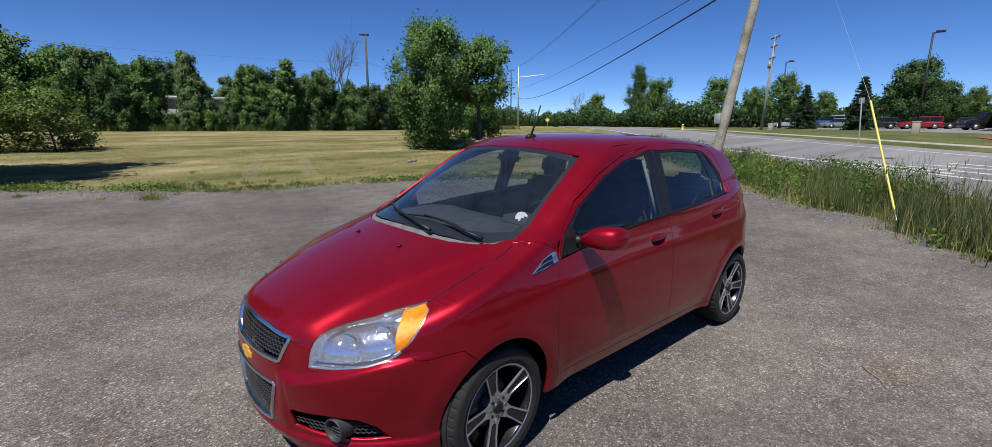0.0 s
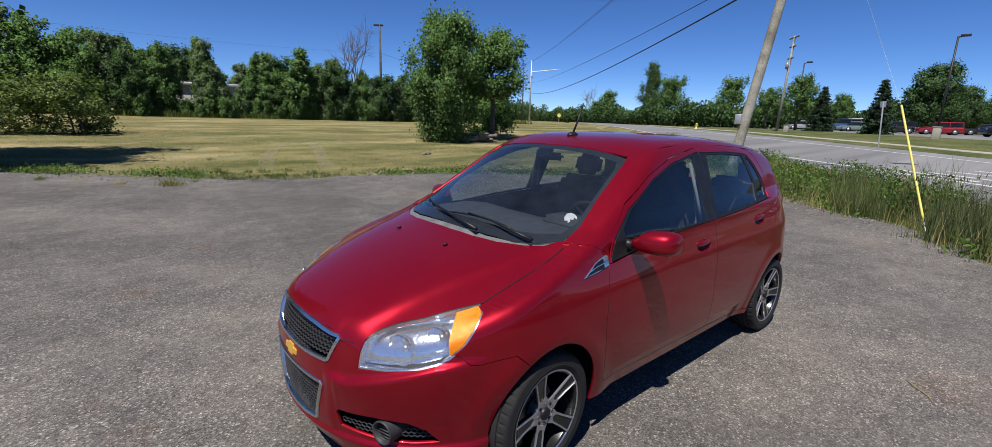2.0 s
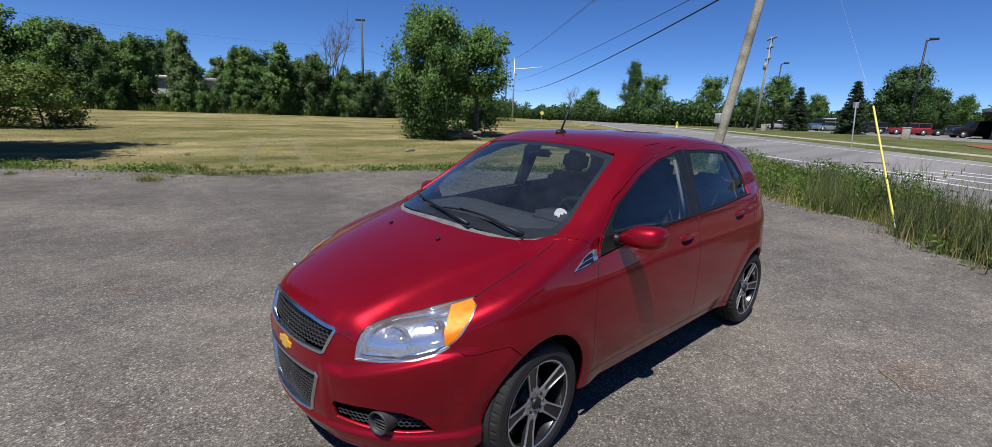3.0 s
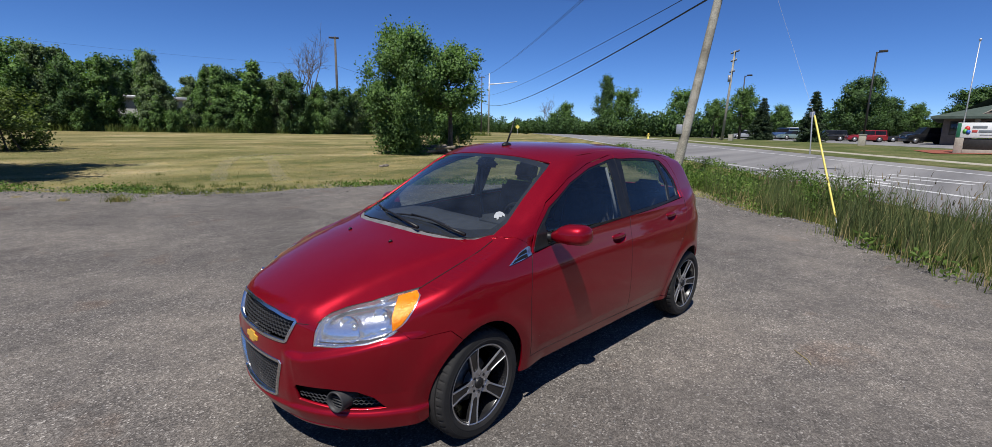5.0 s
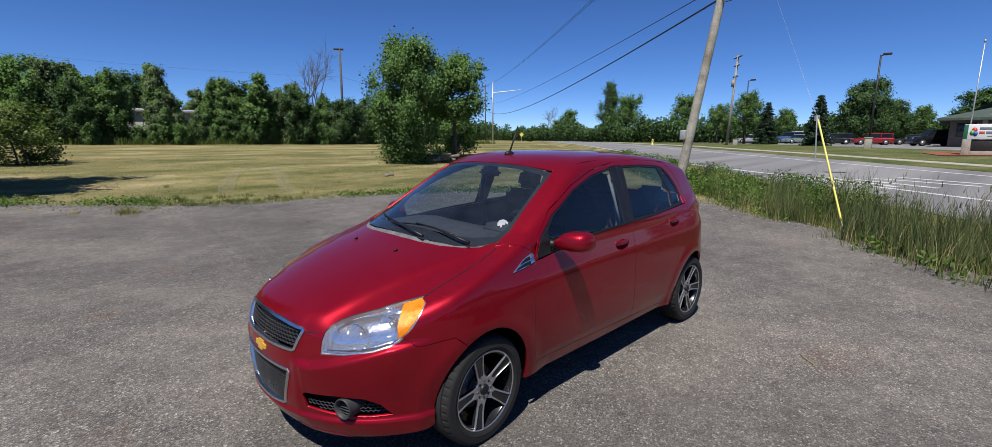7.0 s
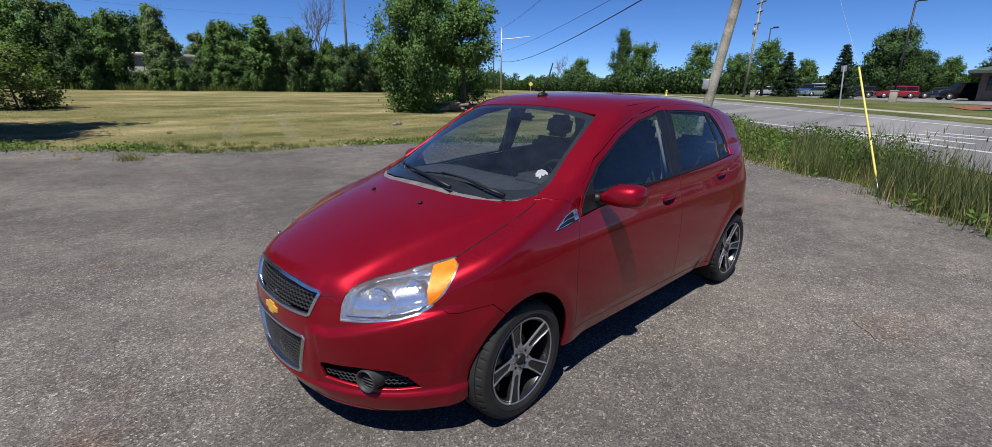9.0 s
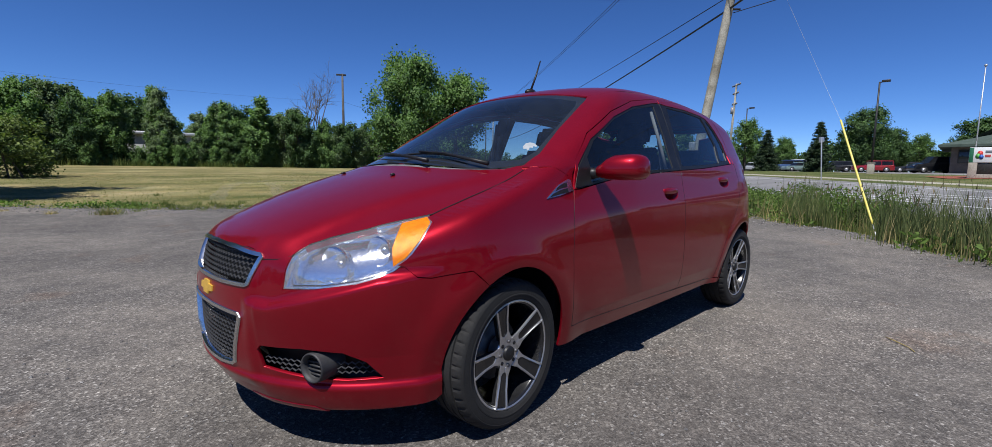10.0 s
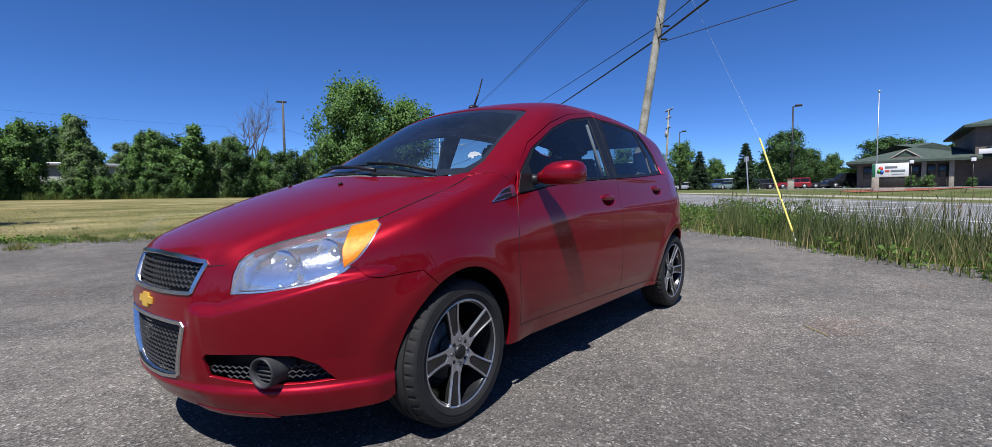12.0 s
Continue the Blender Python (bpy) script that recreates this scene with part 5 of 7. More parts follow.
def wheel_meshes():
    out = []
    tyre = lathe(TYRE, 216)
    for v in tyre.verts:                              # cuts across the tread's shoulder
        r = math.hypot(v.co.x, v.co.z)
        k = int(round(math.atan2(v.co.z, v.co.x) / math.tau * 216))
        if r > 0.2785 and abs(v.co.y) > 0.05 and k % 5 == 0:
            v.co.x *= 1 - 0.0055 / r
            v.co.z *= 1 - 0.0055 / r
    out.append(("tyre", tyre, RUBBER, ""))
    barrel = [(0.209, 0.078), (0.213, 0.084), (0.209, 0.087), (0.200, 0.084), (0.196, 0.076), (0.193, 0.040), (0.182, 0.0), (0.182, -0.078), (0.206, -0.082)]
    out.append(("rim", lathe(barrel, 72), RIM_BLACK, "gloss black alloy rim"))
    out.append(("rim_lip", lathe([(0.2135, 0.0845), (0.2125, 0.0890), (0.2090, 0.0898), (0.2050, 0.0868), (0.2060, 0.0835)], 72), SILVER, "machined silver rim lip"))
    bm = lathe([(0.012, 0.0655), (0.060, 0.0655), (0.066, 0.0600), (0.068, 0.048), (0.068, 0.02), (0.012, 0.02)], 40)
    out.append(("wheel_hub", bm, SILVER, "silver wheel centre"))
    for k in range(5):
        base = radians(90 + 72 * k - 8)
        spoke = bmesh.new()
        # black body of the spoke
        body_pts = [(0.060, -0.022), (0.085, -0.024), (0.14, -0.027), (0.202, -0.034), (0.202, 0.034), (0.14, 0.027), (0.085, 0.024), (0.060, 0.022)]
        b1 = extrude_flat(body_pts, 0.040, 0.064, 0.003)
        for v in b1.verts:
            r = math.hypot(v.co.x, v.co.z)
            v.co.y += 0.020 * max(0, (r - 0.06) / 0.13) ** 1.5
        b1.transform(Matrix.Rotation(-base, 4, "Y"))
        out.append(("spoke", b1, RIM_BLACK, "gloss black twin spoke"))
        for s in (-1, 1):
            edge = [(0.050, 0.034 * s), (0.085, 0.0265 * s), (0.14, 0.0290 * s), (0.206, 0.0365 * s), (0.206, 0.0275 * s), (0.14, 0.0205 * s), (0.090, 0.0168 * s), (0.079, 0.0110 * s), (0.074, 0.0006 * s), (0.055, 0.0006 * s)]
            b2 = extrude_flat(edge if s > 0 else edge[::-1], 0.060, 0.0685, 0.0012)
            for v in b2.verts:
                r = math.hypot(v.co.x, v.co.z)
                v.co.y += 0.020 * max(0, (r - 0.06) / 0.13) ** 1.5
            b2.transform(Matrix.Rotation(-base, 4, "Y"))
            out.append(("spoke_face", b2, SILVER, "machined silver spoke edge"))
    out.append(("hub_cap", lathe([(0.001, 0.078), (0.024, 0.077), (0.028, 0.074), (0.030, 0.060)], 32), TRIM, "black hub cap"))
    for k in range(8):
        a = radians(45 * k + 12)
        bm = lathe([(0.0005, 0.0668 if k % 2 else 0.070), (0.0072, 0.0668 if k % 2 else 0.070), (0.0085, 0.058)], 12)
        bm.transform(Matrix.Translation((0.0475 * math.cos(a), 0.001, 0.0475 * math.sin(a))))
        out.append(("wheel_bolt", bm, TRIM if k % 2 else STEEL, ""))
    out.append(("brake_disc", lathe([(0.03, 0.0), (0.118, 0.0), (0.118, -0.018), (0.03, -0.018)], 40), STEEL, "rusty brake disc"))
    return out


WHEEL_SETS = []
for nm, bm, mat, label in wheel_meshes():
    me = bpy.data.meshes.new(nm)
    bm.to_mesh(me)
    bm.free()
    me.materials.append(mat)
    me.shade_smooth()
    if nm in ("spoke", "spoke_face", "rim_lip"):
        me.shade_flat()
    if nm in ("tyre", "wheel_hub"):
        me.set_sharp_from_angle(angle=radians(32))
    WHEEL_SETS.append((nm, me, label))
for wx, wy, turn in ((0.0, 0.715, 10), (-2.48, 0.716, 42), (0.0, -0.715, 20), (-2.48, -0.716, 65)):
    w = new("wheel")
    w.parent = car
    flip = Matrix.Rotation(math.pi, 4, "Z") if wy < 0 else Matrix.Identity(4)
    w.matrix_basis = Matrix.Translation((wx, wy, 0.2935)) @ Matrix.Rotation(radians(3.0 if wx == 0 else 0), 4, "Z") @ flip @ Matrix.Rotation(radians(turn), 4, "Y")
    tagged(w, "black tyre on a black and silver twin-spoke alloy wheel")
    for nm, me, label in WHEEL_SETS:
        o = new(nm, me)
        o.parent = w
        tagged(o, label)

# wheel housings, floor and inner structure
for cx, arch in ((0.0, ARCH_F), (-2.48, ARCH_R)):
    for s in (1, -1):
        bm = bmesh.new()
        rows = []
        for y in (0.46, 0.56, 0.64, 0.69) if cx == 0.0 else (0.46, 0.56, 0.66, 0.75):
            r = 0.020
            rows.append([bm.verts.new((x, y * s, z)) for x, z in arc(arch[0], arch[1], arch[2] + r, arch[3] + r, -6, 186, 30)])
        for a, b in zip(rows, rows[1:]):
            for k in range(len(a) - 1):
                bm.faces.new((a[k], a[k + 1], b[k + 1], b[k]))
        bm.faces.new(rows[0])
        part("wheel_housing", bm, TRIM, car, "black plastic wheel housing")
part("floor_pan", box_bm((-2.80, -0.66, 0.165), (0.30, 0.66, 0.26), 0.03), TRIM, car, "dark underside")
# unseen tray, added to keep sun from leaking into the shadow below the bumper
bm = bmesh.new()
tray = [(0.18, 0.70), (0.36, 0.66), (0.52, 0.56), (0.64, 0.42), (0.71, 0.24), (0.735, 0.0)]
tray = tray + [(u, -v) for u, v in tray[-2::-1]]
rows = [[bm.verts.new((u, v, z)) for u, v in tray] for z in (0.188, 0.212)]
bm.faces.new(rows[0][::-1])
bm.faces.new(rows[1])
for i in range(len(tray)):
    j = (i + 1) % len(tray)
    bm.faces.new((rows[0][i], rows[0][j], rows[1][j], rows[1][i]))
bmesh.ops.recalc_face_normals(bm, faces=bm.faces)
part("undertray", bm, TRIM, car, "unseen tray added under the nose to block light", smooth=False)
for flip in (False, True):
    inner = [(-0.33, 0.25), (-0.33, 0.60), (-0.36, 0.90), (-0.45, 0.915), (-1.0, 0.975), (-1.45, 0.995), (-2.3, 1.04), (-2.42, 1.04), (-2.86, 1.0), (-2.86, 0.45), (-2.83, 0.40)] + arc(ARCH_R[0], ARCH_R[1], 0.35, 0.38, 165, 5, 12) + [(-2.12, 0.25)]
    panel("door_lining", "side", inner, CABIN, car, inset=0.035, flange=0, grid=0.08, flip=flip, label="dark door lining")
part("bulkhead", box_bm((-0.42, -0.72, 0.25), (-0.36, 0.72, 0.93), 0.01), CABIN, car, "dark bulkhead")
part("bumper_core", box_bm((0.35, -0.5, 0.24), (0.62, 0.5, 0.62), 0.05), TRIM, car, "dark core behind the bumper")

# cabin
LIGHT_TRIM = speckled("pale_grey_cabin_trim", [(0.16, 0.17, 0.18), (0.24, 0.25, 0.26)], 12, 0.8, 0, 0.15)
bm = bmesh.new()
prof = [(-0.25, 0.93), (-0.14, 0.965), (-0.30, 1.000), (-0.52, 1.005), (-0.72, 0.975), (-0.78, 0.90), (-0.72, 0.78), (-0.60, 0.60)]
rows = [[bm.verts.new((x - 0.10 * (abs(y) / 0.66) ** 2, y, z - 0.012 * (abs(y) / 0.66) ** 2)) for x, z in prof] for y in np.linspace(-0.68, 0.68, 15).tolist()]
for a, b in zip(rows, rows[1:]):
    for k in range(len(a) - 1):
        bm.faces.new((a[k], a[k + 1], b[k + 1], b[k]))
dash = part("dashboard", bm, DASH, car, "dark grey dashboard")
bm = bmesh.new()
bmesh.ops.create_cube(bm, size=1, matrix=Matrix.LocRotScale((-0.64, 0.36, 1.005), None, (0.20, 0.36, 0.07)))
bmesh.ops.bevel(bm, geom=bm.edges[:], offset=0.025, segments=3, affect="EDGES")
part("instrument_hood", bm, DASH, dash)
bm = bmesh.new()
turn = Matrix.Translation((-0.83, 0.36, 0.94)) @ Matrix.Rotation(radians(-66), 4, "Y")
ringp = [turn @ Vector((0.185 * math.cos(a), 0.185 * math.sin(a), 0)) for a in np.linspace(0, math.tau, 33).tolist()]
add_tube(bm, ringp, 0.015, 8, False)
for a in (0, 120, 240):
    add_tube(bm, [turn @ Vector((0, 0, -0.02)), turn @ Vector((0.18 * math.cos(radians(a + 90)), 0.18 * math.sin(radians(a + 90)), 0))], 0.016, 6)
bmesh.ops.create_uvsphere(bm, u_segments=14, v_segments=8, radius=0.06, matrix=turn @ Matrix.Diagonal((1, 1, 0.5, 1)))
part("steering_wheel", bm, CABIN, car, "dark steering wheel")


def cushion(lo, hi, tilt, pivot, round_):
    bm = box_bm(lo, hi)
    bmesh.ops.subdivide_edges(bm, edges=bm.edges[:], cuts=2, use_grid_fill=True)
    bmesh.ops.bevel(bm, geom=[e for e in bm.edges if len(e.link_faces) == 2 and e.calc_face_angle(0) > 0.5], offset=round_, segments=3, affect="EDGES")
    m = Matrix.Translation(pivot) @ Matrix.Rotation(radians(tilt), 4, "Y") @ Matrix.Translation(-Vector(pivot))
    bm.transform(m)
    return bm


for y in (0.36, -0.36):
    seat = part("seat", cushion((-1.55, y - 0.24, 0.50), (-1.00, y + 0.24, 0.66), 6, (-1.3, y, 0.55), 0.05), FABRIC, car, "dark cloth front seat")
    part("seat_back", cushion((-1.54, y - 0.23, 0.62), (-1.40, y + 0.23, 1.16), -16, (-1.5, y, 0.62), 0.05), FABRIC, seat)
    part("headrest", cushion((-1.52, y - 0.115, 1.17), (-1.42, y + 0.115, 1.34), -16, (-1.5, y, 0.62), 0.04), FABRIC, seat)
seat = part("rear_seat", cushion((-2.35, -0.60, 0.52), (-1.90, 0.60, 0.68), 5, (-2.1, 0, 0.55), 0.05), FABRIC, car, "dark cloth rear bench seat")
part("seat_back", cushion((-2.42, -0.60, 0.62), (-2.30, 0.60, 1.08), -18, (-2.35, 0, 0.62), 0.05), FABRIC, seat)
for y in (0.36, -0.36):
    part("headrest", cushion((-2.40, y - 0.12, 1.08), (-2.32, y + 0.12, 1.20), -18, (-2.35, 0, 0.62), 0.03), FABRIC, seat)
panel("headliner", "top", [(-0.88, -0.50), (-0.88, 0.50), (-1.4, 0.55), (-2.6, 0.47), (-2.6, -0.47), (-1.4, -0.55)], CABIN, car, inset=0.03, flange=0, grid=0.1, label="dark grey headliner")
for s in (1, -1):
    bm = bmesh.new()
    add_tube(bm, [(-1.375, 0.735 * s, 0.99), (-1.360, 0.690 * s, 1.16), (-1.340, 0.635 * s, 1.345)], [0.011, 0.010, 0.009], 8)
    part("inner_pillar", bm, LIGHT_TRIM, car, "grey inner pillar trim")
    bm = bmesh.new()
    add_tube(bm, [(-1.385, 0.655 * s, 1.26), (-1.40, 0.690 * s, 1.02), (-1.43, 0.66 * s, 0.70)], 0.010, 6)
    part("seat_belt", bm, LIGHT_TRIM, car, "grey seat belt strap")
bm = bmesh.new()
bmesh.ops.create_cube(bm, size=1, matrix=Matrix.LocRotScale((-0.80, 0, 1.352), Euler((0, radians(10), radians(12))), (0.040, 0.19, 0.050)))
bmesh.ops.bevel(bm, geom=bm.edges[:], offset=0.02, segments=3, affect="EDGES")
add_tube(bm, [(-0.80, 0, 1.34), (-0.77, 0, 1.40)], 0.012, 6)
part("inside_mirror", bm, TRIM, car, "dark inside mirror")

# door mirrors
for s, (fd, rd) in zip((1, -1), door_parents):
    bm = bmesh.new()
    ts = [0.0, 0.02, 0.07, 0.15, 0.26, 0.40, 0.55, 0.70, 0.83, 0.92, 0.97, 1.0]       # from the door to the tip
    tops = np.interp(ts, [0, 0.02, 0.07, 0.15, 0.26, 0.40, 0.70, 0.83, 0.92, 0.97, 1], [0.006, 0.020, 0.026, 0.034, 0.054, 0.065, 0.067, 0.064, 0.056, 0.044, 0.020])
    lows = np.interp(ts, [0, 0.02, 0.07, 0.26, 0.55, 0.83, 0.92, 0.97, 1], [0.002, -0.020, -0.027, -0.036, -0.041, -0.041, -0.037, -0.028, -0.010])
    deep = np.interp(ts, [0, 0.02, 0.07, 0.26, 0.55, 0.83, 0.92, 0.97, 1], [0.006, 0.030, 0.042, 0.062, 0.076, 0.072, 0.062, 0.048, 0.020])
    rings = []
    for t, hi_, lo_, dp in zip(ts, tops.tolist(), lows.tolist(), deep.tolist()):
        ring = []
        for k in range(36):
            c, q = math.cos(k * math.tau / 36), math.sin(k * math.tau / 36)
            c, q = math.copysign(abs(c) ** 0.78, c), math.copysign(abs(q) ** 0.78, q)
            ring.append(bm.verts.new((-0.575 - 0.060 * t + c * dp * (1.1 if c > 0 else 0.75), (0.788 + 0.212 * t) * s, 0.998 + 0.008 * t + 1.06 * (q * hi_ if q > 0 else -q * lo_))))
        rings.append(ring)
    for a, b in zip(rings, rings[1:]):
        for k in range(36):
            bm.faces.new((a[k], b[k], b[(k + 1) % 36], a[(k + 1) % 36]))
    bm.faces.new(rings[0][::-1])
    bm.faces.new(rings[-1])
    bmesh.ops.recalc_face_normals(bm, faces=bm.faces)
    part("door_mirror", bm, PAINT, fd, "body-coloured door mirror")
    bm = bmesh.new()
    add_tube(bm, [(-0.545, 0.745 * s, 0.985), (-0.555, 0.775 * s, 0.988), (-0.565, 0.800 * s, 0.990)], [0.032, 0.026, 0.022], 14)
    part("mirror_foot", bm, TRIM, fd, "black mirror foot")
    sail = [(-0.412, 0.926), (-0.452, 1.015), (-0.53, 1.080), (-0.535, 0.940)]
    panel("mirror_sail", "side", sail, TRIM, fd, inset=-0.001, flange=0.006, grid=0.04, flip=s < 0, label="black corner piece behind the mirror")

# wipers, washers, aerial, sticker
for arm_pts, blade_pts in (([(-0.118, 0.545), (-0.104, 0.43), (-0.102, 0.275), (-0.088, 0.10)], [(-0.125, 0.40), (-0.107, 0.19), (-0.075, -0.05)]), ([(-0.012, 0.262), (-0.032, 0.09), (-0.066, -0.10), (-0.105, -0.24)], [(-0.058, 0.02), (-0.105, -0.22), (-0.235, -0.53)])):
    p, _ = shoot("top", [q[0] for q in arm_pts], [q[1] for q in arm_pts])
    arm = part("wiper", tube_bm([Vector(q) + Vector((0.006, 0, 0.022)) for q in p], [0.010, 0.008, 0.006, 0.005], 8), TRIM, car, "black windscreen wiper")
    uu = spline([0, 0.5, 1], [q[0] for q in blade_pts])(np.linspace(0, 1, 12))
    vv = np.interp(np.linspace(0, 1, 12), [0, 0.5, 1], [q[1] for q in blade_pts])
    p, _ = shoot("top", uu, vv)
    part("wiper_blade", tube_bm([Vector(q) + Vector((0.003, 0, 0.009)) for q in p], [0.003] + [0.0052] * 10 + [0.003], 6), TRIM, arm)
for y in (0.222, -0.222):
    p, _ = shoot("top", [0.148], [y])
    bm = bmesh.new()
    bmesh.ops.create_cone(bm, cap_ends=True, segments=12, radius1=0.011, radius2=0.006, depth=0.010, matrix=Matrix.Translation(Vector(p[0]) + Vector((0, 0, 0.006))) @ Matrix.Diagonal((1.3, 0.9, 1, 1)))
    part("washer_nozzle", bm, TRIM, car)
p, _ = shoot("top", [-1.0], [0.0])
foot = Vector(p[0])
bm = bmesh.new()
bmesh.ops.create_uvsphere(bm, u_segments=20, v_segments=12, radius=0.03, matrix=Matrix.Translation(foot) @ Matrix.Diagonal((1.5, 0.9, 0.75, 1)))
base = part("antenna", bm, TRIM, car, "short black roof antenna")
part("antenna_rod", tube_bm([foot + Vector((0.0, 0, 0.01)), foot + Vector((-0.045, 0, 0.10)), foot + Vector((-0.088, 0, 0.205))], [0.007, 0.006, 0.004], 8), TRIM, base)
st = [(-0.318, 0.552), (-0.334, 0.535), (-0.362, 0.530), (-0.380, 0.545), (-0.386, 0.568), (-0.380, 0.592), (-0.368, 0.600), (-0.366, 0.580), (-0.352, 0.588), (-0.345, 0.572), (-0.330, 0.582), (-0.318, 0.577), (-0.328, 0.566)]
st = [(-0.352 + (u + 0.352) * 0.85, 0.567 + (v - 0.567) * 0.85) for u, v in st]
panel("sticker", "top", st, WHITE_STICKER, car, inset=-0.001, flange=0, grid=0.03, label="small plain white sticker on the glass")


# ---------------- roadside: poles, wires, posts ----------------
OLD_WOOD = speckled("weathered_pole_wood", [(0.22, 0.20, 0.155), (0.33, 0.31, 0.25), (0.42, 0.40, 0.335)], 2.2, 0.9, 0, 0.45, 0.01)
DARK_WOOD = speckled("tarred_pole_wood", [(0.075, 0.070, 0.066), (0.13, 0.122, 0.115)], 2.2, 0.9, 0, 0.4, 0.01)
DARK_METAL = speckled("dark_bronze_metal", [(0.030, 0.027, 0.024), (0.05, 0.046, 0.042)], 6, 0.5, 0.4, 0.2)
PALE_METAL = speckled("galvanised_steel", [(0.45, 0.46, 0.47), (0.60, 0.61, 0.62)], 6, 0.45, 0.6, 0.15)
WHITE_PAINT = speckled("white_paint", [(0.72, 0.73, 0.73), (0.82, 0.82, 0.81)], 2, 0.5, 0, 0.1)
CABLE = speckled("black_cable", [(0.012, 0.012, 0.013), (0.02, 0.02, 0.02)], 5, 0.6)
YELLOW = speckled("yellow_plastic", [(0.70, 0.58, 0.10), (0.80, 0.68, 0.16)], 4, 0.45, 0, 0.15)
PORCELAIN = speckled("grey_insulator", [(0.20, 0.20, 0.21), (0.30, 0.30, 0.31)], 8, 0.3)


def on_ground(x, y, dz=0.0):
    return Vector((x, y, ground_at(x, y) + dz))


POLE_A, POLE_B = Vector((-13.4, -4.3, -0.35)), Vector((-14.45, -3.27, 9.0))
pole_dir = (POLE_B - POLE_A).normalized()
POLE_TOP = POLE_A + pole_dir * 9.7
pole = thing("utility_pole", "weathered grey wooden utility pole leaning over the ditch", "utility pole")
bm = tube_bm([POLE_A + pole_dir * 9.7 * f for f in np.linspace(0, 1, 12).tolist()], [lerp(0.150, 0.108, f) for f in np.linspace(0, 1, 12).tolist()], 18)
part("shaft", bm, OLD_WOOD, pole)
part("crossarm", tube_bm([POLE_TOP - pole_dir * 0.4 - Vector((*ROAD_N, 0)) * 1.2, POLE_TOP - pole_dir * 0.4 + Vector((*ROAD_N, 0)) * 1.2], 0.06, 4), OLD_WOOD, pole)
for k in (-1.05, 1.05):
    q = POLE_TOP - pole_dir * 0.35 + Vector((*ROAD_N, 0)) * k
    part("insulator", tube_bm([q, q + Vector((0, 0, 0.1)), q + Vector((0, 0, 0.2))], [0.03, 0.07, 0.04], 10), PORCELAIN, pole)
for hgt in (6.3, 6.72):
    q = POLE_A + pole_dir * hgt
    part("cable_bracket", tube_bm([q - Vector((*ROAD_N, 0)) * 0.10, q + Vector((*ROAD_N, 0)) * 0.34], 0.035, 6), DARK_METAL, pole)
bm = box_bm((-0.09, -0.09, 0), (0.09, 0.09, 0.30), 0.02)
part("meter_box", bm, PALE_METAL, pole, "small grey box on the pole", m=Matrix.Translation(POLE_A + pole_dir * 2.0 + Vector((0.12, -0.13, 0))))


def cable(a, b, sag, radius, label="black overhead cable between the poles", n=28):
    a, b = Vector(a), Vector(b)
    pts = [a.lerp(b, i / n) - Vector((0, 0, sag * 4 * (i / n) * (1 - i / n))) for i in range(n + 1)]
    ob = tagged(new("overhead_cable", bpy.data.meshes.new("overhead_cable")), label, "cable", "overhead cables along the road")
    bm = tube_bm(pts, radius, 5)
    bm.to_mesh(ob.data)
    bm.free()
    ob.data.materials.append(CABLE)
    return ob


FAR = on_ground(-88.1, -91.7)
NEXT = Vector((*at_road(6.5, -32), 0))
q1, q2 = POLE_A + pole_dir * 6.72, POLE_A + pole_dir * 6.3
cable(q2 + Vector((0.1, 0.1, 0)), FAR + Vector((0, 0, 8.2)), 2.0, 0.030)
cable(q1 + Vector((0.1, 0.1, 0)), FAR + Vector((0, 0, 9.8)), 1.0, 0.015)
cable(q2 + Vector((0.1, 0.1, 0)), NEXT + Vector((0, 0, 7.4)), 0.5, 0.032)
cable(q1 + Vector((0.1, 0.1, 0)), NEXT + Vector((0, 0, 8.0)), 0.5, 0.016)
cable(q2 + Vector((-0.1, 0.1, -0.1)), at_road(30, -20).to_3d() + Vector((0, 0, 8.0)), 0.4, 0.012)
for k in (-1.0, -0.85):
    cable(POLE_TOP - pole_dir * 0.3 + Vector((*ROAD_N, 0)) * k, FAR + Vector((*ROAD_N * k, 14.4)), 1.2, 0.012)
    cable(POLE_TOP - pole_dir * 0.3 + Vector((*ROAD_N, 0)) * k, NEXT + Vector((*ROAD_N * k, 9.6)), 0.5, 0.012)
cable(FAR + Vector((0, 0, 9.0)), on_ground(-28.7, -56.2, 8.5), 1.0, 0.012)
cable(on_ground(-28.7, -56.2, 8.5), on_ground(30, -50, 8.5), 1.2, 0.006)

# guy wire with its yellow marker
GUY, MARK = Vector((-8.86, 0.935, -0.03)), Vector((-9.86, 0.125, 2.02))
guy = thing("guy_wire_marker", "yellow plastic sleeve on a guy wire rising from the ditch edge", "wire marker")
gd = (MARK - GUY).normalized()
part("wire", tube_bm([GUY - gd * 0.05, GUY + gd * 1.0, MARK, (POLE_A + pole_dir * 9.0)], 0.0024, 5), PALE_METAL, guy, "thin steel guy wire")
part("sleeve", tube_bm([GUY + gd * 0.22, GUY + gd * 0.30, MARK - gd * 0.05, MARK], [0.015, 0.018, 0.018, 0.016], 12), YELLOW, guy, "yellow plastic sleeve")
part("anchor_rod", tube_bm([GUY - gd * 0.15, GUY + gd * 0.24], 0.007, 8), PALE_METAL, guy, "steel anchor rod")

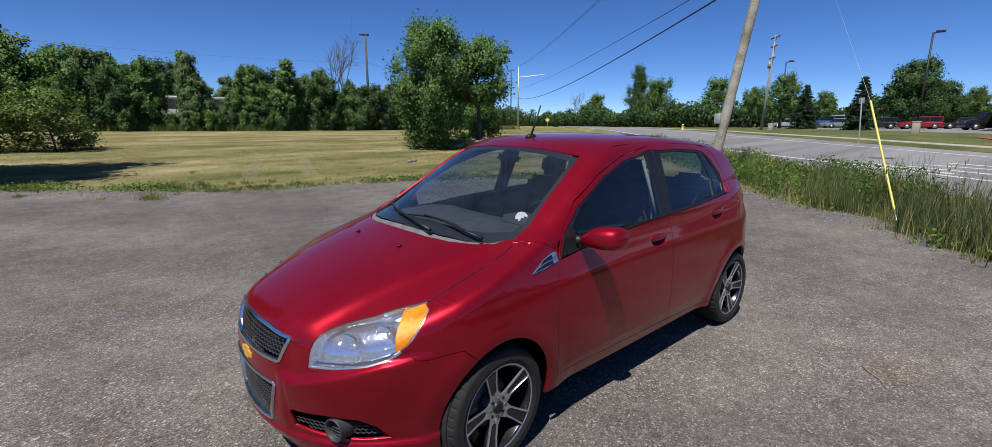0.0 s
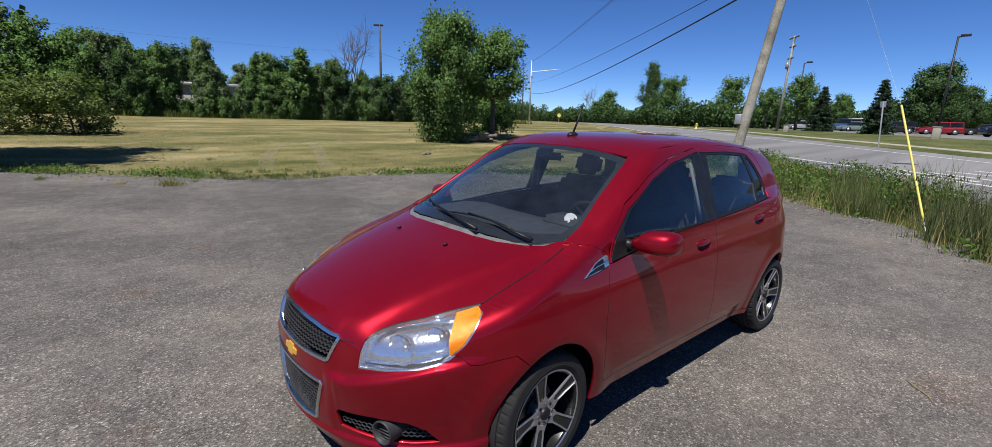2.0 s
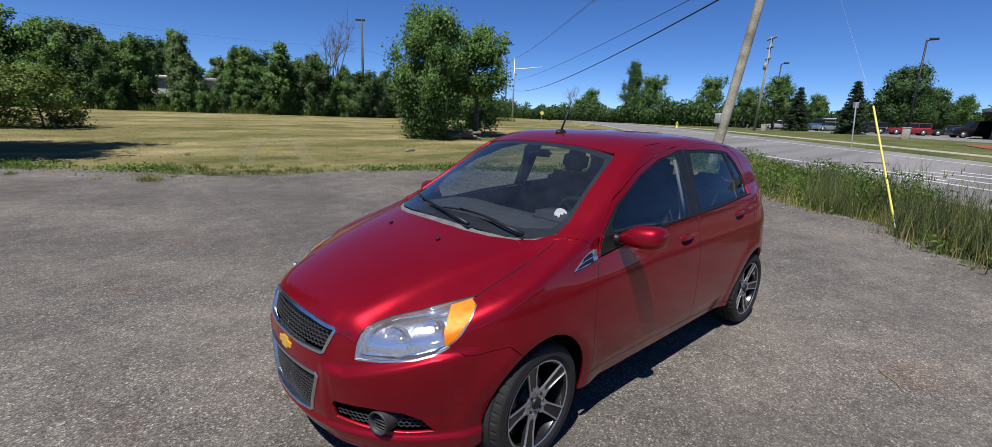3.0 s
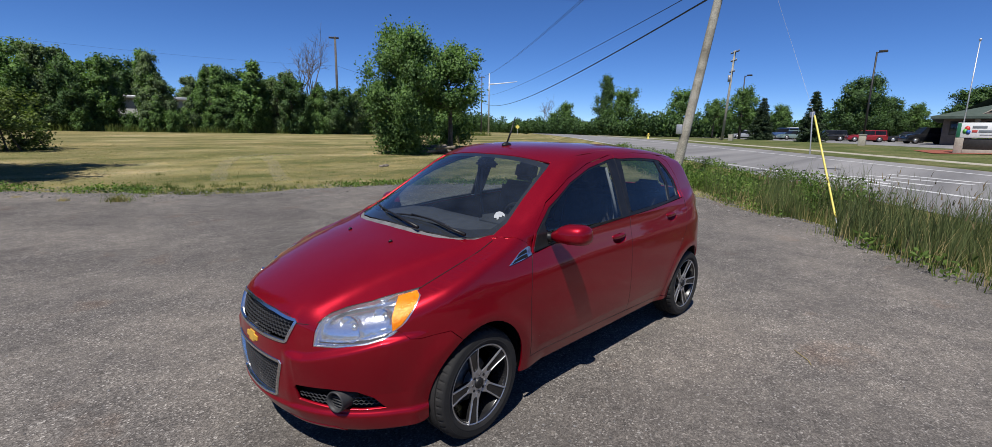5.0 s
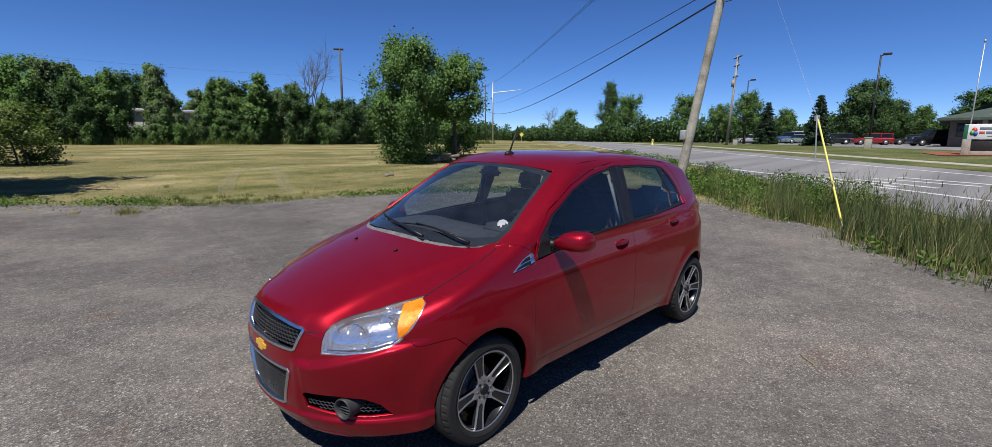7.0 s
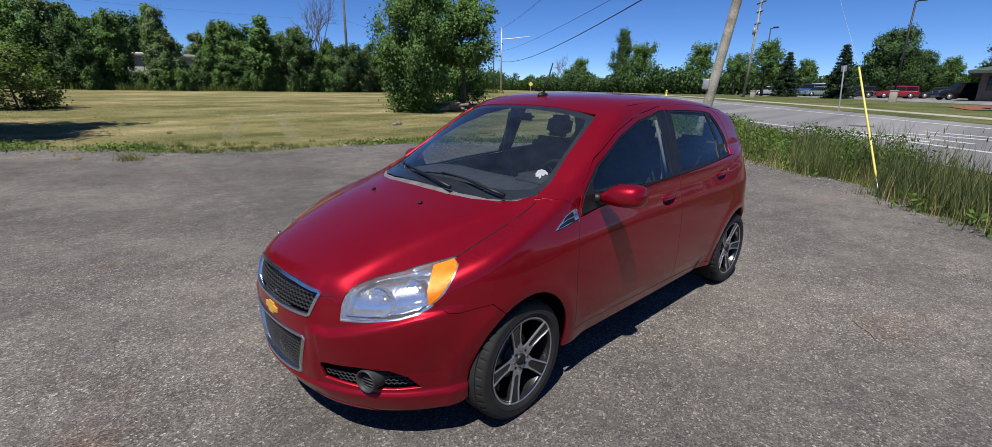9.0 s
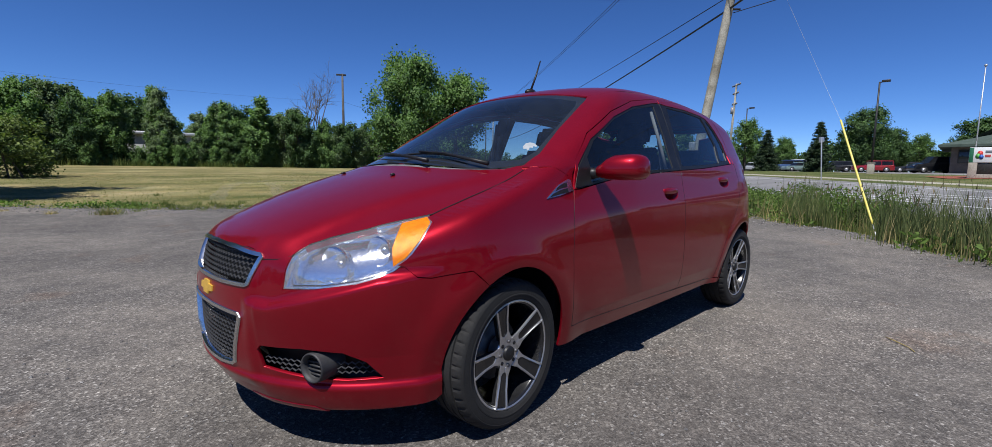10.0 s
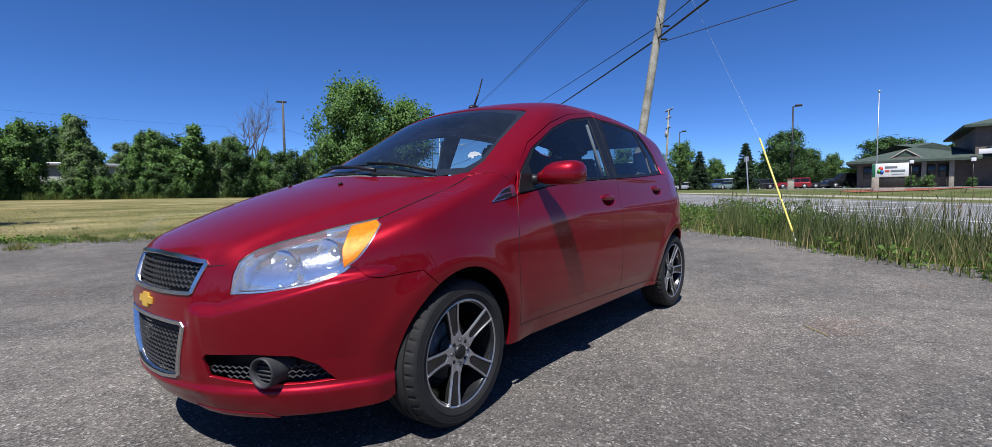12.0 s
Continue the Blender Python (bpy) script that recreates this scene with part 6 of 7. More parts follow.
# pole with crossarms across the road
def crossarm_pole(x, y, h, arms, label, lean=(0, 0), turn=0.0, wood=DARK_WOOD):
    ob = thing("utility_pole", label, "utility pole", Matrix.Translation(on_ground(x, y)))
    part("shaft", tube_bm([(0, 0, -0.2), (lean[0] * 0.5, lean[1] * 0.5, h * 0.5), (lean[0], lean[1], h)], [0.17, 0.14, 0.11], 10), wood, ob)
    for z, w in arms:
        part("crossarm", box_bm((-0.06, -w / 2, z - 0.06), (0.06, w / 2, z + 0.06), 0.01), DARK_WOOD, ob, m=Matrix.Translation((lean[0] * z / h, lean[1] * z / h, 0)) @ Matrix.Rotation(radians(turn), 4, "Z"))
        for k in (-0.45, -0.2, 0.2, 0.45):
            ix, iy = lean[0] * z / h - math.sin(radians(turn)) * k * w, lean[1] * z / h + math.cos(radians(turn)) * k * w
            part("insulator", tube_bm([(ix, iy, z + 0.05), (ix, iy, z + 0.22)], [0.05, 0.03], 6), PORCELAIN, ob)
    return ob


p2 = crossarm_pole(-62.6, -20.2, 10.9, ((10.7, 2.4), (9.7, 1.6), (8.4, 1.4)), "wooden utility pole with crossarms and insulators across the road", (0.1, 0.5), 131, OLD_WOOD)
part("transformer", tube_bm([(0.25, 0.2, 7.2), (0.25, 0.2, 8.0)], 0.18, 12), PORCELAIN, p2, "grey can transformer")
crossarm_pole(-88.1, -91.7, 14.9, ((14.4, 2.4), (12.5, 1.6)), "dark wooden utility pole far along the road")


def street_lamp(x, y, h, arm, label, head=(0.55, 0.28, 0.12), mat=DARK_METAL, radius=0.09):
    ob = thing("street_lamp", label, "street lamp", Matrix.Translation(on_ground(x, y)))
    part("post", tube_bm([(0, 0, -0.1), (0, 0, h)], [radius, radius * 0.75], 10), mat, ob)
    part("arm", tube_bm([(0, 0, h - 0.1), (0, arm, h)], 0.05, 6), mat, ob)
    part("lamp_head", box_bm((-head[1], arm - 0.1, h - 0.06), (head[1], arm + head[0], h + head[2]), 0.03), mat, ob, "flat box lamp head")
    return ob


street_lamp(-53.0, -4.5, 8.05, 0.25, "dark bronze car park lamp with a box head", (0.50, 0.18, 0.12))
street_lamp(-69.8, -20.6, 8.5, 0.4, "dark bronze car park lamp with a box head", (0.50, 0.18, 0.12))
street_lamp(-72.0, 4.6, 5.4, 0.3, "dark bronze car park lamp behind the clinic", (0.50, 0.18, 0.12))
lamp1 = thing("light_pole", "tall weathered wooden light pole with a short top bar", "light pole", Matrix.Translation(on_ground(-28.7, -56.2)))
part("shaft", tube_bm([(0, 0, -0.2), (0, 0, 12.0)], [0.19, 0.13], 10), DARK_WOOD, lamp1)
part("top_bar", box_bm((-0.12, -0.75, 11.75), (0.12, 0.45, 11.95), 0.02), DARK_METAL, lamp1, "short dark top bar", m=Matrix.Rotation(radians(62), 4, "Z"))

mast = thing("signal_mast", "pale steel traffic mast with a long horizontal arm", "traffic mast", Matrix.Translation(on_ground(-87.1, -87.9)))
part("post", tube_bm([(0, 0, -0.1), (0, 0, 15.2)], [0.22, 0.14], 10), PALE_METAL, mast)
ax = Vector((*ROAD_N, 0)).normalized()
part("arm", tube_bm([Vector((0, 0, 12.4)), ax * 3 + Vector((0, 0, 12.7)), ax * 7.2 + Vector((0, 0, 13.2))], [0.16, 0.12, 0.08], 8), WHITE_PAINT, mast)

flag = thing("flagpole", "tall white flagpole with a ball on top", "flagpole", Matrix.Translation(on_ground(-40.6, 2.0)))
part("pole", tube_bm([(0, 0, -0.1), (0, 0, 6.75)], [0.042, 0.026], 10), PALE_METAL, flag)
bm = bmesh.new()
bmesh.ops.create_uvsphere(bm, u_segments=12, v_segments=8, radius=0.08, matrix=Matrix.Translation((0, 0, 6.83)))
part("finial", bm, PALE_METAL, flag, "small metal ball")

post = thing("sign_post", "slightly leaning steel post with a small sign plate", "sign post", Matrix.Translation(on_ground(-31.2, -4.1)) @ Matrix.Rotation(radians(4), 4, "X"))
part("post", box_bm((-0.03, -0.03, -0.1), (0.03, 0.03, 2.5), 0.008), PALE_METAL, post)
part("plate", box_bm((-0.012, -0.13, 2.2), (0.012, 0.13, 2.5), 0.004), SILVER, post, "back of a small metal sign")
for x, y, hh in ((-50.3, -4.2, 0.95), (-61.0, -18.6, 0.8)):
    bl = thing("concrete_block", "pale concrete box on the lawn by the car park", "concrete block", Matrix.Translation(on_ground(x, y)), "concrete boxes")
    part("block", box_bm((-0.25, -0.25, -0.1), (0.25, 0.25, hh), 0.04), CONCRETE, bl)
    part("cap", box_bm((-0.28, -0.28, hh - 0.08), (0.28, 0.28, hh), 0.02), CONCRETE, bl)
h = at_road(19.9, 67)
hyd = thing("fire_hydrant", "small yellow fire hydrant on the verge", "fire hydrant", Matrix.Translation(on_ground(h.x, h.y)))
part("barrel", tube_bm([(0, 0, 0), (0, 0, 0.12), (0, 0, 0.14), (0, 0, 0.62), (0, 0, 0.66), (0, 0, 0.80), (0, 0, 0.86)], [0.17, 0.17, 0.11, 0.11, 0.15, 0.10, 0.03], 14), YELLOW, hyd)
part("nozzle", tube_bm([(0, -0.22, 0.52), (0, 0.22, 0.52)], 0.06, 10), YELLOW, hyd)

# ---------------- sign board and clinic ----------------
STONE = speckled("beige_stone", [(0.30, 0.26, 0.21), (0.42, 0.37, 0.31)], 3, 0.85, 0, 0.35, 0.01)
# taupe brick toned darker, with the shade of deep eaves in its colour
BRICK = speckled("taupe_brick", [(0.135, 0.105, 0.085), (0.19, 0.15, 0.122)], 3, 0.85, 0, 0.3, 0.006)
SHINGLE = speckled("green_grey_shingles", [(0.048, 0.072, 0.056), (0.078, 0.105, 0.085)], 2.5, 0.9, 0, 0.4, 0.02)
SIGN_GREEN = speckled("dark_green_paint", [(0.015, 0.11, 0.055), (0.02, 0.14, 0.07)], 3, 0.5)
LOGO = [speckled("logo_red", [(0.5, 0.03, 0.03), (0.55, 0.04, 0.03)], 3, 0.5), speckled("logo_green", [(0.1, 0.35, 0.06), (0.12, 0.4, 0.08)], 3, 0.5), speckled("logo_blue", [(0.03, 0.10, 0.40), (0.04, 0.12, 0.45)], 3, 0.5)]
MULCH = speckled("red_mulch", [(0.22, 0.06, 0.035), (0.34, 0.11, 0.06)], 6, 0.95, 0, 0.4, 0.02)
DARK_GLASS = speckled("dark_window", [(0.02, 0.024, 0.028), (0.035, 0.04, 0.045)], 0.6, 0.06)
BAR_GREY = speckled("grey_lettering_bar", [(0.16, 0.18, 0.20), (0.20, 0.22, 0.24)], 5, 0.6)
BAR_RED = speckled("red_lettering_bar", [(0.45, 0.06, 0.05), (0.5, 0.07, 0.06)], 5, 0.6)
sg = ground_at(-40.1, 2.7)
sign = thing("sign_board", "white sign board on a stone base with a dark lower panel", "sign", Matrix.LocRotScale((-40.15, 2.62, sg), None, (1, 0.64, 0.90)))
part("stone_base", box_bm((-0.35, -1.35, -0.2), (0.30, -0.72, 1.05), 0.03), STONE, sign, "beige stone pier")
part("lower_panel", box_bm((-0.25, -0.70, 0.28), (0.18, 1.35, 1.02), 0.02), DARK_METAL, sign, "dark message panel")
part("plinth", box_bm((-0.32, -0.71, -0.2), (0.26, 1.42, 0.27), 0.02), STONE, sign)
face = part("board", box_bm((-0.28, -1.35, 1.06), (0.24, 1.62, 2.08), 0.03), WHITE_PAINT, sign, "white board with a coloured emblem")
part("green_edge", box_bm((0.235, -1.34, 1.08), (0.252, -1.05, 2.06), 0.004), SIGN_GREEN, face, "dark green stripe")
for k, (dy, dz, r) in enumerate(((-0.62, 1.66, 0.20), (-0.75, 1.50, 0.17), (-0.52, 1.44, 0.16))):
    bm = bmesh.new()
    bmesh.ops.create_cone(bm, cap_ends=True, segments=20, radius1=r, radius2=r, depth=0.016 + 0.004 * k, matrix=Matrix.Translation((0.248, dy, dz)) @ Matrix.Rotation(radians(90), 4, "Y"))
    part("emblem_dot", bm, LOGO[k], face, "coloured round emblem shape")
for y0, y1, z0, mt in ((-0.28, 0.72, 1.70, BAR_GREY), (-0.28, 0.10, 1.42, BAR_RED), (0.18, 1.35, 1.42, BAR_GREY), (0.3, 1.3, 1.24, BAR_GREY)):
    part("lettering_bar", box_bm((0.238, y0, z0), (0.250, y1, z0 + (0.17 if z0 > 1.3 else 0.05)), 0.003), mt, face)
bed = [(-42.5, -0.3), (-39.2, 0.9), (-39.0, 4.8), (-46.5, 8.5), (-52, 10.5), (-52, 9.0), (-46.2, 6.0)]
bm = bmesh.new()
bm.faces.new([bm.verts.new((x, y, 0)) for x, y in bed])
for axis in range(2):
    for c in range(-54, 12):
        co, no = [0, 0, 0], [0, 0, 0]
        co[axis], no[axis] = c, 1
        bmesh.ops.bisect_plane(bm, geom=bm.verts[:] + bm.edges[:] + bm.faces[:], plane_co=co, plane_no=no)
for v in bm.verts:
    v.co.z = ground_at(v.co.x, v.co.y) + 0.05
bmesh.ops.recalc_face_normals(bm, faces=bm.faces)
me = bpy.data.meshes.new("mulch_bed")
bm.to_mesh(me)
bm.free()
me.materials.append(MULCH)
tagged(new("mulch_bed", me), "red wood mulch bed round the sign and shrubs", "mulch bed", kind="structure")


def hip_roof(y0, y1, x0, x1, eave, ridge, over):
    """Hip roof over a rectangle, with a fascia edge."""
    bm = bmesh.new()
    ya, yb, xa, xb = y0 - over, y1 + over, x0 + over, x1 - over      # x0 front, x1 back (x1 < x0)
    half_d = (xa - xb) / 2
    e = [bm.verts.new(v) for v in ((xa, ya, eave), (xa, yb, eave), (xb, yb, eave), (xb, ya, eave))]
    low_e = [bm.verts.new(v) for v in ((xa, ya, eave - 0.22), (xa, yb, eave - 0.22), (xb, yb, eave - 0.22), (xb, ya, eave - 0.22))]
    r = [bm.verts.new(((xa + xb) / 2, ya + half_d, ridge)), bm.verts.new(((xa + xb) / 2, yb - half_d, ridge))]
    for f in ((e[0], e[1], r[1], r[0]), (e[1], e[2], r[1]), (e[2], e[3], r[0], r[1]), (e[3], e[0], r[0])):
        bm.faces.new(f)
    for k in range(4):
        j = (k + 1) % 4
        bm.faces.new((low_e[k], low_e[j], e[j], e[k]))
    bm.faces.new(low_e[::-1])
    bmesh.ops.recalc_face_normals(bm, faces=bm.faces)
    return bm


G = ground_at(-61, 4) + 0.22
clinic = thing("clinic_building", "low taupe brick building with a green-grey hip roof", "building", Matrix.Translation((0, 0, G)))
part("wall", box_bm((-75, 0.4, -0.5), (-61, 9.0, 2.35), 0.02), BRICK, clinic)
part("roof", hip_roof(0.6, 9.3, -60.6, -72.5, 2.45, 4.45, 1.1), SHINGLE, clinic, "green-grey shingled hip roof", smooth=False)
bm = bmesh.new()
gy, gz = 4.15, 3.35
pts = [(-60.3, gy - 1.6, 2.3), (-60.3, gy + 1.6, 2.3), (-60.3, gy, gz + 0.15), (-64.5, gy - 1.6, 2.3), (-64.5, gy + 1.6, 2.3), (-64.5, gy, gz + 0.15)]
v = [bm.verts.new(q) for q in pts]
for f in ((0, 1, 2), (0, 2, 5, 3), (1, 4, 5, 2)):
    bm.faces.new([v[i] for i in f])
gab = part("gable", bm, SHINGLE, clinic, "small gable over the entrance", smooth=False)
for a, b in (((-60.25, gy - 1.7, 2.28), (-60.25, gy, gz + 0.12)), ((-60.25, gy, gz + 0.12), (-60.25, gy + 1.7, 2.28))):
    part("gable_trim", tube_bm([a, b], 0.06, 4), STONE, gab, "pale gable trim")
part("gable_wall", box_bm((-60.24, gy - 1.0, 2.25), (-60.2, gy + 1.0, 2.75), 0.004), BRICK, gab)
for y0, y1 in ((0.9, 2.2), (3.3, 4.0), (4.6, 5.4), (5.7, 6.4), (6.6, 7.4)):
    wnd = part("window", box_bm((-61.02, y0, 0.75), (-60.94, y1, 2.0), 0.01), DARK_METAL, clinic, "dark window with a bronze frame")
    part("pane", box_bm((-60.97, y0 + 0.07, 0.82), (-60.925, y1 - 0.07, 1.93), 0.004), DARK_GLASS, wnd)
for y in (2.7, 5.55, 7.5):
    part("column", box_bm((-60.6, y - 0.18, -0.3), (-60.25, y + 0.18, 2.25), 0.02), STONE, clinic)
part("tall_wing_wall", box_bm((-76, 9.0, -0.5), (-60.4, 26, 5.25), 0.02), BRICK, clinic, "two-storey taupe wing")
part("tall_wing_roof", hip_roof(9.0, 26, -60.4, -76, 5.4, 8.0, 0.9), SHINGLE, clinic, "grey shingled hip roof", smooth=False)
part("awning_roof", box_bm((-60.4, 9.6, 3.0), (-57.6, 26, 3.25), 0.02), SHINGLE, clinic, "flat porch roof")
part("porch_band", box_bm((-57.62, 8.9, 2.60), (-57.50, 26, 3.02), 0.01), WHITE_PAINT, clinic, "pale porch band")
part("porch_column", box_bm((-58.1, 10.0, -0.3), (-57.6, 10.5, 2.9), 0.02), STONE, clinic)
for y0 in (10.2, 12.2):
    wnd = part("window", box_bm((-60.42, y0, 3.4), (-60.34, y0 + 1.3, 4.4), 0.01), DARK_METAL, clinic, "dark upper window")
    part("pane", box_bm((-60.37, y0 + 0.06, 3.46), (-60.325, y0 + 1.24, 4.34), 0.004), DARK_GLASS, wnd)

for x, y in ((-54.6, 4.4), (-54.3, 8.25)):
    lan = thing("lantern_post", "short dark post with a pale box lantern before the clinic", "lamp post", Matrix.Translation(on_ground(x, y)), "lanterns before the clinic")
    part("post", tube_bm([(0, 0, -0.1), (0, 0, 2.15)], [0.05, 0.04], 8), DARK_METAL, lan)
    part("lantern", box_bm((-0.15, -0.15, 2.15), (0.15, 0.15, 2.5), 0.02), WHITE_PAINT, lan, "pale box lantern")
    part("cap", box_bm((-0.19, -0.19, 2.5), (0.19, 0.19, 2.57), 0.02), DARK_METAL, lan)

# ---------------- parked vehicles ----------------
def vehicle_paint(name, c):
    m, n, l, b = material(name, 0.35, 0.3, 0.5)
    b.inputs["Base Color"].default_value = (*c, 1)
    b.inputs["Coat Weight"].default_value = 0.8
    d = noise_node(n, l, 3, 4)
    r = ramp(n, l, d.outputs["Fac"], [(0.3, (0.25, 0.25, 0.25)), (0.7, (0.45, 0.45, 0.45))])
    l.new(r.outputs[0], b.inputs["Roughness"])
    return m


TINTED = speckled("tinted_vehicle_glass", [(0.008, 0.009, 0.011), (0.016, 0.018, 0.020)], 0.8, 0.12, 0, 0, 0, 0.3)


def parked(name, label, x, y, turn, length, width, height, kind, paint):
    """A plain road vehicle: body, glazed cabin, wheels and lamps."""
    ob = thing(name, label, name.replace("_", " "), Matrix.Translation(on_ground(x, y)) @ Matrix.Rotation(radians(turn), 4, "Z"), "vehicles in the far car park")
    L, W, H = length / 2, width / 2, height
    belt = H * (0.63 if kind != "van" else 0.58)
    hood = {"suv": 0.46, "sedan": 0.42, "van": 0.66, "pickup": 0.44}[kind]
    back = {"suv": -0.98, "sedan": -0.62, "van": -0.98, "pickup": -0.20}[kind]
    prof = [(-L, 0.30), (-L, belt * 0.96), (-L + 0.05, belt), (L * hood, belt), (L * 0.90, belt * 0.86), (L, belt * 0.60), (L, 0.32), (L - 0.1, 0.24), (-L + 0.1, 0.24)]
    bm = bmesh.new()
    rows = []
    for s in (-1, -0.92, 0.92, 1):
        k = 0.0 if abs(s) < 0.95 else 0.07
        rows.append([bm.verts.new((px * (1 - k * 0.4), W * s, lerp(pz, belt * 0.55, k))) for px, pz in prof])
    for a, b in zip(rows, rows[1:]):
        for i in range(len(a)):
            j = (i + 1) % len(a)
            bm.faces.new((a[i], a[j], b[j], b[i]))
    bm.faces.new(rows[0])
    bm.faces.new(rows[-1][::-1])
    bmesh.ops.recalc_face_normals(bm, faces=bm.faces)
    bmesh.ops.bevel(bm, geom=[e for e in bm.edges if e.calc_face_angle(0) > 0.35], offset=0.09, segments=2, affect="EDGES", profile=0.5)
    part("body", bm, paint, ob)
    roof_f, roof_b = L * hood - 0.55, L * back + (0.15 if kind in ("suv", "van") else 0.45)

    def cab(bm, grow, z0, z1):
        lo = [(L * hood - 0.02 + grow, W * 0.93 + grow), (L * back - grow, W * 0.93 + grow)]
        hi = [(roof_f + grow, W * 0.76 + grow), (roof_b - grow, W * 0.76 + grow)]
        f0, f1 = (z0 - belt) / (H - belt), (z1 - belt) / (H - belt)
        ring = []
        for f, z in ((f0, z0), (f1, z1)):
            xa, xb, w = lerp(lo[0][0], hi[0][0], f), lerp(lo[1][0], hi[1][0], f), lerp(lo[0][1], hi[0][1], f)
            ring.append([bm.verts.new(q) for q in ((xa, w, z), (xa, -w, z), (xb, -w, z), (xb, w, z))])
        for i in range(4):
            j = (i + 1) % 4
            bm.faces.new((ring[0][i], ring[0][j], ring[1][j], ring[1][i]))
        bm.faces.new(ring[1])
        bm.faces.new(ring[0][::-1])
        bmesh.ops.recalc_face_normals(bm, faces=bm.faces)
        return bm

    part("window_band", cab(bmesh.new(), 0.0, belt - 0.01, H - 0.06), TINTED, ob, "dark window band", smooth=False)
    part("roof", cab(bmesh.new(), 0.015, H - 0.09, H), paint, ob, smooth=False)
    for f in ((0.5, 0.0) if kind != "pickup" else (0.12,)):
        xb = lerp(roof_b, roof_f, f)
        for s in (-1, 1):
            part("pillar", tube_bm([(xb, W * 0.94 * s, belt), (xb, W * 0.775 * s, H - 0.05)], 0.045, 4), paint, ob, smooth=False)
    for wx in (L * 0.62, -L * 0.60):
        for s in (-1, 1):
            wheel = part("wheel", tube_bm([(wx, W * s * 0.80, 0.33), (wx, W * s * 1.01, 0.33)], 0.335, 20), RUBBER, ob, "dark tyre with a pale rim")
            part("rim", tube_bm([(wx, W * s * 1.0, 0.33), (wx, W * s * 1.03, 0.33)], 0.20, 16), SILVER, wheel)
    for s in (-1, 1):
        part("headlight", box_bm((L - 0.06, s * W * 0.72 - 0.16, belt * 0.68), (L + 0.01, s * W * 0.72 + 0.16, belt * 0.82), 0.02), CHROME, ob)
        part("tail_light", box_bm((-L - 0.01, s * W * 0.82 - 0.09, belt * 0.62), (-L + 0.05, s * W * 0.82 + 0.09, belt * 0.95), 0.02), LOGO[0], ob)
    return ob


VP_RED, VP_BLACK, VP_WHITE, VP_SILVER, VP_BLUE, VP_GREEN = (vehicle_paint(n_, c_) for n_, c_ in (("vehicle_red", (0.30, 0.012, 0.02)), ("vehicle_black", (0.012, 0.013, 0.016)), ("vehicle_white", (0.72, 0.72, 0.72)), ("vehicle_silver", (0.38, 0.40, 0.42)), ("vehicle_blue", (0.05, 0.10, 0.22)), ("vehicle_grey_green", (0.22, 0.30, 0.27))))
parked("parked_car", "red crossover parked by the lawn", -73.8, -6.9, -70, 4.1, 1.75, 1.46, "suv", VP_RED)
parked("parked_car", "black sport utility vehicle parked by the lawn", -68.4, -0.9, -62, 4.5, 1.9, 1.76, "suv", VP_BLACK)
parked("parked_car", "dark crossover parked under the tree", -75.3, -11.1, -72, 4.1, 1.8, 1.45, "suv", VP_BLACK)
parked("parked_van", "pale van with a blue side parked far off", -88.2, -19.8, -60, 4.6, 1.9, 1.85, "suv", VP_BLUE)
parked("parked_van", "white van parked far off", -91.5, -18.6, -60, 5.0, 2.0, 2.0, "van", VP_WHITE)
parked("parked_car", "grey-green sedan parked far off", -81.3, -16.5, -50, 4.4, 1.8, 1.40, "sedan", VP_GREEN)
parked("parked_car", "silver sedan parked far off", -86.0, -24.5, -70, 4.6, 1.8, 1.42, "sedan", VP_SILVER)
parked("parked_car", "dark sedan parked behind the black vehicle", -79.0, -3.4, -75, 4.6, 1.8, 1.35, "sedan", VP_BLACK)

# ---------------- trees across the road ----------------
def spruce_meshes(height, width, seed):
    rng = np.random.default_rng(seed)
    bm = tube_bm([(0, 0, -0.1), (0, 0, height)], [0.10, 0.01], 7)
    pts = []
    tiers = int(height * 3.2)
    for t in range(tiers):
        f = t / tiers
        z = 0.25 + f * (height - 0.3)
        r = width * 0.5 * (1 - f) ** 0.85 + 0.06
        for k in range(int(9 + 8 * (1 - f))):
            a = rng.uniform(0, math.tau)
            rr = r * rng.uniform(0.7, 1.1)
            end = Vector((math.cos(a) * rr, math.sin(a) * rr, z - 0.22 * rr + 0.05))
            if k % 3 == 0:
                add_tube(bm, [(0, 0, z), end], [0.02, 0.004], 4, False)
            n = int(22 + 40 * rr)
            q = rng.uniform(0.15, 1.0, n)
            pts.append(np.stack([q * end.x, q * end.y, z + q * (end.z - z)], -1) + rng.normal(size=(n, 3)) * 0.10 * np.array([1, 1, 0.6]))
    trunk = bpy.data.meshes.new("trunk")
    bm.to_mesh(trunk)
    bm.free()
    trunk.materials.append(BARK)
    crown = quad_mesh("crown", quads(np.concatenate(pts), 0.13, 0.05, rng), NEEDLE)
    return trunk, crown


SPRUCE = spruce_meshes(5.4, 3.6, 31)
SPRUCE_B = spruce_meshes(5.4, 2.9, 32)
plant("spruce_tree", SPRUCE, -66.5, -16.9, "dark green spruce with drooping boughs on the lawn", "tree", 1.0, 0.3, "spruces on the lawn")
plant("spruce_tree", SPRUCE_B, -58.6, -9.7, "narrow dark green spruce on the lawn", "tree", 1.0, 1.3, "spruces on the lawn")
ROUND = tree_meshes(7.6, 5.8, 41, 0.10, LEAF_DARK, 30000, 110, 0.16, 0, 1, 0.35)
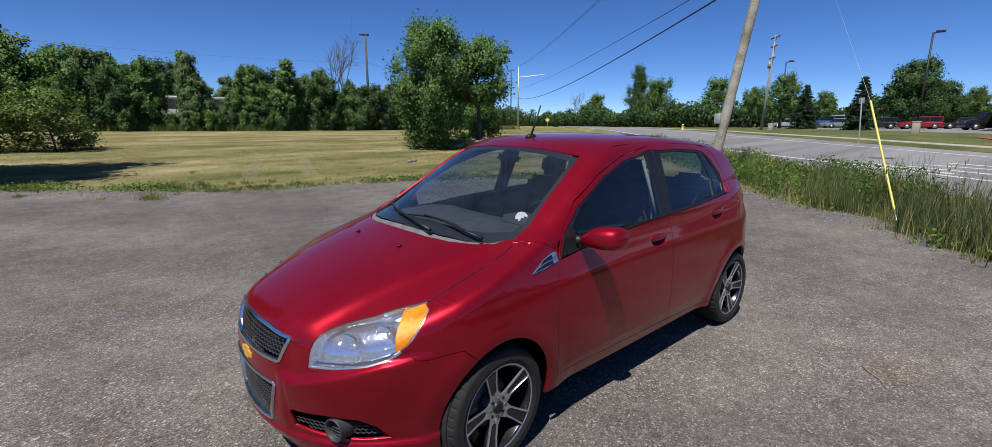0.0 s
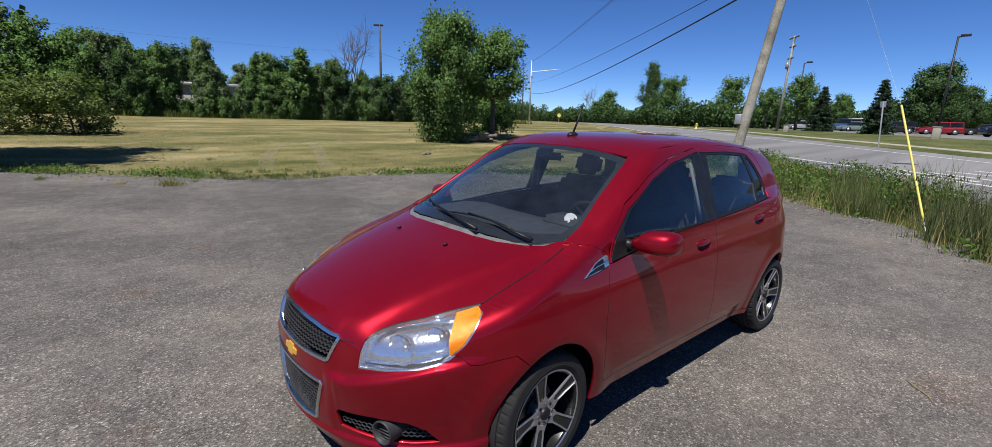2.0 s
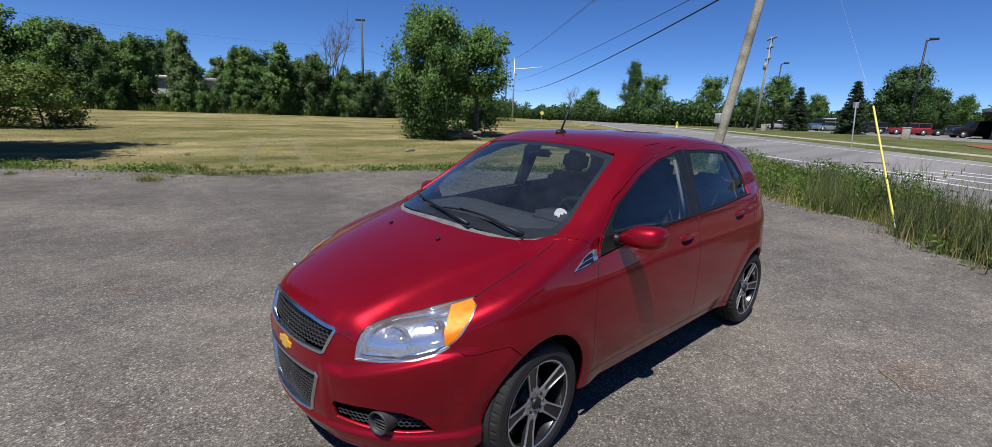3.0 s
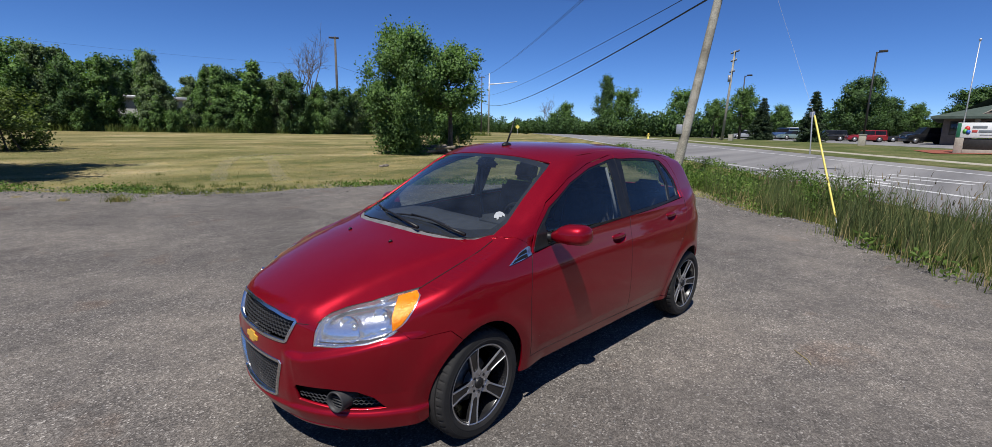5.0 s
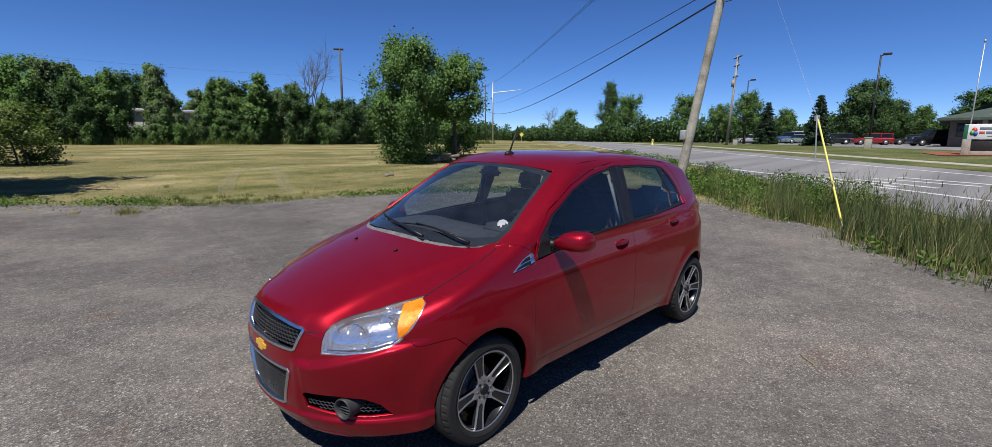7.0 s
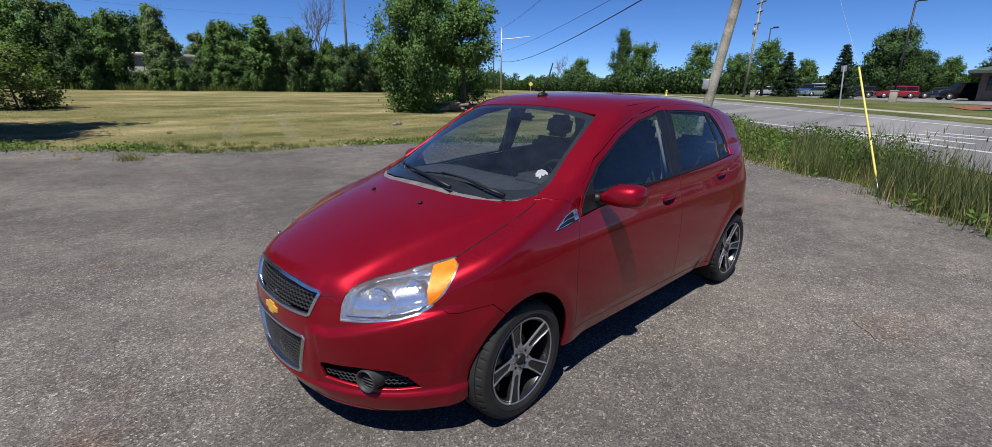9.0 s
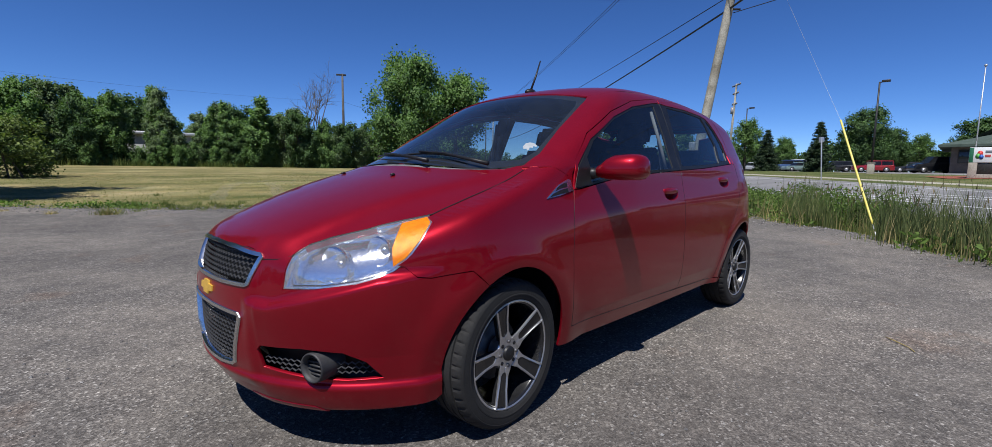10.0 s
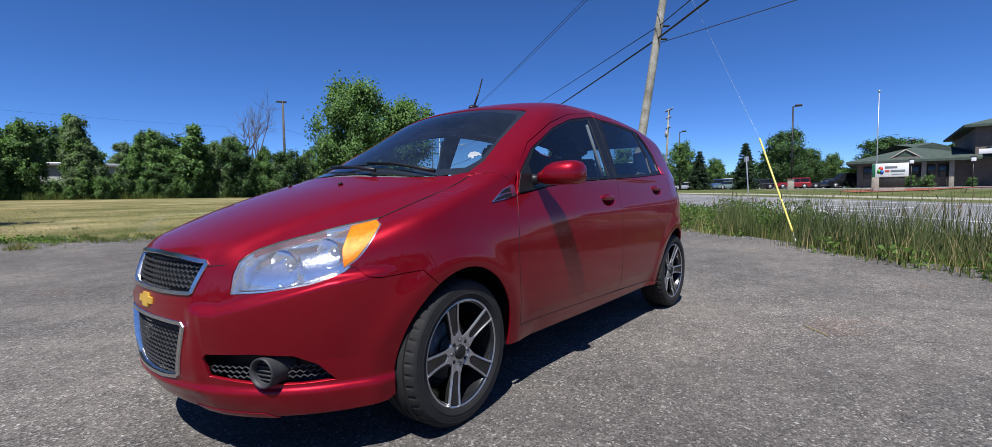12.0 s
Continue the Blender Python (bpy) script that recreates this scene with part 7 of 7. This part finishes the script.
OPEN = tree_meshes(7.6, 5.4, 42, 0.095, LEAF_MID, 13000, 60, 0.25, 0, 1, 0.45)
plant("tree", ROUND, -82.0, -9.2, "round dark green tree beside the car park", "tree", 1.18, 0.2)
plant("tree", OPEN, -70.3, -20.6, "airy green tree beside the car park", "tree", 1.0, 1.2)
plant("tree", OPEN, -76.0, -26.5, "green tree beside the car park", "tree", 0.85, 2.2)
plant("tree", ROUND, -90.0, -6.6, "dark green tree behind the car park", "tree", 0.88, 3.2)
plant("tree", OPEN, -94.0, -3.8, "green tree behind the car park", "tree", 0.80, 0.9)
plant("tree", ROUND, -92.0, 2.5, "broad green tree rising behind the clinic roof", "tree", 1.02, 0.9, wide=1.3)
plant("tree", OPEN, -95.0, -22.0, "small green tree far behind the car park", "tree", 0.85, 0.4)
plant("tree", ROUND, -91.0, 6.0, "broad green tree rising behind the clinic roof", "tree", 0.95, 2.4, wide=1.35)
for x, y, sc in ((-57.0, 3.2, 0.32), (-57.2, 4.3, 0.36), (-57.6, 5.6, 0.36), (-58.2, 8.6, 0.26)):
    plant("shrub", SHRUB, x, y, "clipped round green shrub before the clinic", "shrub", sc, x, "clinic shrubs", 1.1)
POPLAR = tree_meshes(18.0, 8.5, 43, 0.15, LEAF_DARK, 20000, 110, 0.10, 0, 1, 0.72)
FARTREE = tree_meshes(10.0, 8.0, 44, 0.16, LEAF_MID, 11000, 70, 0.15, 0, 1, 0.4)
plant("tree", POPLAR, -117.2, -71.8, "tall dark poplar far along the road", "tree", 1.0, 0.0)
plant("tree", FARTREE, -113.5, -64.0, "broad dark tree beside the poplar", "tree", 1.25, 0.7)
plant("tree", FARTREE, -108.0, -46.6, "spreading green tree beyond the road", "tree", 1.12, 1.7)
plant("tree", FARTREE, -126.8, -93.1, "green tree far along the road", "tree", 1.05, 2.7)
plant("tree", FARTREE, -130.0, -100.5, "small pale tree far along the road", "tree", 0.75, 2.0)


def far_woods():
    """Woods all along the distance, as one mass of leaf clumps."""
    rng = np.random.default_rng(77)
    pts, way = [], []
    lines = (((-150, -150), (-112, -76), 6), ((-112, -76), (-96, -30), 6.0), ((-96, -30), (-100, 10), 5.0), ((-100, 10), (-110, 60), 7), ((-150, -150), (-220, -260), 9), ((-108, -118), (-190, -250), 7), ((-48, -58), (-60, -74), 6), ((-20, -95), (-75, -100), 5), ((60, -85), (-20, -95), 5.5), ((60, -85), (120, 0), 11), ((120, 0), (60, 130), 11), ((60, 130), (-110, 110), 10))
    for a, b, h in lines:
        a, b = np.array(a, float), np.array(b, float)
        n = int(np.linalg.norm(b - a) / 2.2) + 1
        for i in range(n):
            c = a + (b - a) * (i + rng.uniform(-0.4, 0.4)) / n
            hh = h * (0.6 + 0.55 * rng.random() ** 2)
            m = int((240 + 50 * hh) * (1.9 if c[0] < -40 and c[1] > -130 and c[1] < 30 else 1.0))
            u = rng.normal(size=(m, 3))
            u /= np.linalg.norm(u, axis=1)[:, None]
            way.append(u.copy())
            u *= rng.uniform(0.35, 1.0, m)[:, None]
            p = np.stack([c[0] + u[:, 0] * 2.4, c[1] + u[:, 1] * 2.4, ground_at(*c) + hh * 0.42 + u[:, 2] * hh * 0.60], -1)
            pts.append(p)
    way = np.concatenate(way)
    way = way + 0.5 * rng.normal(size=way.shape)
    way /= np.linalg.norm(way, axis=1)[:, None]
    me = quad_mesh("far_woods", quads(np.concatenate(pts), 0.32, 0.20, rng, 0.25, 0.0, way), LEAF_DARK, way)
    tagged(new("far_woods", me), "distant green woods along the horizon", "woods", kind="stuff")


far_woods()

# ---------------- behind the field ----------------
shed = thing("white_shed", "long white metal shed behind the trees", "shed", Matrix.Translation(on_ground(-15.2, -65.6)) @ Matrix.Rotation(radians(-11), 4, "Z"))
part("wall", box_bm((-9.2, -5, -0.5), (9.2, 0, 3.6), 0.02), speckled("weathered_white_metal", [(0.36, 0.37, 0.37), (0.52, 0.53, 0.52)], 0.7, 0.6, 0.0, 0.15), shed)
part("roof", box_bm((-9.5, -5.4, 3.6), (9.5, 0.4, 3.95), 0.05), PALE_METAL, shed, "pale metal roof")
warn = thing("road_sign", "yellow diamond road sign on a steel post far along the verge", "road sign", Matrix.Translation(on_ground(-80.3, -71.5)) @ Matrix.Rotation(math.atan2(73.5, 81.8), 4, "Z"))
part("post", box_bm((-0.04, -0.04, -0.1), (0.04, 0.04, 2.0), 0.008), PALE_METAL, warn)
part("plate", add_box(bmesh.new(), (-0.012, -0.36, -0.36), (0.012, 0.36, 0.36), Matrix.Translation((0.05, 0, 1.65)) @ Matrix.Rotation(radians(45), 4, "X")), YELLOW, warn, "yellow diamond plate", smooth=False)
dead = thing("dead_tree", "bare grey dead tree at the wood edge", "tree", Matrix.Translation(on_ground(-24.2, -56.6)))
rng = np.random.default_rng(9)
bm = bmesh.new()


def limb(at, way, length, r, depth):
    end = at + way * length
    mid = at.lerp(end, 0.5) + Vector(rng.normal(size=3).tolist()) * 0.06 * length
    add_tube(bm, [at, mid, end], [r, r * 0.75, r * 0.45], 5, False)
    if depth:
        for _ in range(3 if depth > 1 else 4):
            w = (way + Vector(rng.normal(size=3).tolist()) * 0.42 + Vector((0, 0, 0.12))).normalized()
            limb(at.lerp(end, float(rng.uniform(0.55, 1.0))), w, length * float(rng.uniform(0.5, 0.75)), r * 0.5, depth - 1)


for k in range(3):
    limb(Vector((0, 0, 0)), Vector((float(rng.normal()) * 0.14, float(rng.normal()) * 0.14, 1)).normalized(), 5.6, 0.14, 4)
part("trunk", bm, speckled("dead_wood", [(0.09, 0.082, 0.075), (0.17, 0.155, 0.14)], 4, 0.9, 0, 0.3), dead)
copy_thing(dead, Matrix.Translation(on_ground(-222.0, -179.0)) @ Matrix.Scale(1.7, 4) @ dead.matrix_world.inverted())
stone = thing("field_stone", "pale squared stone at the far side of the field", "stone", Matrix.Translation(on_ground(-12.0, -58.1)) @ Matrix.Rotation(0.4, 4, "Z"))
part("block", box_bm((-0.8, -0.35, -0.1), (0.8, 0.35, 0.42), 0.08), CONCRETE, stone)
logs = thing("log_pile", "heap of cut dead logs beside the field tree", "log pile", Matrix.Translation(on_ground(-14.6, -18.6)))
LOGWOOD = speckled("cut_log", [(0.14, 0.115, 0.09), (0.30, 0.26, 0.21)], 5, 0.9, 0, 0.4, 0.01)
for k in range(11):
    a = float(rng.normal()) * 0.35 - 0.85
    d = Vector((math.cos(a), math.sin(a), float(rng.normal()) * 0.05))
    c = Vector((float(rng.normal()) * 0.55, float(rng.normal()) * 0.45, 0.08 + 0.30 * float(rng.random())))
    ln = float(rng.uniform(0.5, 1.1))
    part("log", tube_bm([c - d * ln, c, c + d * ln], [0.075, 0.085, 0.07], 9), LOGWOOD, logs)


# ---------------- grasses, weeds and loose stones ----------------
def blades(x, y, height, width, lean, rng, segs=3, z=None):
    """Tapered bent blades, as quads; one strip for each place."""
    n = len(x)
    z = lift(x, y) if z is None else z
    a = rng.uniform(0, math.tau, n)
    fx, fy = np.cos(a), np.sin(a)
    la = rng.uniform(0, math.tau, n)
    k = lean * rng.uniform(0.2, 1.0, n)
    lx, ly = np.cos(la) * k, np.sin(la) * k
    out = np.empty((n, segs, 4, 3))
    for s in range(segs):
        for c, (f, side) in enumerate(((s / segs, -1), (s / segs, 1), ((s + 1) / segs, 1), ((s + 1) / segs, -1))):
            w = width * (1 - 0.92 * f) * side * 0.5
            bend = f * f * height
            out[:, s, c, 0] = x + fx * w + lx * bend
            out[:, s, c, 1] = y + fy * w + ly * bend
            out[:, s, c, 2] = z + height * f * (1 - 0.25 * f * k)
    return out.reshape(-1, 3)


def strip_mesh(name, verts, segs, mat, label, category):
    """Joins the quads of each blade so that every blade is one island."""
    n = len(verts) // (4 * segs)
    v = verts.reshape(n, segs, 4, 3)
    rows = np.concatenate([v[:, :, :2], v[:, -1:, [3, 2]]], axis=1)          # segs + 1 rows of two corners
    pts = rows.reshape(-1, 3)
    base = (np.arange(n) * (segs + 1) * 2)[:, None, None]
    s = (np.arange(segs) * 2)[None, :, None]
    faces = base + s + np.array([0, 1, 3, 2])[None, None, :]
    faces = faces.reshape(-1, 4)
    me = bpy.data.meshes.new(name)
    me.vertices.add(len(pts))
    me.vertices.foreach_set("co", pts.astype(np.float32).ravel())
    me.loops.add(faces.size)
    me.loops.foreach_set("vertex_index", faces.astype(np.int32).ravel())
    me.polygons.add(len(faces))
    me.polygons.foreach_set("loop_start", np.arange(0, faces.size, 4, dtype=np.int32))
    me.update(calc_edges=True)
    me.materials.append(mat)
    return tagged(new(name, me), label, category, kind="stuff")


def ps(p, s):
    return MID.x + ROAD_N.x * p + ROAD_D.x * s, MID.y + ROAD_N.y * p + ROAD_D.y * s


rng = np.random.default_rng(101)
WEED = leaf_material("weed_leaves", (0.070, 0.130, 0.028), (0.175, 0.265, 0.070), 0.55, 0.35)
SHORT = leaf_material("short_grass", (0.075, 0.120, 0.028), (0.170, 0.200, 0.060), 0.7, 0.3)

def bare(p, s):
    """The trodden gravel round the foot of the guy wire."""
    return (p < 6.3) & (np.abs(s - 8.4) < 0.7)


# reeds in the ditch, in uneven stands
n = 20000
p = 5.45 + 3.1 * rng.random(n) ** 1.15
s = rng.uniform(-9, 13.5, n)
x, y = ps(p, s)
patch = np.array([noise.noise(Vector((float(a) * 1.25, float(b) * 1.25, 2.0))) for a, b in zip(x, y)])
keep = ~bare(p, s) & (patch > -0.10 + 0.45 * rng.random(n) - 0.25) & (rng.random(n) < np.interp(s, [-9, 9, 13.5], [1, 1, 0.25]))
x, y, patch = x[keep], y[keep], patch[keep]
h = rng.uniform(0.43, 0.90, len(x)) * (0.92 + 0.85 * patch)
strip_mesh("reeds", blades(x, y, h, 0.016, 0.32, rng), 3, REED, "tall green reeds and grass standing in the ditch", "reeds")
n = 3200
p, s = 5.3 + 3.3 * rng.random(n) ** 1.6, rng.uniform(-9, 12, n)
x, y = ps(p[~bare(p, s)], s[~bare(p, s)])
strip_mesh("dry_stalks", blades(x, y, rng.uniform(0.12, 0.6, len(x)), 0.011, 0.5, rng), 3, REED_DRY, "dry straw stalks among the reeds", "dry grass")
# seed heads
n = 650
x, y = ps(5.6 + 2.9 * rng.random(n), rng.uniform(-8, 12, n))
z = lift(x, y) + rng.uniform(0.55, 0.88, n)
strip_mesh("seed_heads", blades(x, y, np.full(n, 0.14), 0.022, 0.8, rng, 2, z), 2, leaf_material("seed_heads", (0.13, 0.10, 0.06), (0.22, 0.17, 0.11), 0.8, 0.2), "brownish feathery seed heads over the reeds", "seed heads")
# broad-leaved weeds further along the ditch, and at its foot
pts = []
for i in range(420):
    pp, ss = 5.35 + 3.2 * rng.random(), rng.uniform(10.5, 34)
    cx, cy = ps(pp, ss)
    hh = rng.uniform(0.18, 0.48) if ss > 15 else rng.uniform(0.3, 0.66)
    m = 110
    u = rng.normal(size=(m, 3)) * np.array([0.20, 0.22, 0.0])
    zz = rng.random(m) ** 0.8 * hh
    pts.append(np.stack([cx + u[:, 0], cy + u[:, 1], ground_at(cx, cy) + zz], -1))
for i in range(80):
    pp, ss = 5.25 + 0.45 * rng.random(), rng.uniform(-9, 12)
    if bare(pp, ss):
        continue
    cx, cy = ps(pp, ss)
    m = 26
    u = rng.normal(size=(m, 3)) * np.array([0.12, 0.12, 0.0])
    pts.append(np.stack([cx + u[:, 0], cy + u[:, 1], ground_at(cx, cy) + rng.random(m) * rng.uniform(0.08, 0.3)], -1))
me = quad_mesh("ditch_weeds", quads(np.concatenate(pts), 0.042, 0.018, rng, 0.3), WEED)
tagged(new("ditch_weeds", me), "leafy green weeds along the ditch", "weeds", kind="stuff")
n = 15000
pp, ss = rng.uniform(5.1, 8.8, n), rng.uniform(-10, 40, n)
x, y = ps(pp[~bare(pp, ss)], ss[~bare(pp, ss)])
strip_mesh("ditch_grass", blades(x, y, rng.uniform(0.08, 0.35, len(x)), 0.012, 0.6, rng, 2), 2, SHORT, "short green grass covering the ditch banks", "grass")
# grass and reeds coming up close along the gravel's edge
e = np.array([(q.x, q.y) for q in LOT_EDGE if -9.5 < q.x < 1.5 and q.y > 0.9])
k = rng.integers(0, len(e), 9000)
off = np.stack([ROAD_N.x + rng.normal(0, 0.15, 9000), ROAD_N.y + rng.normal(0, 0.15, 9000)], -1)
q = e[k] + off * (0.01 + 0.75 * rng.random(9000) ** 1.3)[:, None]
pp = (q[:, 0] - MID.x) * ROAD_N.x + (q[:, 1] - MID.y) * ROAD_N.y
ss = (q[:, 0] - MID.x) * ROAD_D.x + (q[:, 1] - MID.y) * ROAD_D.y
q = q[~bare(pp, ss)]
tall = rng.random(len(q)) < 0.22
strip_mesh("edge_grass", blades(q[~tall, 0], q[~tall, 1], rng.uniform(0.05, 0.26, int((~tall).sum())), 0.012, 0.7, rng, 2), 2, SHORT, "short green grass at the gravel's edge below the reeds", "grass")
strip_mesh("edge_reeds", blades(q[tall, 0], q[tall, 1], rng.uniform(0.28, 0.62, int(tall.sum())), 0.014, 0.4, rng), 3, REED, "green reeds standing at the gravel's edge", "reeds")

# weeds and tufts along the field's border
edge = [q for q in LOT_EDGE if -10.5 < q.x < 3.5 and q.y < -4.5]
pts, tx, ty = [], [], []
for q in edge:
    if rng.random() < 0.9:
        out = Vector((q.x - MID.x, q.y - MID.y)).normalized()
        for _ in range(4):
            d = abs(rng.normal()) * 1.0 + 0.02
            if noise.noise(Vector((q.x * 0.55, q.y * 0.55, 9.0))) + 0.30 * rng.normal() > 0.0:
                tx += [q.x + out.x * d + rng.normal() * 0.07 for _ in range(26)]
                ty += [q.y + out.y * d + rng.normal() * 0.07 for _ in range(26)]
        if noise.noise(Vector((q.x * 0.4, q.y * 0.4, 4.0))) > 0.04:
            m = 60
            d = abs(rng.normal()) * 0.6 + 0.1
            c = np.array([q.x + out.x * d, q.y + out.y * d])
            u = rng.normal(size=(m, 2)) * 0.22
            pts.append(np.stack([c[0] + u[:, 0], c[1] + u[:, 1], lift(c[0] + u[:, 0], c[1] + u[:, 1]) + rng.random(m) * 0.10], -1))
tx, ty = np.array(tx), np.array(ty)
strip_mesh("border_grass", blades(tx, ty, rng.uniform(0.03, 0.13, len(tx)), 0.014, 0.8, rng, 2), 2, SHORT, "ragged green grass along the lot's edge", "grass")
me = quad_mesh("border_weeds", quads(np.concatenate(pts), 0.032, 0.020, rng, 0.3), WEED)
tagged(new("border_weeds", me), "low leafy weeds along the lot's edge", "weeds", kind="stuff")

# mown stubble of the field
n = 60000
r = rng.uniform(11.5, 34, n)
a = np.radians(rng.uniform(-128, -66, n))
x, y = MID.x + r * np.cos(a), MID.y + r * np.sin(a)


def outside_lot(x, y):
    inside = np.zeros(len(x), bool)
    for i, (ax_, ay_) in enumerate(LOT):
        bx_, by_ = LOT[(i + 1) % len(LOT)]
        crossing = ((ay_ > y) != (by_ > y)) & (x < (bx_ - ax_) * (y - ay_) / (by_ - ay_ + 1e-12) + ax_)
        inside ^= crossing
    return ~inside


keep = outside_lot(x, y)
x, y = x[keep], y[keep]
patch = np.array([noise.noise(Vector((float(a) * 0.35, float(b) * 0.9, 5.0))) for a, b in zip(x, y)])
keep = patch + 0.5 * rng.normal(size=len(x)) > -0.1
x, y, patch = x[keep], y[keep], patch[keep]
dry = rng.random(len(x)) < np.clip(0.45 + 0.8 * patch, 0.1, 0.9)
for sel, mat, nm, lab in ((dry, REED_DRY, "straw_stubble", "straw-coloured mown grass stubble"), (~dry, SHORT, "grass_stubble", "green mown grass stubble")):
    k = int(sel.sum())
    strip_mesh(nm, blades(x[sel], y[sel], rng.uniform(0.015, 0.055, k), 0.016, 1.2, rng, 1), 1, mat, lab, "grass")
n = 9000
x, y = rng.uniform(-50, 8, n), -50 - 11.5 * rng.random(n) ** 0.7
x, y = x, np.interp(x, [-50, 8], [-50.5, -60.5]) + rng.uniform(-1.0, 1.2, n)
strip_mesh("wood_edge_grass", blades(x, y, rng.uniform(0.3, 0.9, n), 0.05, 0.5, rng, 2), 2, SHORT, "long green grass at the wood edge", "grass")


def weed_clump(x, y, size, dry):
    m = int(160 * size / 0.2)
    bx, by = x + rng.normal(size=m) * size * 0.45, y + rng.normal(size=m) * size * 0.45
    v = blades(bx, by, rng.uniform(0.4, 1.1, m) * size, 0.010, 0.9, rng, 2)
    ob = strip_mesh("weed_clump", v, 2, REED_DRY if dry else SHORT, "small dry weed tuft growing through the lot", "weed")
    return tagged(ob, group="weed tufts on the lot")


for x, y, sz, d in ((0.15, -9.75, 0.25, False), (0.18, -9.72, 0.20, True), (0.95, -10.3, 0.13, True), (-0.35, -10.05, 0.12, False), (2.2, -11.6, 0.14, False), (1.6, -11.3, 0.10, True), (-1.4, -9.6, 0.09, False)):
    weed_clump(x, y, sz, d)


def stones(n, where, lo, hi, name, label, mat, seed):
    """Loose stone chips, as one mass of small eight-sided lumps."""
    rng = np.random.default_rng(seed)
    x, y = where(rng, n)
    size = lo * (hi / lo) ** (rng.random(n) ** 2.2)
    z = lift(x, y) + 0.004 + 0.03 * np.clip((np.hypot(x - MID.x, y - MID.y) - 9) / 3, 0, 1)
    unit = np.array([(1, 0, 0), (0, 1, 0), (-1, 0, 0), (0, -1, 0), (0, 0, 0.75), (0, 0, -0.5)], float)
    v = unit[None] * size[:, None, None] * rng.uniform(0.6, 1.3, (n, 6, 1))
    a = rng.uniform(0, math.tau, n)
    c, s_ = np.cos(a)[:, None], np.sin(a)[:, None]
    vx, vy = v[:, :, 0] * c - v[:, :, 1] * s_, v[:, :, 0] * s_ + v[:, :, 1] * c
    v = np.stack([vx + x[:, None], vy + y[:, None], v[:, :, 2] + z[:, None] + size[:, None] * 0.2], -1).reshape(-1, 3)
    tri = np.array([(0, 1, 4), (1, 2, 4), (2, 3, 4), (3, 0, 4), (1, 0, 5), (2, 1, 5), (3, 2, 5), (0, 3, 5)])
    f = (np.arange(n)[:, None, None] * 6 + tri[None]).reshape(-1, 3)
    me = mesh_of(name, v.tolist(), f.tolist(), mat)
    return tagged(new(name, me), label, "gravel", kind="stuff")


def stone_material():
    m, n, l, b = material("stone_chips", 0.9, 0, 0.3)
    geo = n.new("ShaderNodeNewGeometry")
    r = ramp(n, l, geo.outputs["Random Per Island"], [(0.0, (0.09, 0.086, 0.085)), (0.6, (0.16, 0.153, 0.147)), (1.0, (0.29, 0.28, 0.27))])
    g = noise_node(n, l, 120, 3)
    k = ramp(n, l, g.outputs["Fac"], [(0.3, (0.8, 0.8, 0.8)), (0.7, (1.15, 1.15, 1.15))])
    l.new(mix(n, l, 1.0, r.outputs[0], k.outputs[0], "MULTIPLY"), b.inputs["Base Color"])
    return m


CHIPS = stone_material()


def over_lot(rng, n):
    r, a = 0.6 + 9.5 * rng.random(n) ** 0.75, np.radians(rng.uniform(-190, -60, n) + 0)
    x, y = MID.x + r * np.cos(a), MID.y + r * np.sin(a)
    bad = outside_lot(x, y)
    x[bad], y[bad] = MID.x - 1.0, MID.y - 0.5
    return x, y


def along_edge(rng, n):
    e = np.array([(v.x, v.y) for v in LOT_EDGE if -12 < v.x < 6 and -13 < v.y < 14])
    e = e[rng.integers(0, len(e), n)]
    return e[:, 0] + rng.normal(size=n) * 0.42, e[:, 1] + rng.normal(size=n) * 0.42


stones(17000, over_lot, 0.0025, 0.010, "loose_chips", "loose grey stone chips strewn over the asphalt", CHIPS, 61)
stones(15000, along_edge, 0.006, 0.026, "edge_gravel", "loose gravel along the ragged edge of the lot", CHIPS, 62)
twig = thing("dry_twig", "short pale dry twig lying on the asphalt", "twig")
part("stick", tube_bm([(-2.40, 1.70, 0.010), (-2.33, 1.75, 0.016), (-2.27, 1.82, 0.010), (-2.21, 1.85, 0.008)], [0.002, 0.0035, 0.003, 0.002], 6), REED_DRY, twig)
scrap = thing("wood_scrap", "pale broken board lying in the field grass", "board", Matrix.Translation(on_ground(-8.5, -13.6)) @ Matrix.Rotation(0.7, 4, "Z"))
part("board", box_bm((-0.35, -0.07, 0.0), (0.35, 0.07, 0.06), 0.01), LOGWOOD, scrap)
part("splinter", box_bm((-0.2, 0.1, 0.0), (0.22, 0.16, 0.05), 0.01), LOGWOOD, scrap)
